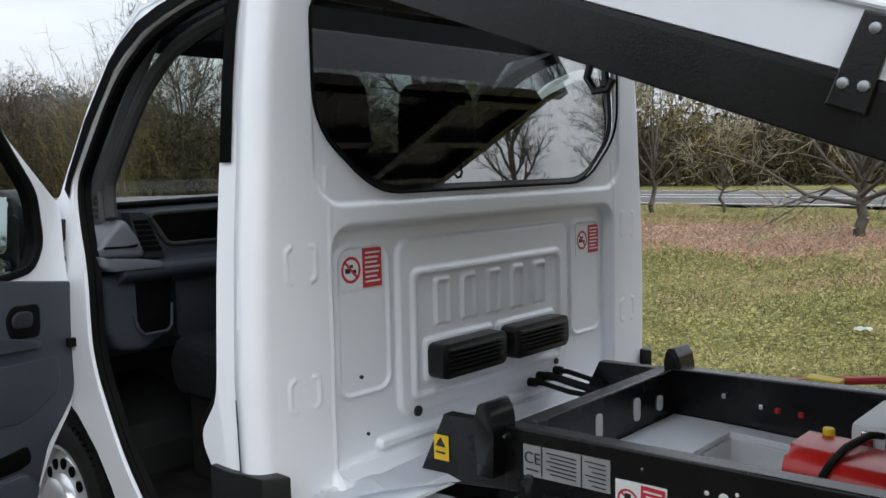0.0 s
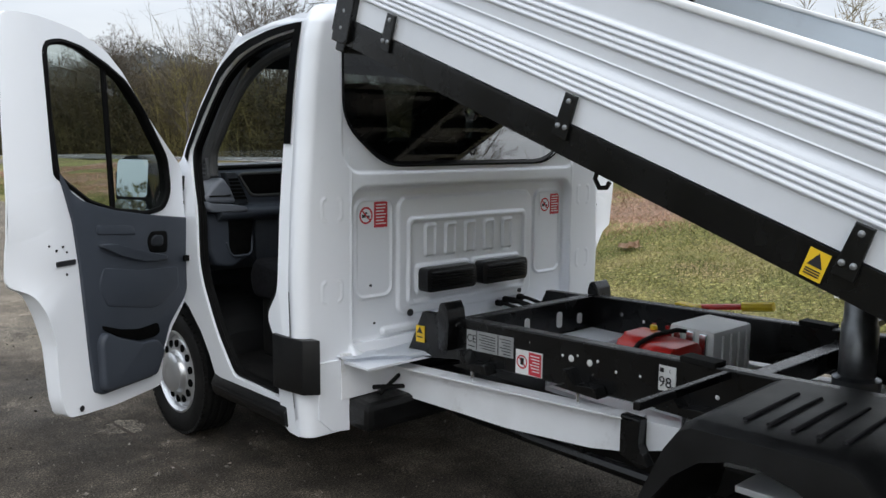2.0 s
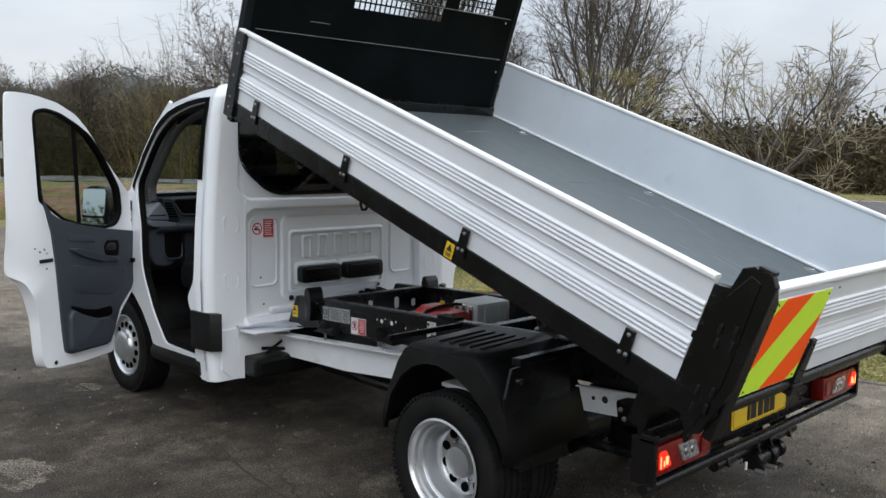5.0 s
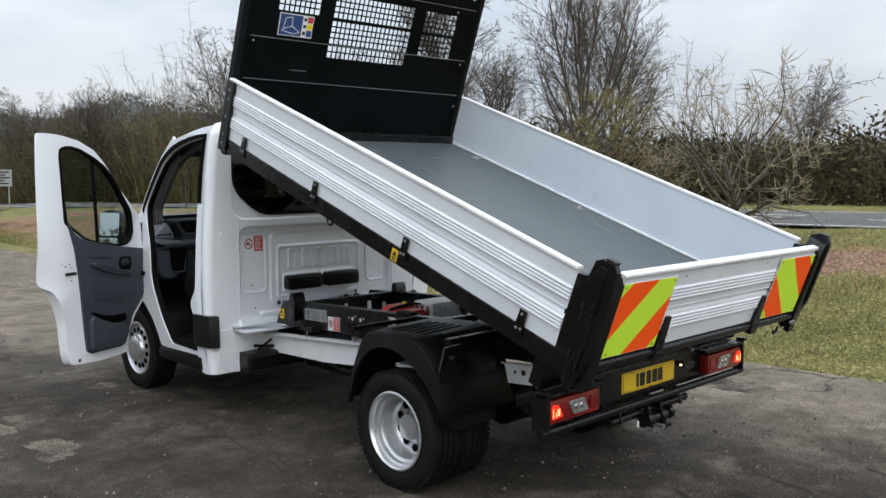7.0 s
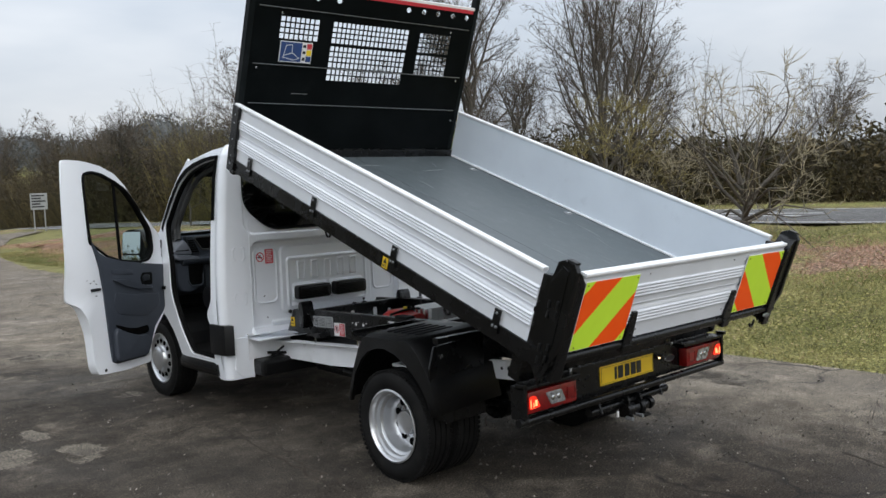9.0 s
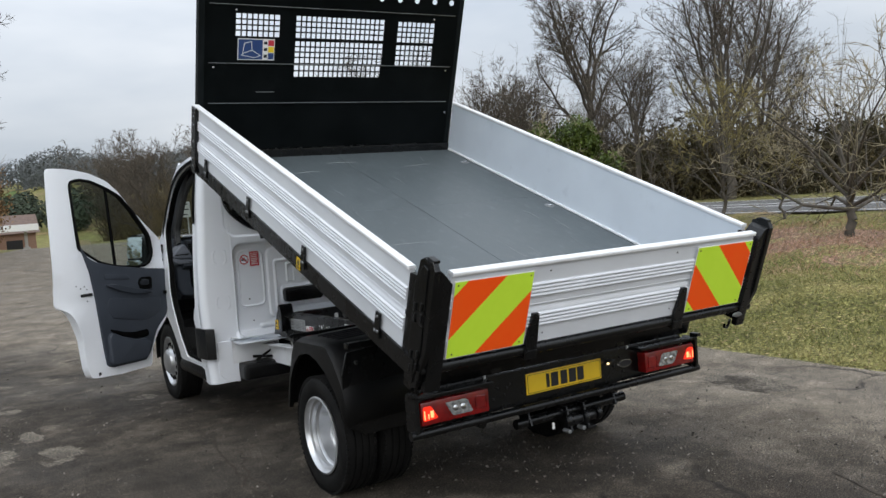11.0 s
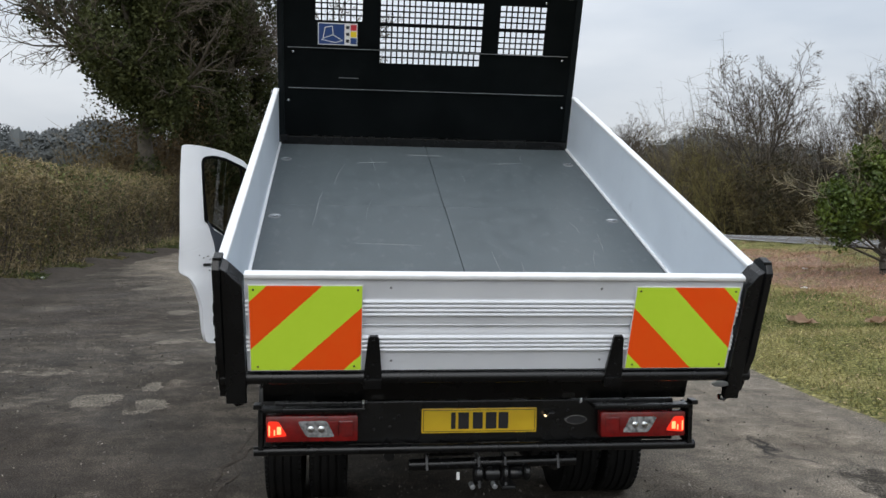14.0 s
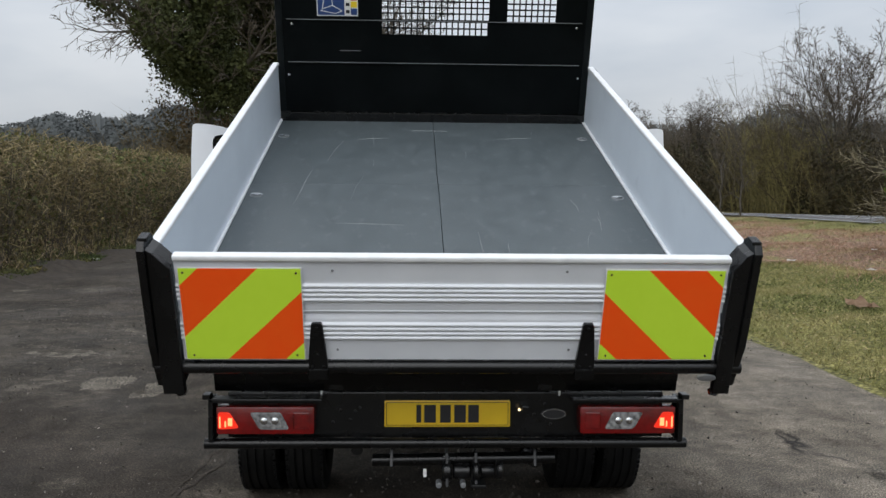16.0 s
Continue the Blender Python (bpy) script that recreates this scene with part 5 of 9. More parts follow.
def back_relief(x, z):
    """How far the pressed back wall stands towards the rear, in metres."""
    h = np.zeros_like(x)
    h -= 0.045 * rect_bump(x, z, -0.735, 0.735, 0.60, 1.335, 0.07, 0.05)              # sunk centre field
    h -= 0.012 * rect_bump(x, z, -0.79, 0.79, 1.40, 2.2, 0.10, 0.035)                  # sunk window surround
    for s in (-1, 1):
        h += 0.012 * rect_bump(s * x, z, 0.485, 0.70, 0.835, 1.285, 0.05, 0.018)        # fields under the stickers
        h -= 0.010 * rect_bump(s * x, z, 0.495, 0.69, 0.845, 1.275, 0.045, 0.016)
        for z0 in (1.205, 0.85):
            h += 0.004 * (rect_bump(s * x, z, 0.795, 0.905, z0, z0 + 0.10, 0.02, 0.010) - rect_bump(s * x, z, 0.805, 0.895, z0 + 0.01, z0 + 0.09, 0.015, 0.010)) * (np.abs(s * x - 0.85) > 0.03)
        h += 0.004 * rect_bump(s * x, z, 0.742, 0.752, 0.6, 1.5, 0.004, 0.008)          # seam
    h += 0.016 * rect_bump(x, z, -0.455, 0.455, 0.73, 1.285, 0.05, 0.02)
    h += 0.012 * rect_bump(x, z, -0.405, 0.405, 0.775, 1.195, 0.03, 0.014)
    h -= 0.012 * rect_bump(x, z, -0.385, 0.385, 0.795, 1.175, 0.025, 0.014)
    for k in range(5):
        c0 = -0.264 + 0.132 * k
        h += 0.013 * rect_bump(x, z, c0 - 0.036, c0 + 0.036, 1.005, 1.16, 0.012, 0.012)
        h -= 0.009 * rect_bump(x, z, c0 - 0.025, c0 + 0.025, 1.0, 1.145, 0.010, 0.012)
    for s in (-1, 1):
        h += 0.012 * rect_bump(x, z, s * 0.183 - 0.172, s * 0.183 + 0.172, 0.825, 0.97, 0.02, 0.014)
    h += 0.022 * rect_bump(x, z, -0.55, 0.55, 0.655, 0.685, 0.012, 0.016)
    h += 0.035 * step(0.66, 0.60, z) * (np.abs(x) < 0.76)
    # the outer columns round off into the sides
    w = np.interp(z, WAIST_Z, WAIST_X)
    q = np.clip((np.abs(x) - (w - 0.06)) / 0.06, 0, 1)
    h -= 0.075 * (1 - np.sqrt(np.maximum(0, 1 - q * q)))
    # and the top into the roof
    q = np.clip((z - 1.99) / 0.11, 0, 1)
    h -= 0.13 * (1 - np.sqrt(np.maximum(0, 1 - q * q)))
    return h


def inside(poly, x, z):
    p = np.array(poly)
    hit = np.zeros(x.shape, bool)
    for (x0, z0), (x1, z1) in zip(p, np.roll(p, -1, 0)):
        c = ((z0 > z) != (z1 > z)) & (x < (x1 - x0) * (z - z0) / (z1 - z0 + 1e-12) + x0)
        hit ^= c
    return hit


def build_back_wall():
    t = np.linspace(-1, 1, 381)
    zs = np.linspace(0.30, 2.10, 341)
    tt, zz = np.meshgrid(t, zs, indexing="ij")
    w = np.interp(zz, WAIST_Z, WAIST_X)
    xx = tt * w
    true = np.interp(zz, WALL_Z, WALL_Z_TRUE)
    drawn = np.interp(true, CAB_Z_TRUE, CAB_Z)  # the side's width at this height
    yy = REAR - back_relief(xx, zz)
    v = np.stack([xx, yy, zz], -1).reshape(-1, 3)
    seen = np.stack([tt * np.interp(drawn, WAIST_Z, WAIST_X), yy + 0.03, true], -1).reshape(-1, 3)
    nz = len(zs)
    i = np.arange(len(t) - 1)[:, None] * nz
    j = np.arange(nz - 1)[None, :]
    f = np.stack([i + j, i + nz + j, i + nz + j + 1, i + j + 1], -1).reshape(-1, 4)
    c = v[f].mean(1)
    hole = inside(WINDOW, c[:, 0], c[:, 2])
    gap = (np.abs(c[:, 0]) < 0.765) & (c[:, 2] < 0.60)
    gap |= c[:, 2] < 0.335
    f = f[~hole & ~gap]
    ob = mesh_np("back_wall", seen, f, M_WHITE, truck, "white pressed-steel cab back wall", smooth=True)
    sol = ob.modifiers.new("gauge", "SOLIDIFY")
    sol.thickness = 0.004
    return ob


build_back_wall()
SHAPE[0] = wall_shape

# rear window with its black border
bm = bmesh.new()
fr = lambda u, v: (u, REAR + 0.014 + 0.085 * (v - 1.42), v)
big = [(x * 1.004, 1.69 + (z - 1.69) * 1.008) for x, z in WINDOW]
small = [(x * 0.972, 1.69 + (z - 1.69) * 0.93) for x, z in WINDOW]
sheet(bm, [big, small], fr, 0.004)
rear_window = part("rear_window", bm, M_FRIT, truck, "tinted cab rear window with a black border")
bm = bmesh.new()
sheet(bm, [[(x * 0.995, 1.69 + (z - 1.69) * 0.985) for x, z in WINDOW]], lambda u, v: (u, REAR + 0.011 + 0.085 * (v - 1.42), v))
part("pane", bm, M_DKGLASS, rear_window).visible_shadow = False

bm = bmesh.new()
pts = [(x * 1.0, REAR + 0.006, z) for x, z in WINDOW]
tube(bm, pts + [pts[0]], 0.0045, 8, caps=False)
part("window_seal", bm, M_SEAL, rear_window, "black rubber seal", smooth=True)

# two louvred vents
for s in (-1, 1):
    bm = bmesh.new()
    x0 = s * 0.183
    prism(bm, round_poly([(x0 - 0.16, 0.84), (x0 + 0.16, 0.84), (x0 + 0.16, 0.955), (x0 - 0.16, 0.955)], 0.022), "y", REAR - 0.048, REAR + 0.02, 0.008)
    vent = part("vent", bm, M_PLASTIC, truck, "black louvred cab vent", smooth=True)
    for k in range(6):
        bm = bmesh.new()
        z = 0.862 + 0.0145 * k
        prism(bm, [(REAR - 0.062, z), (REAR - 0.047, z - 0.002), (REAR - 0.047, z + 0.006)], "x", x0 - 0.135, x0 + 0.135)
        part("slat", bm, M_PLASTIC, vent)


# stickers on the back wall: ring, bar and red text field
def ring(b, cx, cz, y, r0, r1, n=28):
    for k in range(n):
        a0, a1 = 2 * math.pi * k / n, 2 * math.pi * (k + 1) / n
        b.faces.new([b.verts.new((cx + r * math.cos(a), y, cz + r * math.sin(a))) for r, a in ((r0, a0), (r1, a0), (r1, a1), (r0, a1))])


def warning_sticker(x0, z0, k, y):
    """x0, z0: the lower left corner; k: its scale."""
    b = bmesh.new()
    box(b, x0, x0 + 0.165 * k, y, y + 0.002, z0, z0 + 0.115 * k)
    st = part("warning_sticker", b, M_WHITE, truck, "white and red warning sticker")
    b = bmesh.new()
    box(b, x0 + 0.088 * k, x0 + 0.163 * k, y - 0.002, y - 0.0005, z0 + 0.002 * k, z0 + 0.113 * k)
    field = part("text_field", b, M_REDLAB, st, "red field with white lines of text")
    for q in range(7):
        b = bmesh.new()
        z = z0 + (0.100 - 0.0135 * q) * k
        box(b, x0 + 0.097 * k, x0 + (0.155 - 0.006 * (q % 3)) * k, y - 0.0035, y - 0.0022, z - 0.0026 * k, z + 0.0026 * k)
        part("text_bar", b, M_WHITELAB, field)
    b = bmesh.new()
    cx, cz = x0 + 0.043 * k, z0 + 0.057 * k
    ring(b, cx, cz, y - 0.0012, 0.029 * k, 0.037 * k)
    d = 0.024 * k
    b.faces.new([b.verts.new((cx + u, y - 0.0012, cz + w)) for u, w in ((-d, d - 0.005), (-d + 0.005, d), (d, -d + 0.005), (d - 0.005, -d))])
    part("ring", b, M_REDLAB, st)
    b = bmesh.new()
    for u, w, e in ((-0.012, -0.002, 0.010), (0.012, -0.006, 0.008), (0.002, 0.010, 0.006)):
        box(b, cx + (u - e) * k, cx + (u + e) * k, y - 0.0009, y - 0.0004, cz + (w - e * 0.7) * k, cz + (w + e * 0.7) * k)
    part("symbol", b, M_INK, st)


warning_sticker(-0.675, 1.160, 1.0, REAR + 0.0395)
warning_sticker(0.525, 1.155, 0.95, REAR + 0.0395)

# bolt holes in the wall
for x, z, r in ((-0.388, 0.74, 0.017), (-0.62, 0.90, 0.006), (-0.60, 0.72, 0.005), (0.36, 0.76, 0.012)):
    bm = bmesh.new()
    disc(bm, (x, REAR + 0.018, z), "y", r, 0.006)
    part("bolt_hole", bm, M_INK, truck)


SHAPE[0] = cab_shape
# side walls with the door opening
APERTURE = round_poly([(3.10, 1.975), (3.27, 1.955), (3.45, 1.895), (3.61, 1.803), (3.775, 1.65), (3.922, 1.49), (3.90, 1.39), (3.825, 1.22), (3.80, 1.02), (3.765, 0.90), (3.625, 0.69), (3.47, 0.485),
                       (3.17, 0.475), (3.165, 0.72), (3.22, 0.84), (3.13, 0.97), (3.12, 1.5)], [0.012, 0.08, 0.09, 0.09, 0.09, 0.05, 0.05, 0.09, 0.09, 0.08, 0.09, 0.03, 0.02, 0.05, 0.05, 0.05, 0.05], 4)
OUTER = [(3.058, 0.335), (3.058, 2.01), (3.2, 2.03), (3.29, 2.022), (3.49, 1.968), (3.655, 1.845), (3.81, 1.69), (3.96, 1.53), (4.03, 1.44), (4.2, 1.37), (4.45, 1.25), (4.95, 1.12), (5.12, 0.95), (5.15, 0.55), (5.05, 0.42), (4.72, 0.42)] + \
        [(4.76, 0.55), (4.70, 0.70), (4.58, 0.80), (4.42, 0.85), (4.25, 0.855), (4.08, 0.83), (3.93, 0.765), (3.80, 0.66), (3.715, 0.55), (3.67, 0.46), (3.60, 0.453), (3.17, 0.458), (3.15, 0.36), (3.10, 0.338)]


def side_x(z, y, s):
    """The side's distance from the middle, with the flare over the wheel."""
    w = half_width(z)
    w += 0.018 * float(np.exp(-((y - 4.285) ** 2 + (z - 0.6) ** 2) / 0.12))
    w -= 0.22 * float(step(4.6, 5.15, np.array(y)))
    return s * w


for s in (-1, 1):
    bm = bmesh.new()
    sheet(bm, [OUTER, APERTURE], lambda u, v: (side_x(v, u, s), u, v))
    bmesh.ops.subdivide_edges(bm, edges=[e for e in bm.edges if e.calc_length() > 0.16], cuts=1)
    for v in bm.verts:
        v.co.x = side_x(v.co.z, v.co.y, s)
    bmesh.ops.solidify(bm, geom=bm.faces[:], thickness=0.012)
    cab_side = part("cab_side", bm, M_WHITE, truck, "white cab side with an open doorway", smooth=True)
    # inner return and black seal round the opening
    bm = bmesh.new()
    pts = [Vector((side_x(v, u, s) - s * 0.02, u, v)) for u, v in [(3.5 + (a - 3.5) * 0.965, 1.25 + (b - 1.25) * 0.975) for a, b in APERTURE]]
    tube(bm, pts + [pts[0]], 0.012, 6, caps=False)
    part("door_seal", bm, M_SEAL, cab_side, "black rubber door seal", smooth=True)
    bm = bmesh.new()
    lo = [bm.verts.new((side_x(v, u, s) - s * 0.005, u, v)) for u, v in APERTURE]
    cu, cv = 3.5, 1.25
    mid = [bm.verts.new((side_x(v, u, s) - s * 0.035, u + (cu - u) * 0.012, v + (cv - v) * 0.010)) for u, v in APERTURE]
    for k in range(len(lo)):
        bm.faces.new((lo[k], lo[(k + 1) % len(lo)], mid[(k + 1) % len(lo)], mid[k]))
    part("door_jamb", bm, M_WHITE, cab_side, smooth=True)
    # black weather strip along the roof edge and windscreen pillar
    bm = bmesh.new()
    out_run = [(3.10, 2.0), (3.20, 1.997), (3.29, 1.984), (3.40, 1.957), (3.49, 1.925), (3.60, 1.868), (3.66, 1.828), (3.83, 1.665), (3.965, 1.50), (3.985, 1.46)]
    in_run = [(3.10, 1.973), (3.19, 1.966), (3.27, 1.952), (3.36, 1.926), (3.45, 1.893), (3.55, 1.842), (3.61, 1.801), (3.775, 1.648), (3.92, 1.487), (3.94, 1.43)]
    ra = [bm.verts.new((side_x(v, u, s) + s * 0.003, u, v)) for u, v in out_run]
    rb = [bm.verts.new((side_x(v, u, s) + s * 0.004, u, v)) for u, v in in_run]
    for k in range(len(ra) - 1):
        bm.faces.new((ra[k], ra[k + 1], rb[k + 1], rb[k]))
    rb2 = [[bm.verts.new((side_x(z, y, s) + s * 0.0035, y, z)) for y in (3.078, 3.112)] for z in (2.0, 1.85, 1.7, 1.53)]
    for p, q in zip(rb2, rb2[1:]):
        bm.faces.new((p[0], p[1], q[1], q[0]))
    bmesh.ops.solidify(bm, geom=bm.faces[:], thickness=0.006)
    part("weather_strip", bm, M_SEAL, cab_side, "black weather strip over the doorway", smooth=True)
    bm = bmesh.new()
    mid = [bm.verts.new((side_x(v, u, s) - s * 0.034, u + (cu - u) * 0.012, v + (cv - v) * 0.010)) for u, v in APERTURE]
    hi = [bm.verts.new((side_x(v, u, s) - s * 0.045, u + (cu - u) * 0.020, v + (cv - v) * 0.018)) for u, v in APERTURE]
    deep = [bm.verts.new((side_x(v, u, s) - s * 0.056, u + (cu - u) * 0.022, v + (cv - v) * 0.020)) for u, v in APERTURE]
    for p, q in ((mid, hi), (hi, deep)):
        for k in range(len(lo)):
            bm.faces.new((p[k], p[(k + 1) % len(p)], q[(k + 1) % len(p)], q[k]))
    part("door_flange", bm, M_SEAL, cab_side, "black sealed door flange", smooth=True)
    # dark inner reveal behind the jamb along the roof and pillars
    bm = bmesh.new()
    run = [q for q in APERTURE if q[1] > 1.36 and q[0] > 3.2]
    tube(bm, [(side_x(q[1], q[0], s) - s * 0.11, q[0] + (cu - q[0]) * 0.075, q[1] + (cv - q[1]) * 0.05) for q in run], 0.022, 8)
    part("pillar_trim", bm, M_TRIM_MID, cab_side, "dark grey pillar trim", smooth=True)
    # hinge holes, stop and check strap on the front jamb
    for y, z, r in ((3.99, 1.235, 0.014), (3.985, 1.16, 0.013), (3.975, 1.095, 0.024), (4.0, 1.30, 0.011)):
        dots("plug", [(side_x(z, y, s), y, z)], "x", r, s * 0.004, M_SEAL, cab_side, n=16)
    for z in (1.33, 0.97):
        bm = bmesh.new()
        box(bm, min(s * 0.985, s * 1.045), max(s * 0.985, s * 1.045), 3.975, 4.045, z - 0.035, z + 0.035, 0.008)
        part("hinge", bm, M_BLACK if z > 1.2 else M_WHITE, cab_side)
    bm = bmesh.new()
    box(bm, min(s * 0.97, s * 1.05), max(s * 0.97, s * 1.05), 3.90, 3.925, 0.985, 1.01, 0.004)
    part("check_strap", bm, M_SEAL, cab_side)
    # cladding by the sill, wrapping the rear corner
    bm = bmesh.new()
    prof = [(s * 1.034, 3.172), (s * 1.038, 3.09), (s * 1.016, 3.015), (s * 0.955, 2.975), (s * 0.955, 3.03), (s * 0.985, 3.06), (s * 1.0, 3.14), (s * 1.0, 3.175)]
    prism(bm, prof, "z", 0.535, 0.775, 0.006)
    part("cladding", bm, M_PLASTIC, cab_side, "black plastic corner cladding", smooth=True)
    bm = bmesh.new()
    gz = [0.46, 0.6, 0.75, 0.9, 0.96]
    ga = [[bm.verts.new((side_x(z, 3.07, s) + s * 0.0015, y, z)) for y in (3.0665, 3.0690)] for z in gz]
    for p, q in zip(ga, ga[1:]):
        bm.faces.new((p[0], p[1], q[1], q[0]))
    part("panel_gap", bm, M_INK, cab_side)
    # step along the sill
    bm = bmesh.new()
    prism(bm, round_poly([(s * 0.80, 0.468), (s * 0.985, 0.462), (s * 1.012, 0.440), (s * 1.020, 0.395), (s * 0.995, 0.350), (s * 0.86, 0.338)], 0.018, 3), "y", 3.105, 3.69, 0.010)
    step_bar = part("sill_step", bm, M_PLASTIC, cab_side, "black plastic sill step", smooth=True)
    for k in range(3):
        bm = bmesh.new()
        tube(bm, [(s * (0.90 + 0.030 * k), 3.13, 0.468 - 0.001 * k), (s * (0.90 + 0.030 * k), 3.60, 0.468 - 0.001 * k)], 0.006, 6)
        part("tread_rib", bm, M_PLASTIC, step_bar)
    bm = bmesh.new()
    prism(bm, [(s * 1.021, 0.418), (s * 1.024, 0.412), (s * 1.021, 0.404)], "y", 3.12, 3.67)
    part("step_crease", bm, M_PLASTIC, step_bar)

# skirts behind the cab corners reaching down
for s in (-1, 1):
    bm = bmesh.new()
    outline = [(s * 0.77, 0.66), (s * 0.77, 0.335), (s * 0.86, 0.345), (s * 0.93, 0.41), (s * 0.93, 0.66)]
    prism(bm, outline, "y", REAR - 0.012, REAR + 0.012, 0.004)
    part("corner_skirt", bm, M_WHITE, truck)

# roof, windscreen frame, bonnet and nose
bm = bmesh.new()
ys = [3.075, 3.12, 3.18, 3.27, 3.36, 3.48, 3.60]
zt = [2.055, 2.082, 2.10, 2.108, 2.10, 2.07, 2.02]
rows = []
for y, z in zip(ys, zt):
    row = []
    for k in range(17):
        u = math.sin(math.pi * (k / 16 - 0.5))
        e = abs(u) ** 7
        ze = float(np.interp(y, [3.075, 3.29, 3.49, 3.60], [2.005, 2.0, 1.955, 1.875]))
        xe = half_width(ze) + 0.004
        row.append(bm.verts.new((u * xe, y, z - (z - ze) * e - 0.012 * u * u * (1 - e))))
    rows.append(row)
for a, c in zip(rows, rows[1:]):
    for k in range(16):
        bm.faces.new((a[k], a[k + 1], c[k + 1], c[k]))
bmesh.ops.solidify(bm, geom=bm.faces[:], thickness=0.03)
part("roof", bm, M_WHITE, truck, "white cab roof", smooth=True)
bm = bmesh.new()
prism(bm, [(3.08, 1.965), (3.40, 1.945), (3.56, 1.90), (3.58, 1.92), (3.45, 1.985), (3.08, 2.0)], "x", -0.82, 0.82, 0.01)
part("headlining", bm, M_TRIM_DK, truck, "grey cab headlining")
bm = bmesh.new()
prism(bm, [(3.52, 1.955), (3.585, 1.855), (3.64, 1.875), (3.60, 1.965)], "x", -0.87, 0.87, 0.012)
part("header_trim", bm, M_TRIM_DK, truck, smooth=True)
for x in (-0.45, 0.45):
    bm = bmesh.new()
    prism(bm, round_poly([(3.60, 1.92), (3.585, 1.885), (3.42, 1.935), (3.43, 1.96)], 0.01), "x", x - 0.24, x + 0.24, 0.006)
    part("sun_visor", bm, M_TRIM_DK, truck, smooth=True)
bm = bmesh.new()
bm.faces.new([bm.verts.new(p) for p in ((-0.83, 3.57, 1.955), (-0.4, 3.565, 2.01), (0.4, 3.565, 2.01), (0.83, 3.57, 1.955), (0.92, 4.21, 1.43), (-0.92, 4.21, 1.43))])
part("windscreen", bm, M_SCREEN, truck, "clear windscreen").visible_shadow = False
for s in (-1, 1):
    bm = bmesh.new()
    tube(bm, [(s * 0.915, 3.50, 1.99), (s * 0.935, 3.68, 1.845), (s * 0.955, 3.84, 1.69), (s * 0.97, 4.02, 1.47)], [0.012, 0.012, 0.012, 0.018], 8)
    part("windscreen_pillar", bm, M_WHITE, truck, smooth=True)
    bm = bmesh.new()
    tube(bm, [(s * 0.855, 3.50, 1.96), (s * 0.87, 3.74, 1.745), (s * 0.885, 4.02, 1.43)], [0.026, 0.032, 0.046], 8)
    part("inner_pillar_trim", bm, M_TRIM_LT, truck, smooth=True)
    bm = bmesh.new()
    prism(bm, round_poly([(3.925, 1.345), (4.02, 1.335), (4.03, 1.45), (3.95, 1.46)], 0.02), "x", s * 0.90, s * 0.86, 0.006)
    dv = part("pillar_base", bm, M_TRIM_LT, truck, smooth=True)
    for k in range(4):
        bm = bmesh.new()
        box(bm, min(s * 0.897, s * 0.903), max(s * 0.897, s * 0.903), 3.955, 4.005, 1.36 + 0.021 * k, 1.373 + 0.021 * k)
        part("fin", bm, M_INK, dv)
bm = bmesh.new()
prof = [(4.15, 1.42), (4.5, 1.30), (4.9, 1.17), (5.15, 0.98), (5.24, 0.75), (5.26, 0.45), (5.18, 0.30), (5.0, 0.28), (5.0, 0.9), (4.2, 1.2)]
prism(bm, prof, "x", -0.80, 0.80, 0.02)
part("bonnet", bm, M_WHITE, truck, "white bonnet and nose", smooth=True)
bm = bmesh.new()
box(bm, -0.55, 0.55, 5.235, 5.275, 0.55, 0.85, 0.02)
part("grille", bm, M_PLASTIC, truck)

# cab floor, dash and seats
bm = bmesh.new()
box(bm, -0.93, 0.93, 3.10, 4.55, 0.44, 0.50, 0.01)
part("cab_floor", bm, M_MAT, truck, "black rubber cab floor mat")
bm = bmesh.new()
box(bm, -0.9, 0.9, 4.40, 4.46, 0.48, 1.30)
part("bulkhead", bm, M_TRIM_DK, truck)
SHAPE[0] = None
bm = bmesh.new()
prof = [(4.50, 0.88), (4.16, 0.90), (4.075, 0.96), (4.055, 1.16), (3.985, 1.19), (3.965, 1.215), (3.975, 1.238), (4.055, 1.252), (4.075, 1.415), (4.11, 1.437), (4.25, 1.447), (4.50, 1.44)]
prism(bm, round_poly(prof, 0.014, 3), "x", -0.885, 0.88, 0.012)
dash = part("dashboard", bm, M_DASH, truck, "blue-grey moulded dashboard", smooth=True)
# the shelf under the dash top: a black face for its inner shade, with its moulded rim
SHELF = round_poly([(-0.735, 1.402), (-0.712, 1.412), (0.20, 1.424), (0.20, 1.303), (-0.640, 1.297), (-0.668, 1.302)], 0.018, 4)
bm = bmesh.new()
prism(bm, SHELF, "y", 4.052, 4.09, 0.003)
part("shelf_recess", bm, M_HOLE_SHADE, dash, "shelf opening with its inner shade drawn as a black face", smooth=True)
bm = bmesh.new()
rim = [(x, 4.054, z) for x, z in SHELF]
tube(bm, rim + [rim[0]], 0.0085, 8, caps=False)
part("shelf_rim", bm, M_TRIM_MID, dash, smooth=True)
bm = bmesh.new()
tube(bm, [(-0.87, 4.10, 1.442), (-0.4, 4.12, 1.449), (0.4, 4.12, 1.449), (0.87, 4.10, 1.442)], 0.012, 8)
part("screen_duct", bm, M_SEAL, dash, smooth=True)
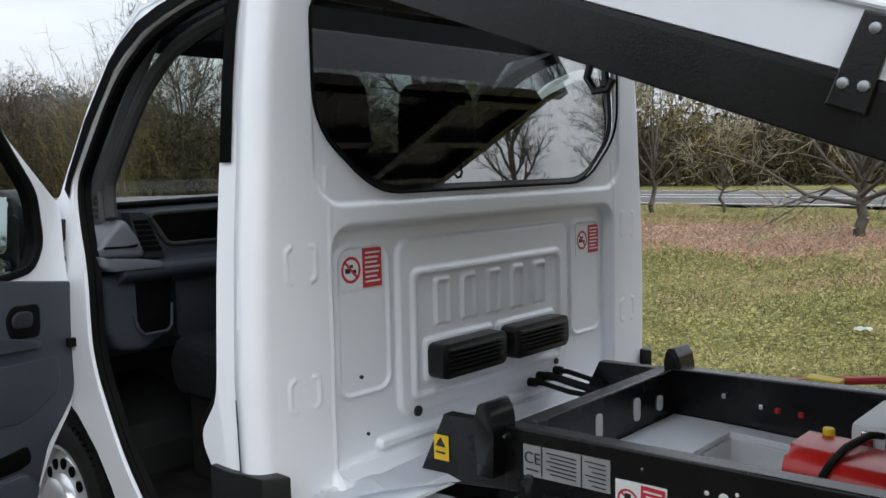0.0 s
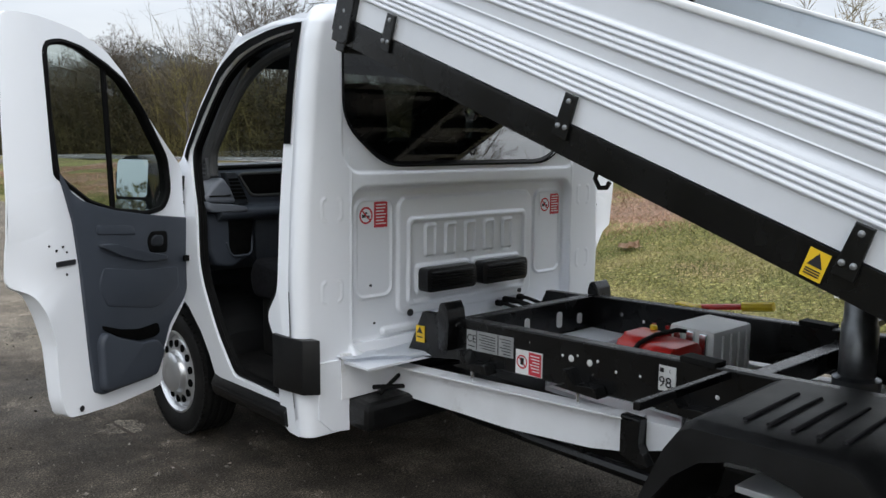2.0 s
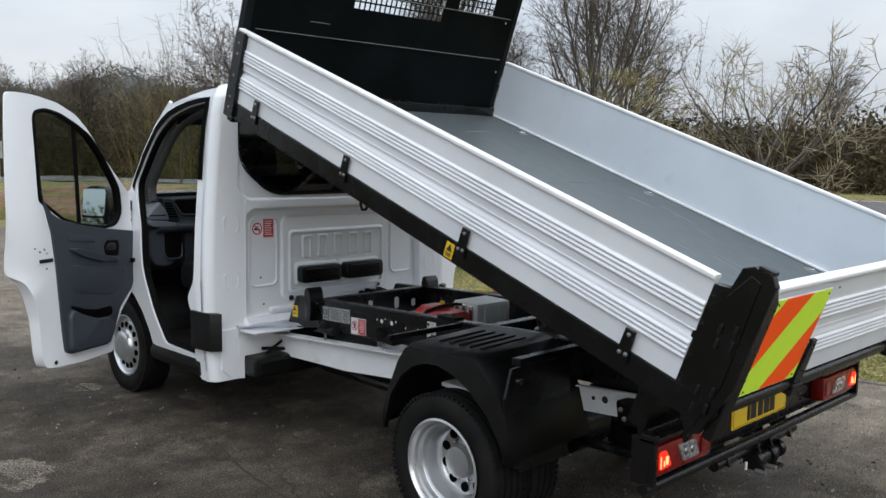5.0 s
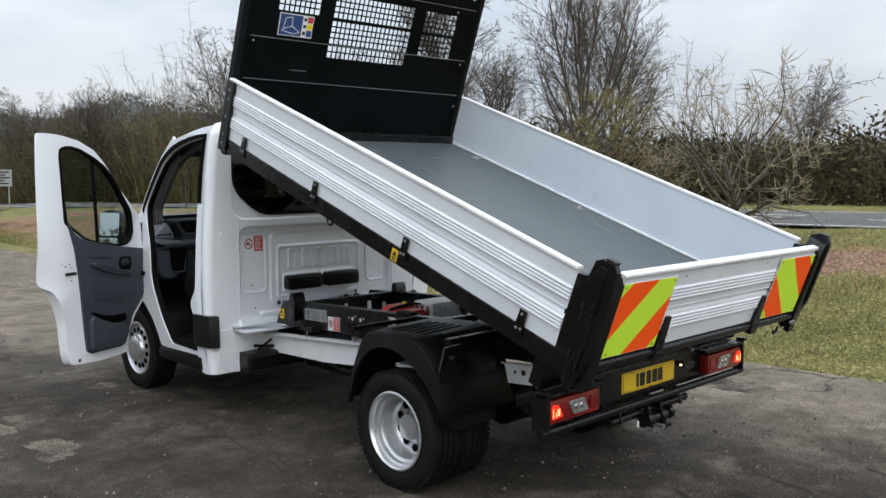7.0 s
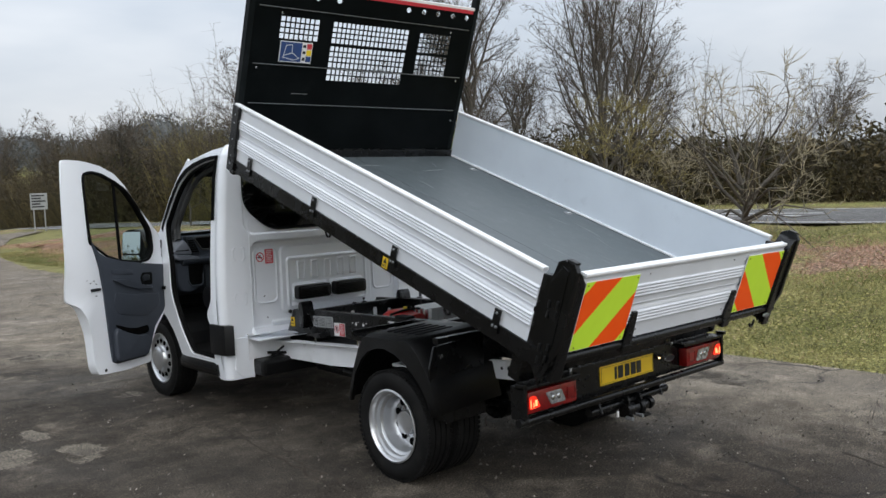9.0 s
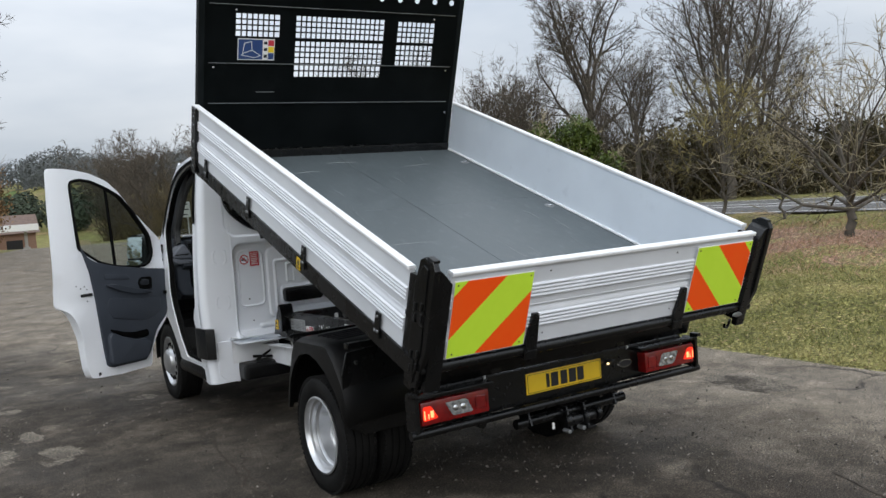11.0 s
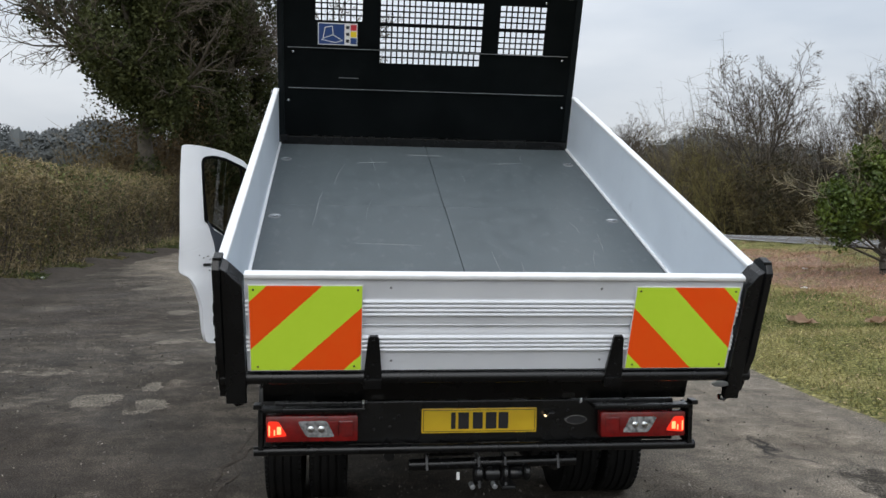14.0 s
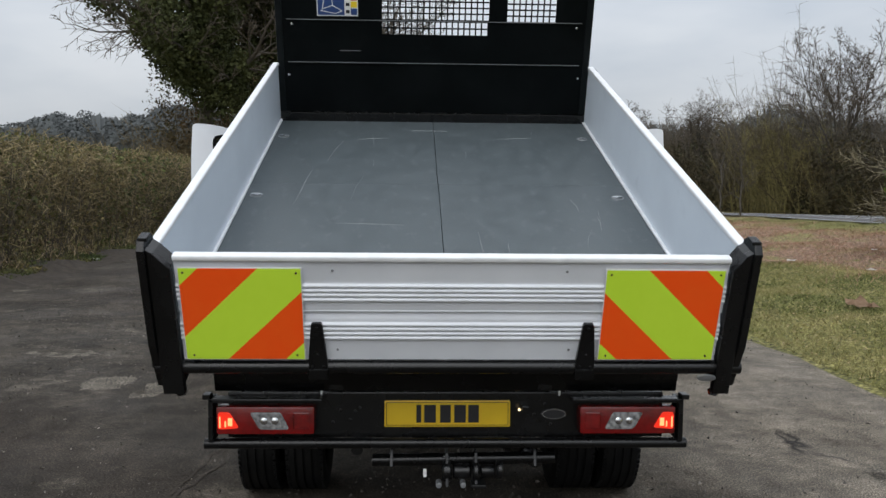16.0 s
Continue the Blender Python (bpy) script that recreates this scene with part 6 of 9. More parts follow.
for s, name in ((1, "air_vent"), (-1, "air_vent")):
    bm = bmesh.new()
    prism(bm, round_poly([(s * -0.832, 1.424), (s * -0.768, 1.420), (s * -0.696, 1.258), (s * -0.796, 1.256)], 0.014, 3), "y", 4.015, 4.08, 0.008)
    vn = part(name, bm, M_TRIM_DK, dash, "dark slanted air vent", smooth=True)
    for k in range(6):
        bm = bmesh.new()
        f = 0.12 + 0.135 * k
        xl, xr, z = s * (-0.822 + 0.034 * f), s * (-0.776 + 0.068 * f), 1.410 - 0.142 * f
        prism(bm, [(xl, z), (xr, z - 0.001), (xr + s * 0.006, z - 0.013), (xl + s * 0.004, z - 0.013)], "y", 4.008, 4.018)
        part("fin", bm, M_HOLE_SHADE, vn)
# the moulded lobe at the dash end with its cup slot, and the lip under it
bm = bmesh.new()
puff(bm, round_poly([(-0.972, 1.300), (-0.955, 1.272), (-0.800, 1.262), (-0.786, 1.275), (-0.812, 1.340), (-0.852, 1.396), (-0.882, 1.396), (-0.935, 1.345)], 0.022, 5), "y", 4.14, 3.985, 0.030, 6)
cup = part("cup_holder", bm, M_TRIM_CUP, dash, "grey moulded cup holder", smooth=True)
bm = bmesh.new()
prism(bm, round_poly([(-0.945, 1.304), (-0.83, 1.302), (-0.818, 1.314), (-0.86, 1.309), (-0.94, 1.312)], 0.004, 2), "y", 3.979, 3.99, 0.002)
part("cup_slot", bm, M_SEAL, cup)
bm = bmesh.new()
puff(bm, round_poly([(-0.968, 1.285), (-0.962, 1.245), (-0.930, 1.226), (-0.730, 1.222), (-0.735, 1.246), (-0.790, 1.258), (-0.955, 1.275)], 0.012, 4), "y", 4.12, 3.960, 0.022, 5)
part("cup_lip", bm, M_TRIM_CUP, cup, smooth=True)
# lower panel; a black face stands in for the shade in its pocket
bm = bmesh.new()
puff(bm, round_poly([(-0.945, 1.215), (-0.935, 1.02), (-0.895, 0.945), (-0.80, 0.925), (-0.690, 0.985), (-0.668, 1.20)], 0.03, 4), "y", 4.16, 4.020, 0.030, 5)
low = part("lower_panel", bm, M_DASH, dash, smooth=True)
POCKET = round_poly([(-0.822, 1.212), (-0.680, 1.195), (-0.700, 1.012), (-0.715, 0.998), (-0.800, 0.996), (-0.818, 1.015)], 0.012, 3)
bm = bmesh.new()
prism(bm, POCKET, "y", 4.012, 4.05, 0.003)
part("pocket", bm, M_HOLE_SHADE, low, "pocket mouth with its inner shade drawn as a black face", smooth=True)
bm = bmesh.new()
tube(bm, [(-0.835, 4.014, 1.065), (-0.822, 4.010, 1.015), (-0.800, 4.008, 0.991), (-0.715, 4.008, 0.992), (-0.694, 4.010, 1.012), (-0.688, 4.014, 1.09)], 0.0065, 8)
part("pocket_rim", bm, M_TRIM, low, smooth=True)
bm = bmesh.new()
prism(bm, round_poly([(-0.655, 0.95), (-0.20, 0.95), (-0.18, 1.165), (-0.655, 1.175)], 0.03), "y", 4.038, 4.10, 0.012)
part("glove_box", bm, M_TRIM_DK, dash, smooth=True)
SHAPE[0] = cab_shape
bm = bmesh.new()
lathe(bm, [(0.205, -0.016), (0.19, 0.0), (0.175, -0.016), (0.19, -0.03)], (0, 0, 0), "y", 32, closed=True)
for k in range(3):
    a = math.radians(90 + 120 * k)
    tube(bm, [(0, 0, 0), (0.18 * math.cos(a), -0.015, 0.18 * math.sin(a))], 0.02, 6)
lathe(bm, [(0.001, -0.03), (0.06, -0.025), (0.06, 0.02), (0.001, 0.02)], (0, 0, 0), "y", 16)
wheel_s = part("steering_wheel", bm, M_TRIM_DK, truck, "black steering wheel", smooth=True, plain=True)
wheel_s.matrix_basis = pose(0.45, 4.00, 1.25, 28, 0, 0)
bm = bmesh.new()
tube(bm, [(0.45, 3.88, 1.21), (0.45, 4.08, 1.10)], 0.035, 8)
part("steering_column", bm, M_TRIM_DK, truck)


def seat(x0, x1, rests, name):
    b = bmesh.new()
    puff(b, round_poly([(3.30, 0.80), (3.78, 0.80), (3.83, 0.90), (3.77, 0.99), (3.32, 0.95)], 0.04), "x", x1, x0, 0.05)
    st = part(name, b, M_SEAT, truck, "dark cloth cab seat", smooth=True)
    b = bmesh.new()
    prism(b, round_poly([(3.30, 0.90), (3.45, 0.94), (3.34, 1.56), (3.22, 1.55)], 0.05, 2), "x", x0 + 0.01, x1 - 0.01, 0.008)
    part("backrest", b, M_SEAT, st, smooth=True)
    b = bmesh.new()
    box(b, x0 + 0.03, x1 - 0.03, 3.30, 3.72, 0.50, 0.82, 0.02)
    part("seat_base", b, M_MAT, st)
    for rx in rests:
        b = bmesh.new()
        puff(b, round_poly([(rx - 0.12, 1.54), (rx + 0.12, 1.54), (rx + 0.105, 1.74), (rx + 0.07, 1.785), (rx - 0.07, 1.785), (rx - 0.105, 1.74)], 0.04), "y", 3.34, 3.20, 0.04)
        part("headrest", b, M_SEAT, st, smooth=True)
        b = bmesh.new()
        for q in (-0.05, 0.05):
            tube(b, [(rx + q, 3.275, 1.45), (rx + q, 3.275, 1.57)], 0.007, 6)
        part("headrest_stem", b, M_CHROME, st)


seat(-0.74, 0.16, (-0.45, 0.075), "passenger_bench")
seat(0.24, 0.80, (0.52,), "driver_seat")


DOOR_U = [-1.05, -1.035, -0.942, -0.912, -0.90, -0.765, -0.575, -0.25, -0.012, 0.1]
DOOR_U_TRUE = [-1.128, -1.112, -0.958, -0.930, -0.906, -0.772, -0.611, -0.335, -0.072, 0.035]
DOOR_Z = [0.395, 0.485, 0.985, 1.1, 1.425, 1.86, 2.022]
DOOR_Z_TRUE = [0.400, 0.480, 1.006, 1.150, 1.459, 1.914, 2.088]


def door_shape(x, y, z):
    return (x, float(np.interp(y, DOOR_U, DOOR_U_TRUE)), float(np.interp(z, DOOR_Z, DOOR_Z_TRUE)) if z > 0.395 else z + 0.005)


SHAPE[0] = door_shape


# doors: built flat with u back from the hinge and z up, then swung open
DOOR = [(0.044, 1.38), (0.056, 1.428), (0.166, 1.545), (0.30, 1.687), (0.448, 1.832), (0.567, 1.914), (0.749, 1.975), (0.93, 2.008), (1.035, 2.022), (1.047, 1.8), (1.054, 1.55), (1.056, 1.33), (1.053, 1.12), (1.05, 0.985), (0.995, 0.945),
        (0.965, 0.85), (0.935, 0.70), (0.918, 0.52), (0.90, 0.395), (0.60, 0.378), (0.235, 0.385), (0.212, 0.546), (0.15, 0.655), (0.05, 0.765), (0.01, 0.92), (0.0, 1.14), (0.034, 1.16), (0.042, 1.26)]
PANE = round_poly([(0.942, 1.925), (0.86, 1.938), (0.74, 1.918), (0.57, 1.86), (0.43, 1.795), (0.275, 1.655), (0.145, 1.46), (0.13, 1.29), (0.175, 1.205), (0.30, 1.19), (0.55, 1.222), (0.74, 1.275), (0.915, 1.40), (0.93, 1.65)],
                  [0.04, 0.03, 0.03, 0.03, 0.03, 0.03, 0.04, 0.04, 0.04, 0.03, 0.03, 0.03, 0.03, 0.03], 3)
TRIM = round_poly([(0.912, 1.425), (0.855, 1.335), (0.78, 1.287), (0.69, 1.262), (0.55, 1.23), (0.30, 1.192), (0.012, 1.148), (0.006, 0.92), (0.055, 0.79), (0.17, 0.675), (0.24, 0.51), (0.30, 0.452), (0.70, 0.455), (0.765, 0.485), (0.79, 0.73), (0.815, 1.0),
                   (0.845, 1.2), (0.885, 1.34)], 0.02, 3)


def door_out(z):
    """How far out the outer panel lies: thinner round the window."""
    return 0.078 - 0.033 * float(step(1.0, 1.25, np.array(z)))


def door_off(u, z):
    """How far the inner sheet lies out from the door's inner plane: the shut face curls outwards at the rear edge."""
    k = float(step(0.50, 0.95, np.array(z)))
    return -0.015 + (door_out(z) + 0.007) * k * float(step(0.955, 1.055, np.array(u))) + 0.02 * (1 - k) * float(step(0.80, 0.93, np.array(u)))


def build_door(s):
    """s -1: the near side. Local axes: x outwards when shut, y forward, z up; hinge at the origin."""
    m = pose(s * 0.964, 4.209, 0, 0, 0, s * 63.0) @ pose(-s * 0.055, 0, 0)
    f = lambda off: (lambda u, v: (s * off, -u, v))
    rim = round_poly(DOOR, 0.03, 3)
    b = bmesh.new()
    sheet(b, [rim, PANE], f(0.0))
    for _ in range(2):
        bmesh.ops.subdivide_edges(b, edges=[e for e in b.edges if e.calc_length() > 0.09], cuts=1, use_grid_fill=True)
    bmesh.ops.triangulate(b, faces=b.faces[:])
    for v in b.verts:
        v.co.x = s * door_off(-v.co.y, v.co.z)
    # edge wall and outer panel
    lo = [b.verts.new((s * door_off(u, z), -u, z)) for u, z in rim]
    hi = [b.verts.new((s * door_out(z), -u, z)) for u, z in rim]
    for k in range(len(rim)):
        b.faces.new((lo[k], lo[(k + 1) % len(rim)], hi[(k + 1) % len(rim)], hi[k]))
    sheet(b, [rim, PANE], lambda u, v: (s * door_out(v), -u, v))
    bmesh.ops.remove_doubles(b, verts=b.verts[:], dist=0.0005)
    d = part("cab_door", b, M_WHITE, truck, "white cab door swung wide open", smooth=True, angle=40)
    d.matrix_basis = m
    b = bmesh.new()
    plo = [b.verts.new((s * door_off(u, z), -u, z)) for u, z in PANE]
    phi = [b.verts.new((s * door_out(z), -u, z)) for u, z in PANE]
    for k in range(len(PANE)):
        b.faces.new((plo[k], plo[(k + 1) % len(PANE)], phi[(k + 1) % len(PANE)], phi[k]))
    part("window_reveal", b, M_SEAL, d, "black window reveal", smooth=True)
    b = bmesh.new()
    cu, cz = 0.55, 1.55
    pts = [(-s * 0.012, -(cu + (u - cu) * 0.985), cz + (z - cz) * 0.98) for u, z in PANE]
    tube(b, pts + [pts[0]], 0.013, 6, caps=False)
    part("window_seal", b, M_SEAL, d, "black rubber window seal", smooth=True)
    b = bmesh.new()
    sheet(b, [PANE], f(0.004))
    part("pane", b, M_GLASS, d).visible_shadow = False
    b = bmesh.new()
    prism(b, [(0.584, 1.862), (0.566, 1.855), (0.535, 1.225), (0.553, 1.225)], "x", -0.008, 0.012)
    for v in b.verts:
        v.co.y *= -1
        v.co.x *= s
    part("window_divider", b, M_SEAL, d)
    b = bmesh.new()
    puff(b, [(-u, z) for u, z in TRIM], "x", s * 0.0, -s * 0.028, 0.012)
    tr = part("door_trim", b, M_TRIM, d, "blue-grey moulded door trim", smooth=True)

    def pad(name, poly, off, mat_, th=0.02, par=tr):
        q = bmesh.new()
        puff(q, [(-u, z) for u, z in round_poly(poly, 0.025, 4)], "x", s * (-0.015), s * off, min(0.02, abs(off + 0.015) * 0.9))
        return part(name, q, mat_, par, smooth=True)

    pad("handle_recess", [(0.165, 1.10), (0.17, 1.01), (0.31, 1.02), (0.335, 1.075), (0.29, 1.11)], -0.0325, M_SEAL, 0.006)
    pad("pull_handle", [(0.195, 1.085), (0.20, 1.04), (0.30, 1.045), (0.31, 1.075), (0.27, 1.095)], -0.038, M_TRIM_DK, 0.006)
    pad("arm_rest", [(0.18, 0.985), (0.36, 0.995), (0.55, 1.032), (0.70, 1.078), (0.70, 1.088), (0.60, 1.083), (0.42, 1.046), (0.18, 1.003)], -0.046, M_TRIM, 0.035)
    pad("upper_panel", [(0.40, 1.098), (0.72, 1.130), (0.715, 1.175), (0.43, 1.148)], -0.031, M_TRIM, 0.010)
    pad("lower_panel", [(0.10, 0.84), (0.22, 0.785), (0.30, 0.775), (0.66, 0.835), (0.72, 0.93), (0.68, 1.005), (0.40, 0.965), (0.10, 0.945)], -0.0315, M_TRIM, 0.010)
    pad("door_pocket", [(0.235, 0.575), (0.30, 0.635), (0.42, 0.640), (0.58, 0.685), (0.70, 0.735), (0.742, 0.70), (0.735, 0.50), (0.70, 0.475), (0.31, 0.470)], -0.062, M_TRIM, 0.045)
    # solid black pad, drawn for the shade in the gap over the pocket
    pad("pocket_gap", [(0.235, 0.650), (0.25, 0.705), (0.42, 0.700), (0.56, 0.722), (0.705, 0.762), (0.70, 0.742), (0.58, 0.690), (0.42, 0.645), (0.30, 0.640)], -0.0355, M_HOLE_SHADE, 0.006)
    b = bmesh.new()
    box(b, -0.022, 0.012, -0.93, -0.835, 1.03, 1.048, 0.004)
    for v in b.verts:
        v.co.x = v.co.x * s
    part("lock_plate", b, M_INK, d)
    for y, z, r in ((-0.925, 1.085, 0.006), (-0.90, 1.095, 0.006), (-0.88, 1.075, 0.005), (-0.885, 1.0, 0.006), (-0.835, 0.425, 0.014), (-0.955, 1.105, 0.005)):
        dots("screw", [(-s * 0.0155, y, z)], "x", r, -s * 0.003, M_INK, d, n=12)
    b = bmesh.new()
    box(b, min(0, s * 0.03) - 0.01, max(0, s * 0.03) + 0.01, 0.015, 0.075, 1.10, 1.175, 0.01)
    part("wiring_boot", b, M_SEAL, d)
    # mirror on the outer side, its glass to the rear
    b = bmesh.new()
    prism(b, round_poly([(0.095, 1.16), (0.30, 1.165), (0.335, 1.25), (0.325, 1.42), (0.27, 1.468), (0.15, 1.475), (0.085, 1.42)], 0.045), "y", -0.115, 0.02, 0.03, 3)
    for v in b.verts:
        v.co.x *= s
    mir = part("door_mirror", b, M_PLASTIC, d, "large black two-part door mirror", smooth=True)
    for z0, z1 in ((1.185, 1.245), (1.26, 1.452)):
        b = bmesh.new()
        prism(b, round_poly([(0.115, z0), (0.305, z0), (0.31, z1), (0.12, z1)], 0.025), "y", -0.135, -0.113)
        for v in b.verts:
            v.co.x *= s
            v.co.y += (v.co.z - 1.32) * 0.13
        part("mirror_glass", b, M_MIRROR, mir)
    b = bmesh.new()
    tube(b, [(s * 0.06, -0.10, 1.20), (s * 0.15, -0.05, 1.19)], 0.03, 8)
    part("mirror_arm", b, M_PLASTIC, d)
    # rubbing strip low on the outer skin
    b = bmesh.new()
    box(b, min(s * 0.078, s * 0.11), max(s * 0.078, s * 0.11), -0.90, -0.22, 0.50, 0.72, 0.012)
    part("rubbing_strip", b, M_PLASTIC, d, "black side moulding")
    return d


build_door(-1)
build_door(1)
SHAPE[0] = None


# wheels
def tyre(b, r, half, centre, n=64, tread=True):
    prof = [(0.215, -half * 0.80), (0.24, -half * 0.97), (0.275, -half * 1.03), (0.305, -half), (0.325, -half * 0.90), (r - 0.004, -half * 0.80)]
    prof += [(r, -half * 0.74)]
    for g0 in (-0.42, 0.0, 0.42):
        prof += [(r, half * (g0 - 0.07)), (r - 0.010, half * (g0 - 0.055)), (r - 0.010, half * (g0 + 0.055)), (r, half * (g0 + 0.07))]
    prof += [(r, half * 0.74), (r - 0.004, half * 0.80), (0.325, half * 0.90), (0.305, half), (0.275, half * 1.03), (0.24, half * 0.97), (0.215, half * 0.80)]
    lathe(b, prof, centre, "x", n, closed=True)


def tread_blocks(b, r, half, cx, cy, cz, n=72):
    """Sipes across the shoulders: small raised blocks round the tyre."""
    for k in range(n):
        a = 2 * math.pi * k / n
        for s0 in (-0.86, 0.86):
            ca, sa = math.cos(a), math.sin(a)
            t = 0.010
            vs = []
            for du in (-t, t):
                for rr_ in (r - 0.014, r + 0.001):
                    for dx in (-0.07, 0.07):
                        vs.append(b.verts.new((cx + half * (s0 + dx), cy + rr_ * ca - du * sa, cz + rr_ * sa + du * ca)))
            for q in ((0, 1, 3, 2), (4, 6, 7, 5), (0, 4, 5, 1), (2, 3, 7, 6), (0, 2, 6, 4), (1, 5, 7, 3)):
                b.faces.new([vs[i] for i in q])


def wheel_front(s):
    c0 = (s * 0.875, 4.37, 0.335)
    b = bmesh.new()
    tyre(b, 0.342, 0.105, c0)
    tread_blocks(b, 0.342, 0.105, *c0)
    w = part("front_wheel", b, M_RUBBER, truck, "front wheel with a silver steel rim", smooth=True)
    b = bmesh.new()
    o = s
    lathe(b, [(0.222, o * 0.085), (0.226, o * 0.095), (0.215, o * 0.098), (0.205, o * 0.085), (0.200, o * 0.06), (0.19, o * 0.062), (0.175, o * 0.078), (0.120, o * 0.088), (0.112, o * 0.098), (0.108, o * 0.120), (0.085, o * 0.135), (0.03, o * 0.140), (0.0005, o * 0.140)], c0, "x", 48)
    part("rim", b, M_STEEL, w, smooth=True)
    # the rim isn't pierced: black discs give the shade of its holes
    for k in range(14):
        a = 2 * math.pi * (k + 0.5) / 14
        b = bmesh.new()
        disc(b, (c0[0] + s * 0.083 - 0.004, c0[1] + 0.153 * math.cos(a), c0[2] + 0.153 * math.sin(a)), "x", 0.021, 0.009, 16)
        part("vent_hole", b, M_HOLE_SHADE, w)


def wheel_rear(s):
    for x, nm in ((0.905, "outer"), (0.675, "inner")):
        c0 = (s * x, 1.0, 0.335)
        b = bmesh.new()
        tyre(b, 0.342, 0.098, c0)
        tread_blocks(b, 0.342, 0.098, *c0)
        w = part("rear_wheel", b, M_RUBBER, truck, "twin rear wheel with a dished silver rim", smooth=True)
        if nm == "inner":
            continue
        o = s
        b = bmesh.new()
        lathe(b, [(0.218, o * 0.085), (0.226, o * 0.097), (0.216, o * 0.101), (0.208, o * 0.090), (0.204, o * 0.072), (0.190, o * 0.064), (0.186, o * 0.046), (0.190, o * 0.038), (0.184, o * 0.030), (0.172, o * 0.026), (0.168, o * -0.025), (0.162, o * -0.048), (0.150, o * -0.060), (0.112, o * -0.066), (0.100, o * -0.058), (0.078, o * -0.050), (0.072, o * -0.005), (0.055, o * 0.0), (0.0005, o * 0.0)], c0, "x", 56)
        part("rim", b, M_STEEL, w, smooth=True)
        # black discs on the dish stand for the shaded holes
        for k in range(10):
            a = 2 * math.pi * (k + 0.5) / 10
            b = bmesh.new()
            disc(b, (c0[0] - s * 0.059 - 0.003, c0[1] + 0.131 * math.cos(a), c0[2] + 0.131 * math.sin(a)), "x", 0.0225, 0.007, 18)
            part("vent_hole", b, M_HOLE_SHADE, w)
        for k in range(6):
            a = 2 * math.pi * k / 6
            b = bmesh.new()
            lathe(b, [(0.011, s * -0.06), (0.011, s * -0.036), (0.0005, s * -0.034)], (c0[0], c0[1] + 0.090 * math.cos(a), c0[2] + 0.090 * math.sin(a)), "x", 6)
            part("wheel_nut", b, M_CHROME, w)


for s in (-1, 1):
    wheel_front(s)
    wheel_rear(s)
    # dark liner over the front wheel
    bm = bmesh.new()
    pts = [(4.37 + 0.42 * math.cos(a), 0.36 + 0.42 * math.sin(a)) for a in np.linspace(-0.1, math.pi + 0.1, 16)]
    for a, c in zip(pts, pts[1:]):
        bm.faces.new([bm.verts.new((x, q[0], q[1])) for x, q in ((s * 0.99, a), (s * 0.99, c), (s * 0.60, c), (s * 0.60, a))])
    part("wheel_liner", bm, M_PLASTIC, truck)
bm = bmesh.new()
tube(bm, [(-0.85, 1.0, 0.335), (-0.15, 1.0, 0.335), (-0.12, 1.0, 0.335), (0.12, 1.0, 0.335), (0.15, 1.0, 0.335), (0.85, 1.0, 0.335)], [0.05, 0.06, 0.14, 0.14, 0.06, 0.05], 14)
part("rear_axle", bm, M_BLACK, truck, smooth=True)


# ---------------------------------------------------------------- chassis and tipper frame
def rail_top(y):
    """Top of the tipper subframe, which rises towards the tail."""
    return 0.822 + (2.62 - y) * 0.042


def sloped_bar(b, x0, x1, y0, y1, top0, top1, h, bev=0.006):
    vs = box(b, x0, x1, y0, y1, 0, 1)
    for v in vs:
        t = (v.co.y - y0) / (y1 - y0)
        top = top0 + (top1 - top0) * t
        v.co.z = top - h * (1 - v.co.z)
    if bev:
        fs = {f for v in vs for f in v.link_faces}
        bmesh.ops.bevel(b, geom=list({e for f in fs for e in f.edges}), offset=bev, segments=2, affect="EDGES", profile=0.6)


def frame_shape(x, y, z):
    return (x * 1.073, 2.59 + (y - 2.59) * 1.03, z + float(np.interp(y, [1.0, 1.6, 2.2, 3.0], [0.0, 0.006, 0.026, 0.026])))


SHAPE[0] = frame_shape
LX, RX = -0.452, 0.402  # outer faces of the two long rails

# white chassis rails below
for x0, x1, lab in ((LX - 0.03, LX + 0.03, "near"), (RX - 0.03, RX + 0.03, "far")):
    bm = bmesh.new()
    prism(bm, [(3.25, 0.530), (1.60, 0.650), (1.0, 0.71), (1.0, 0.60), (1.64, 0.56), (1.77, 0.505), (1.93, 0.47), (2.34, 0.425), (3.25, 0.40)], "x", x0, x1, 0.006)
    part("chassis_rail", bm, M_WHITE_DULL, truck, "white-painted steel chassis rail")
    bm = bmesh.new()
    xo = x0 - 0.045 if x0 < 0 else x1 + 0.045
    prism(bm, [(3.1, 0.547), (1.72, 0.649), (1.72, 0.643), (3.1, 0.541)], "x", min(xo, (x0 + x1) / 2), max(xo, (x0 + x1) / 2))
    part("rail_flange", bm, M_WHITE_DULL, truck)
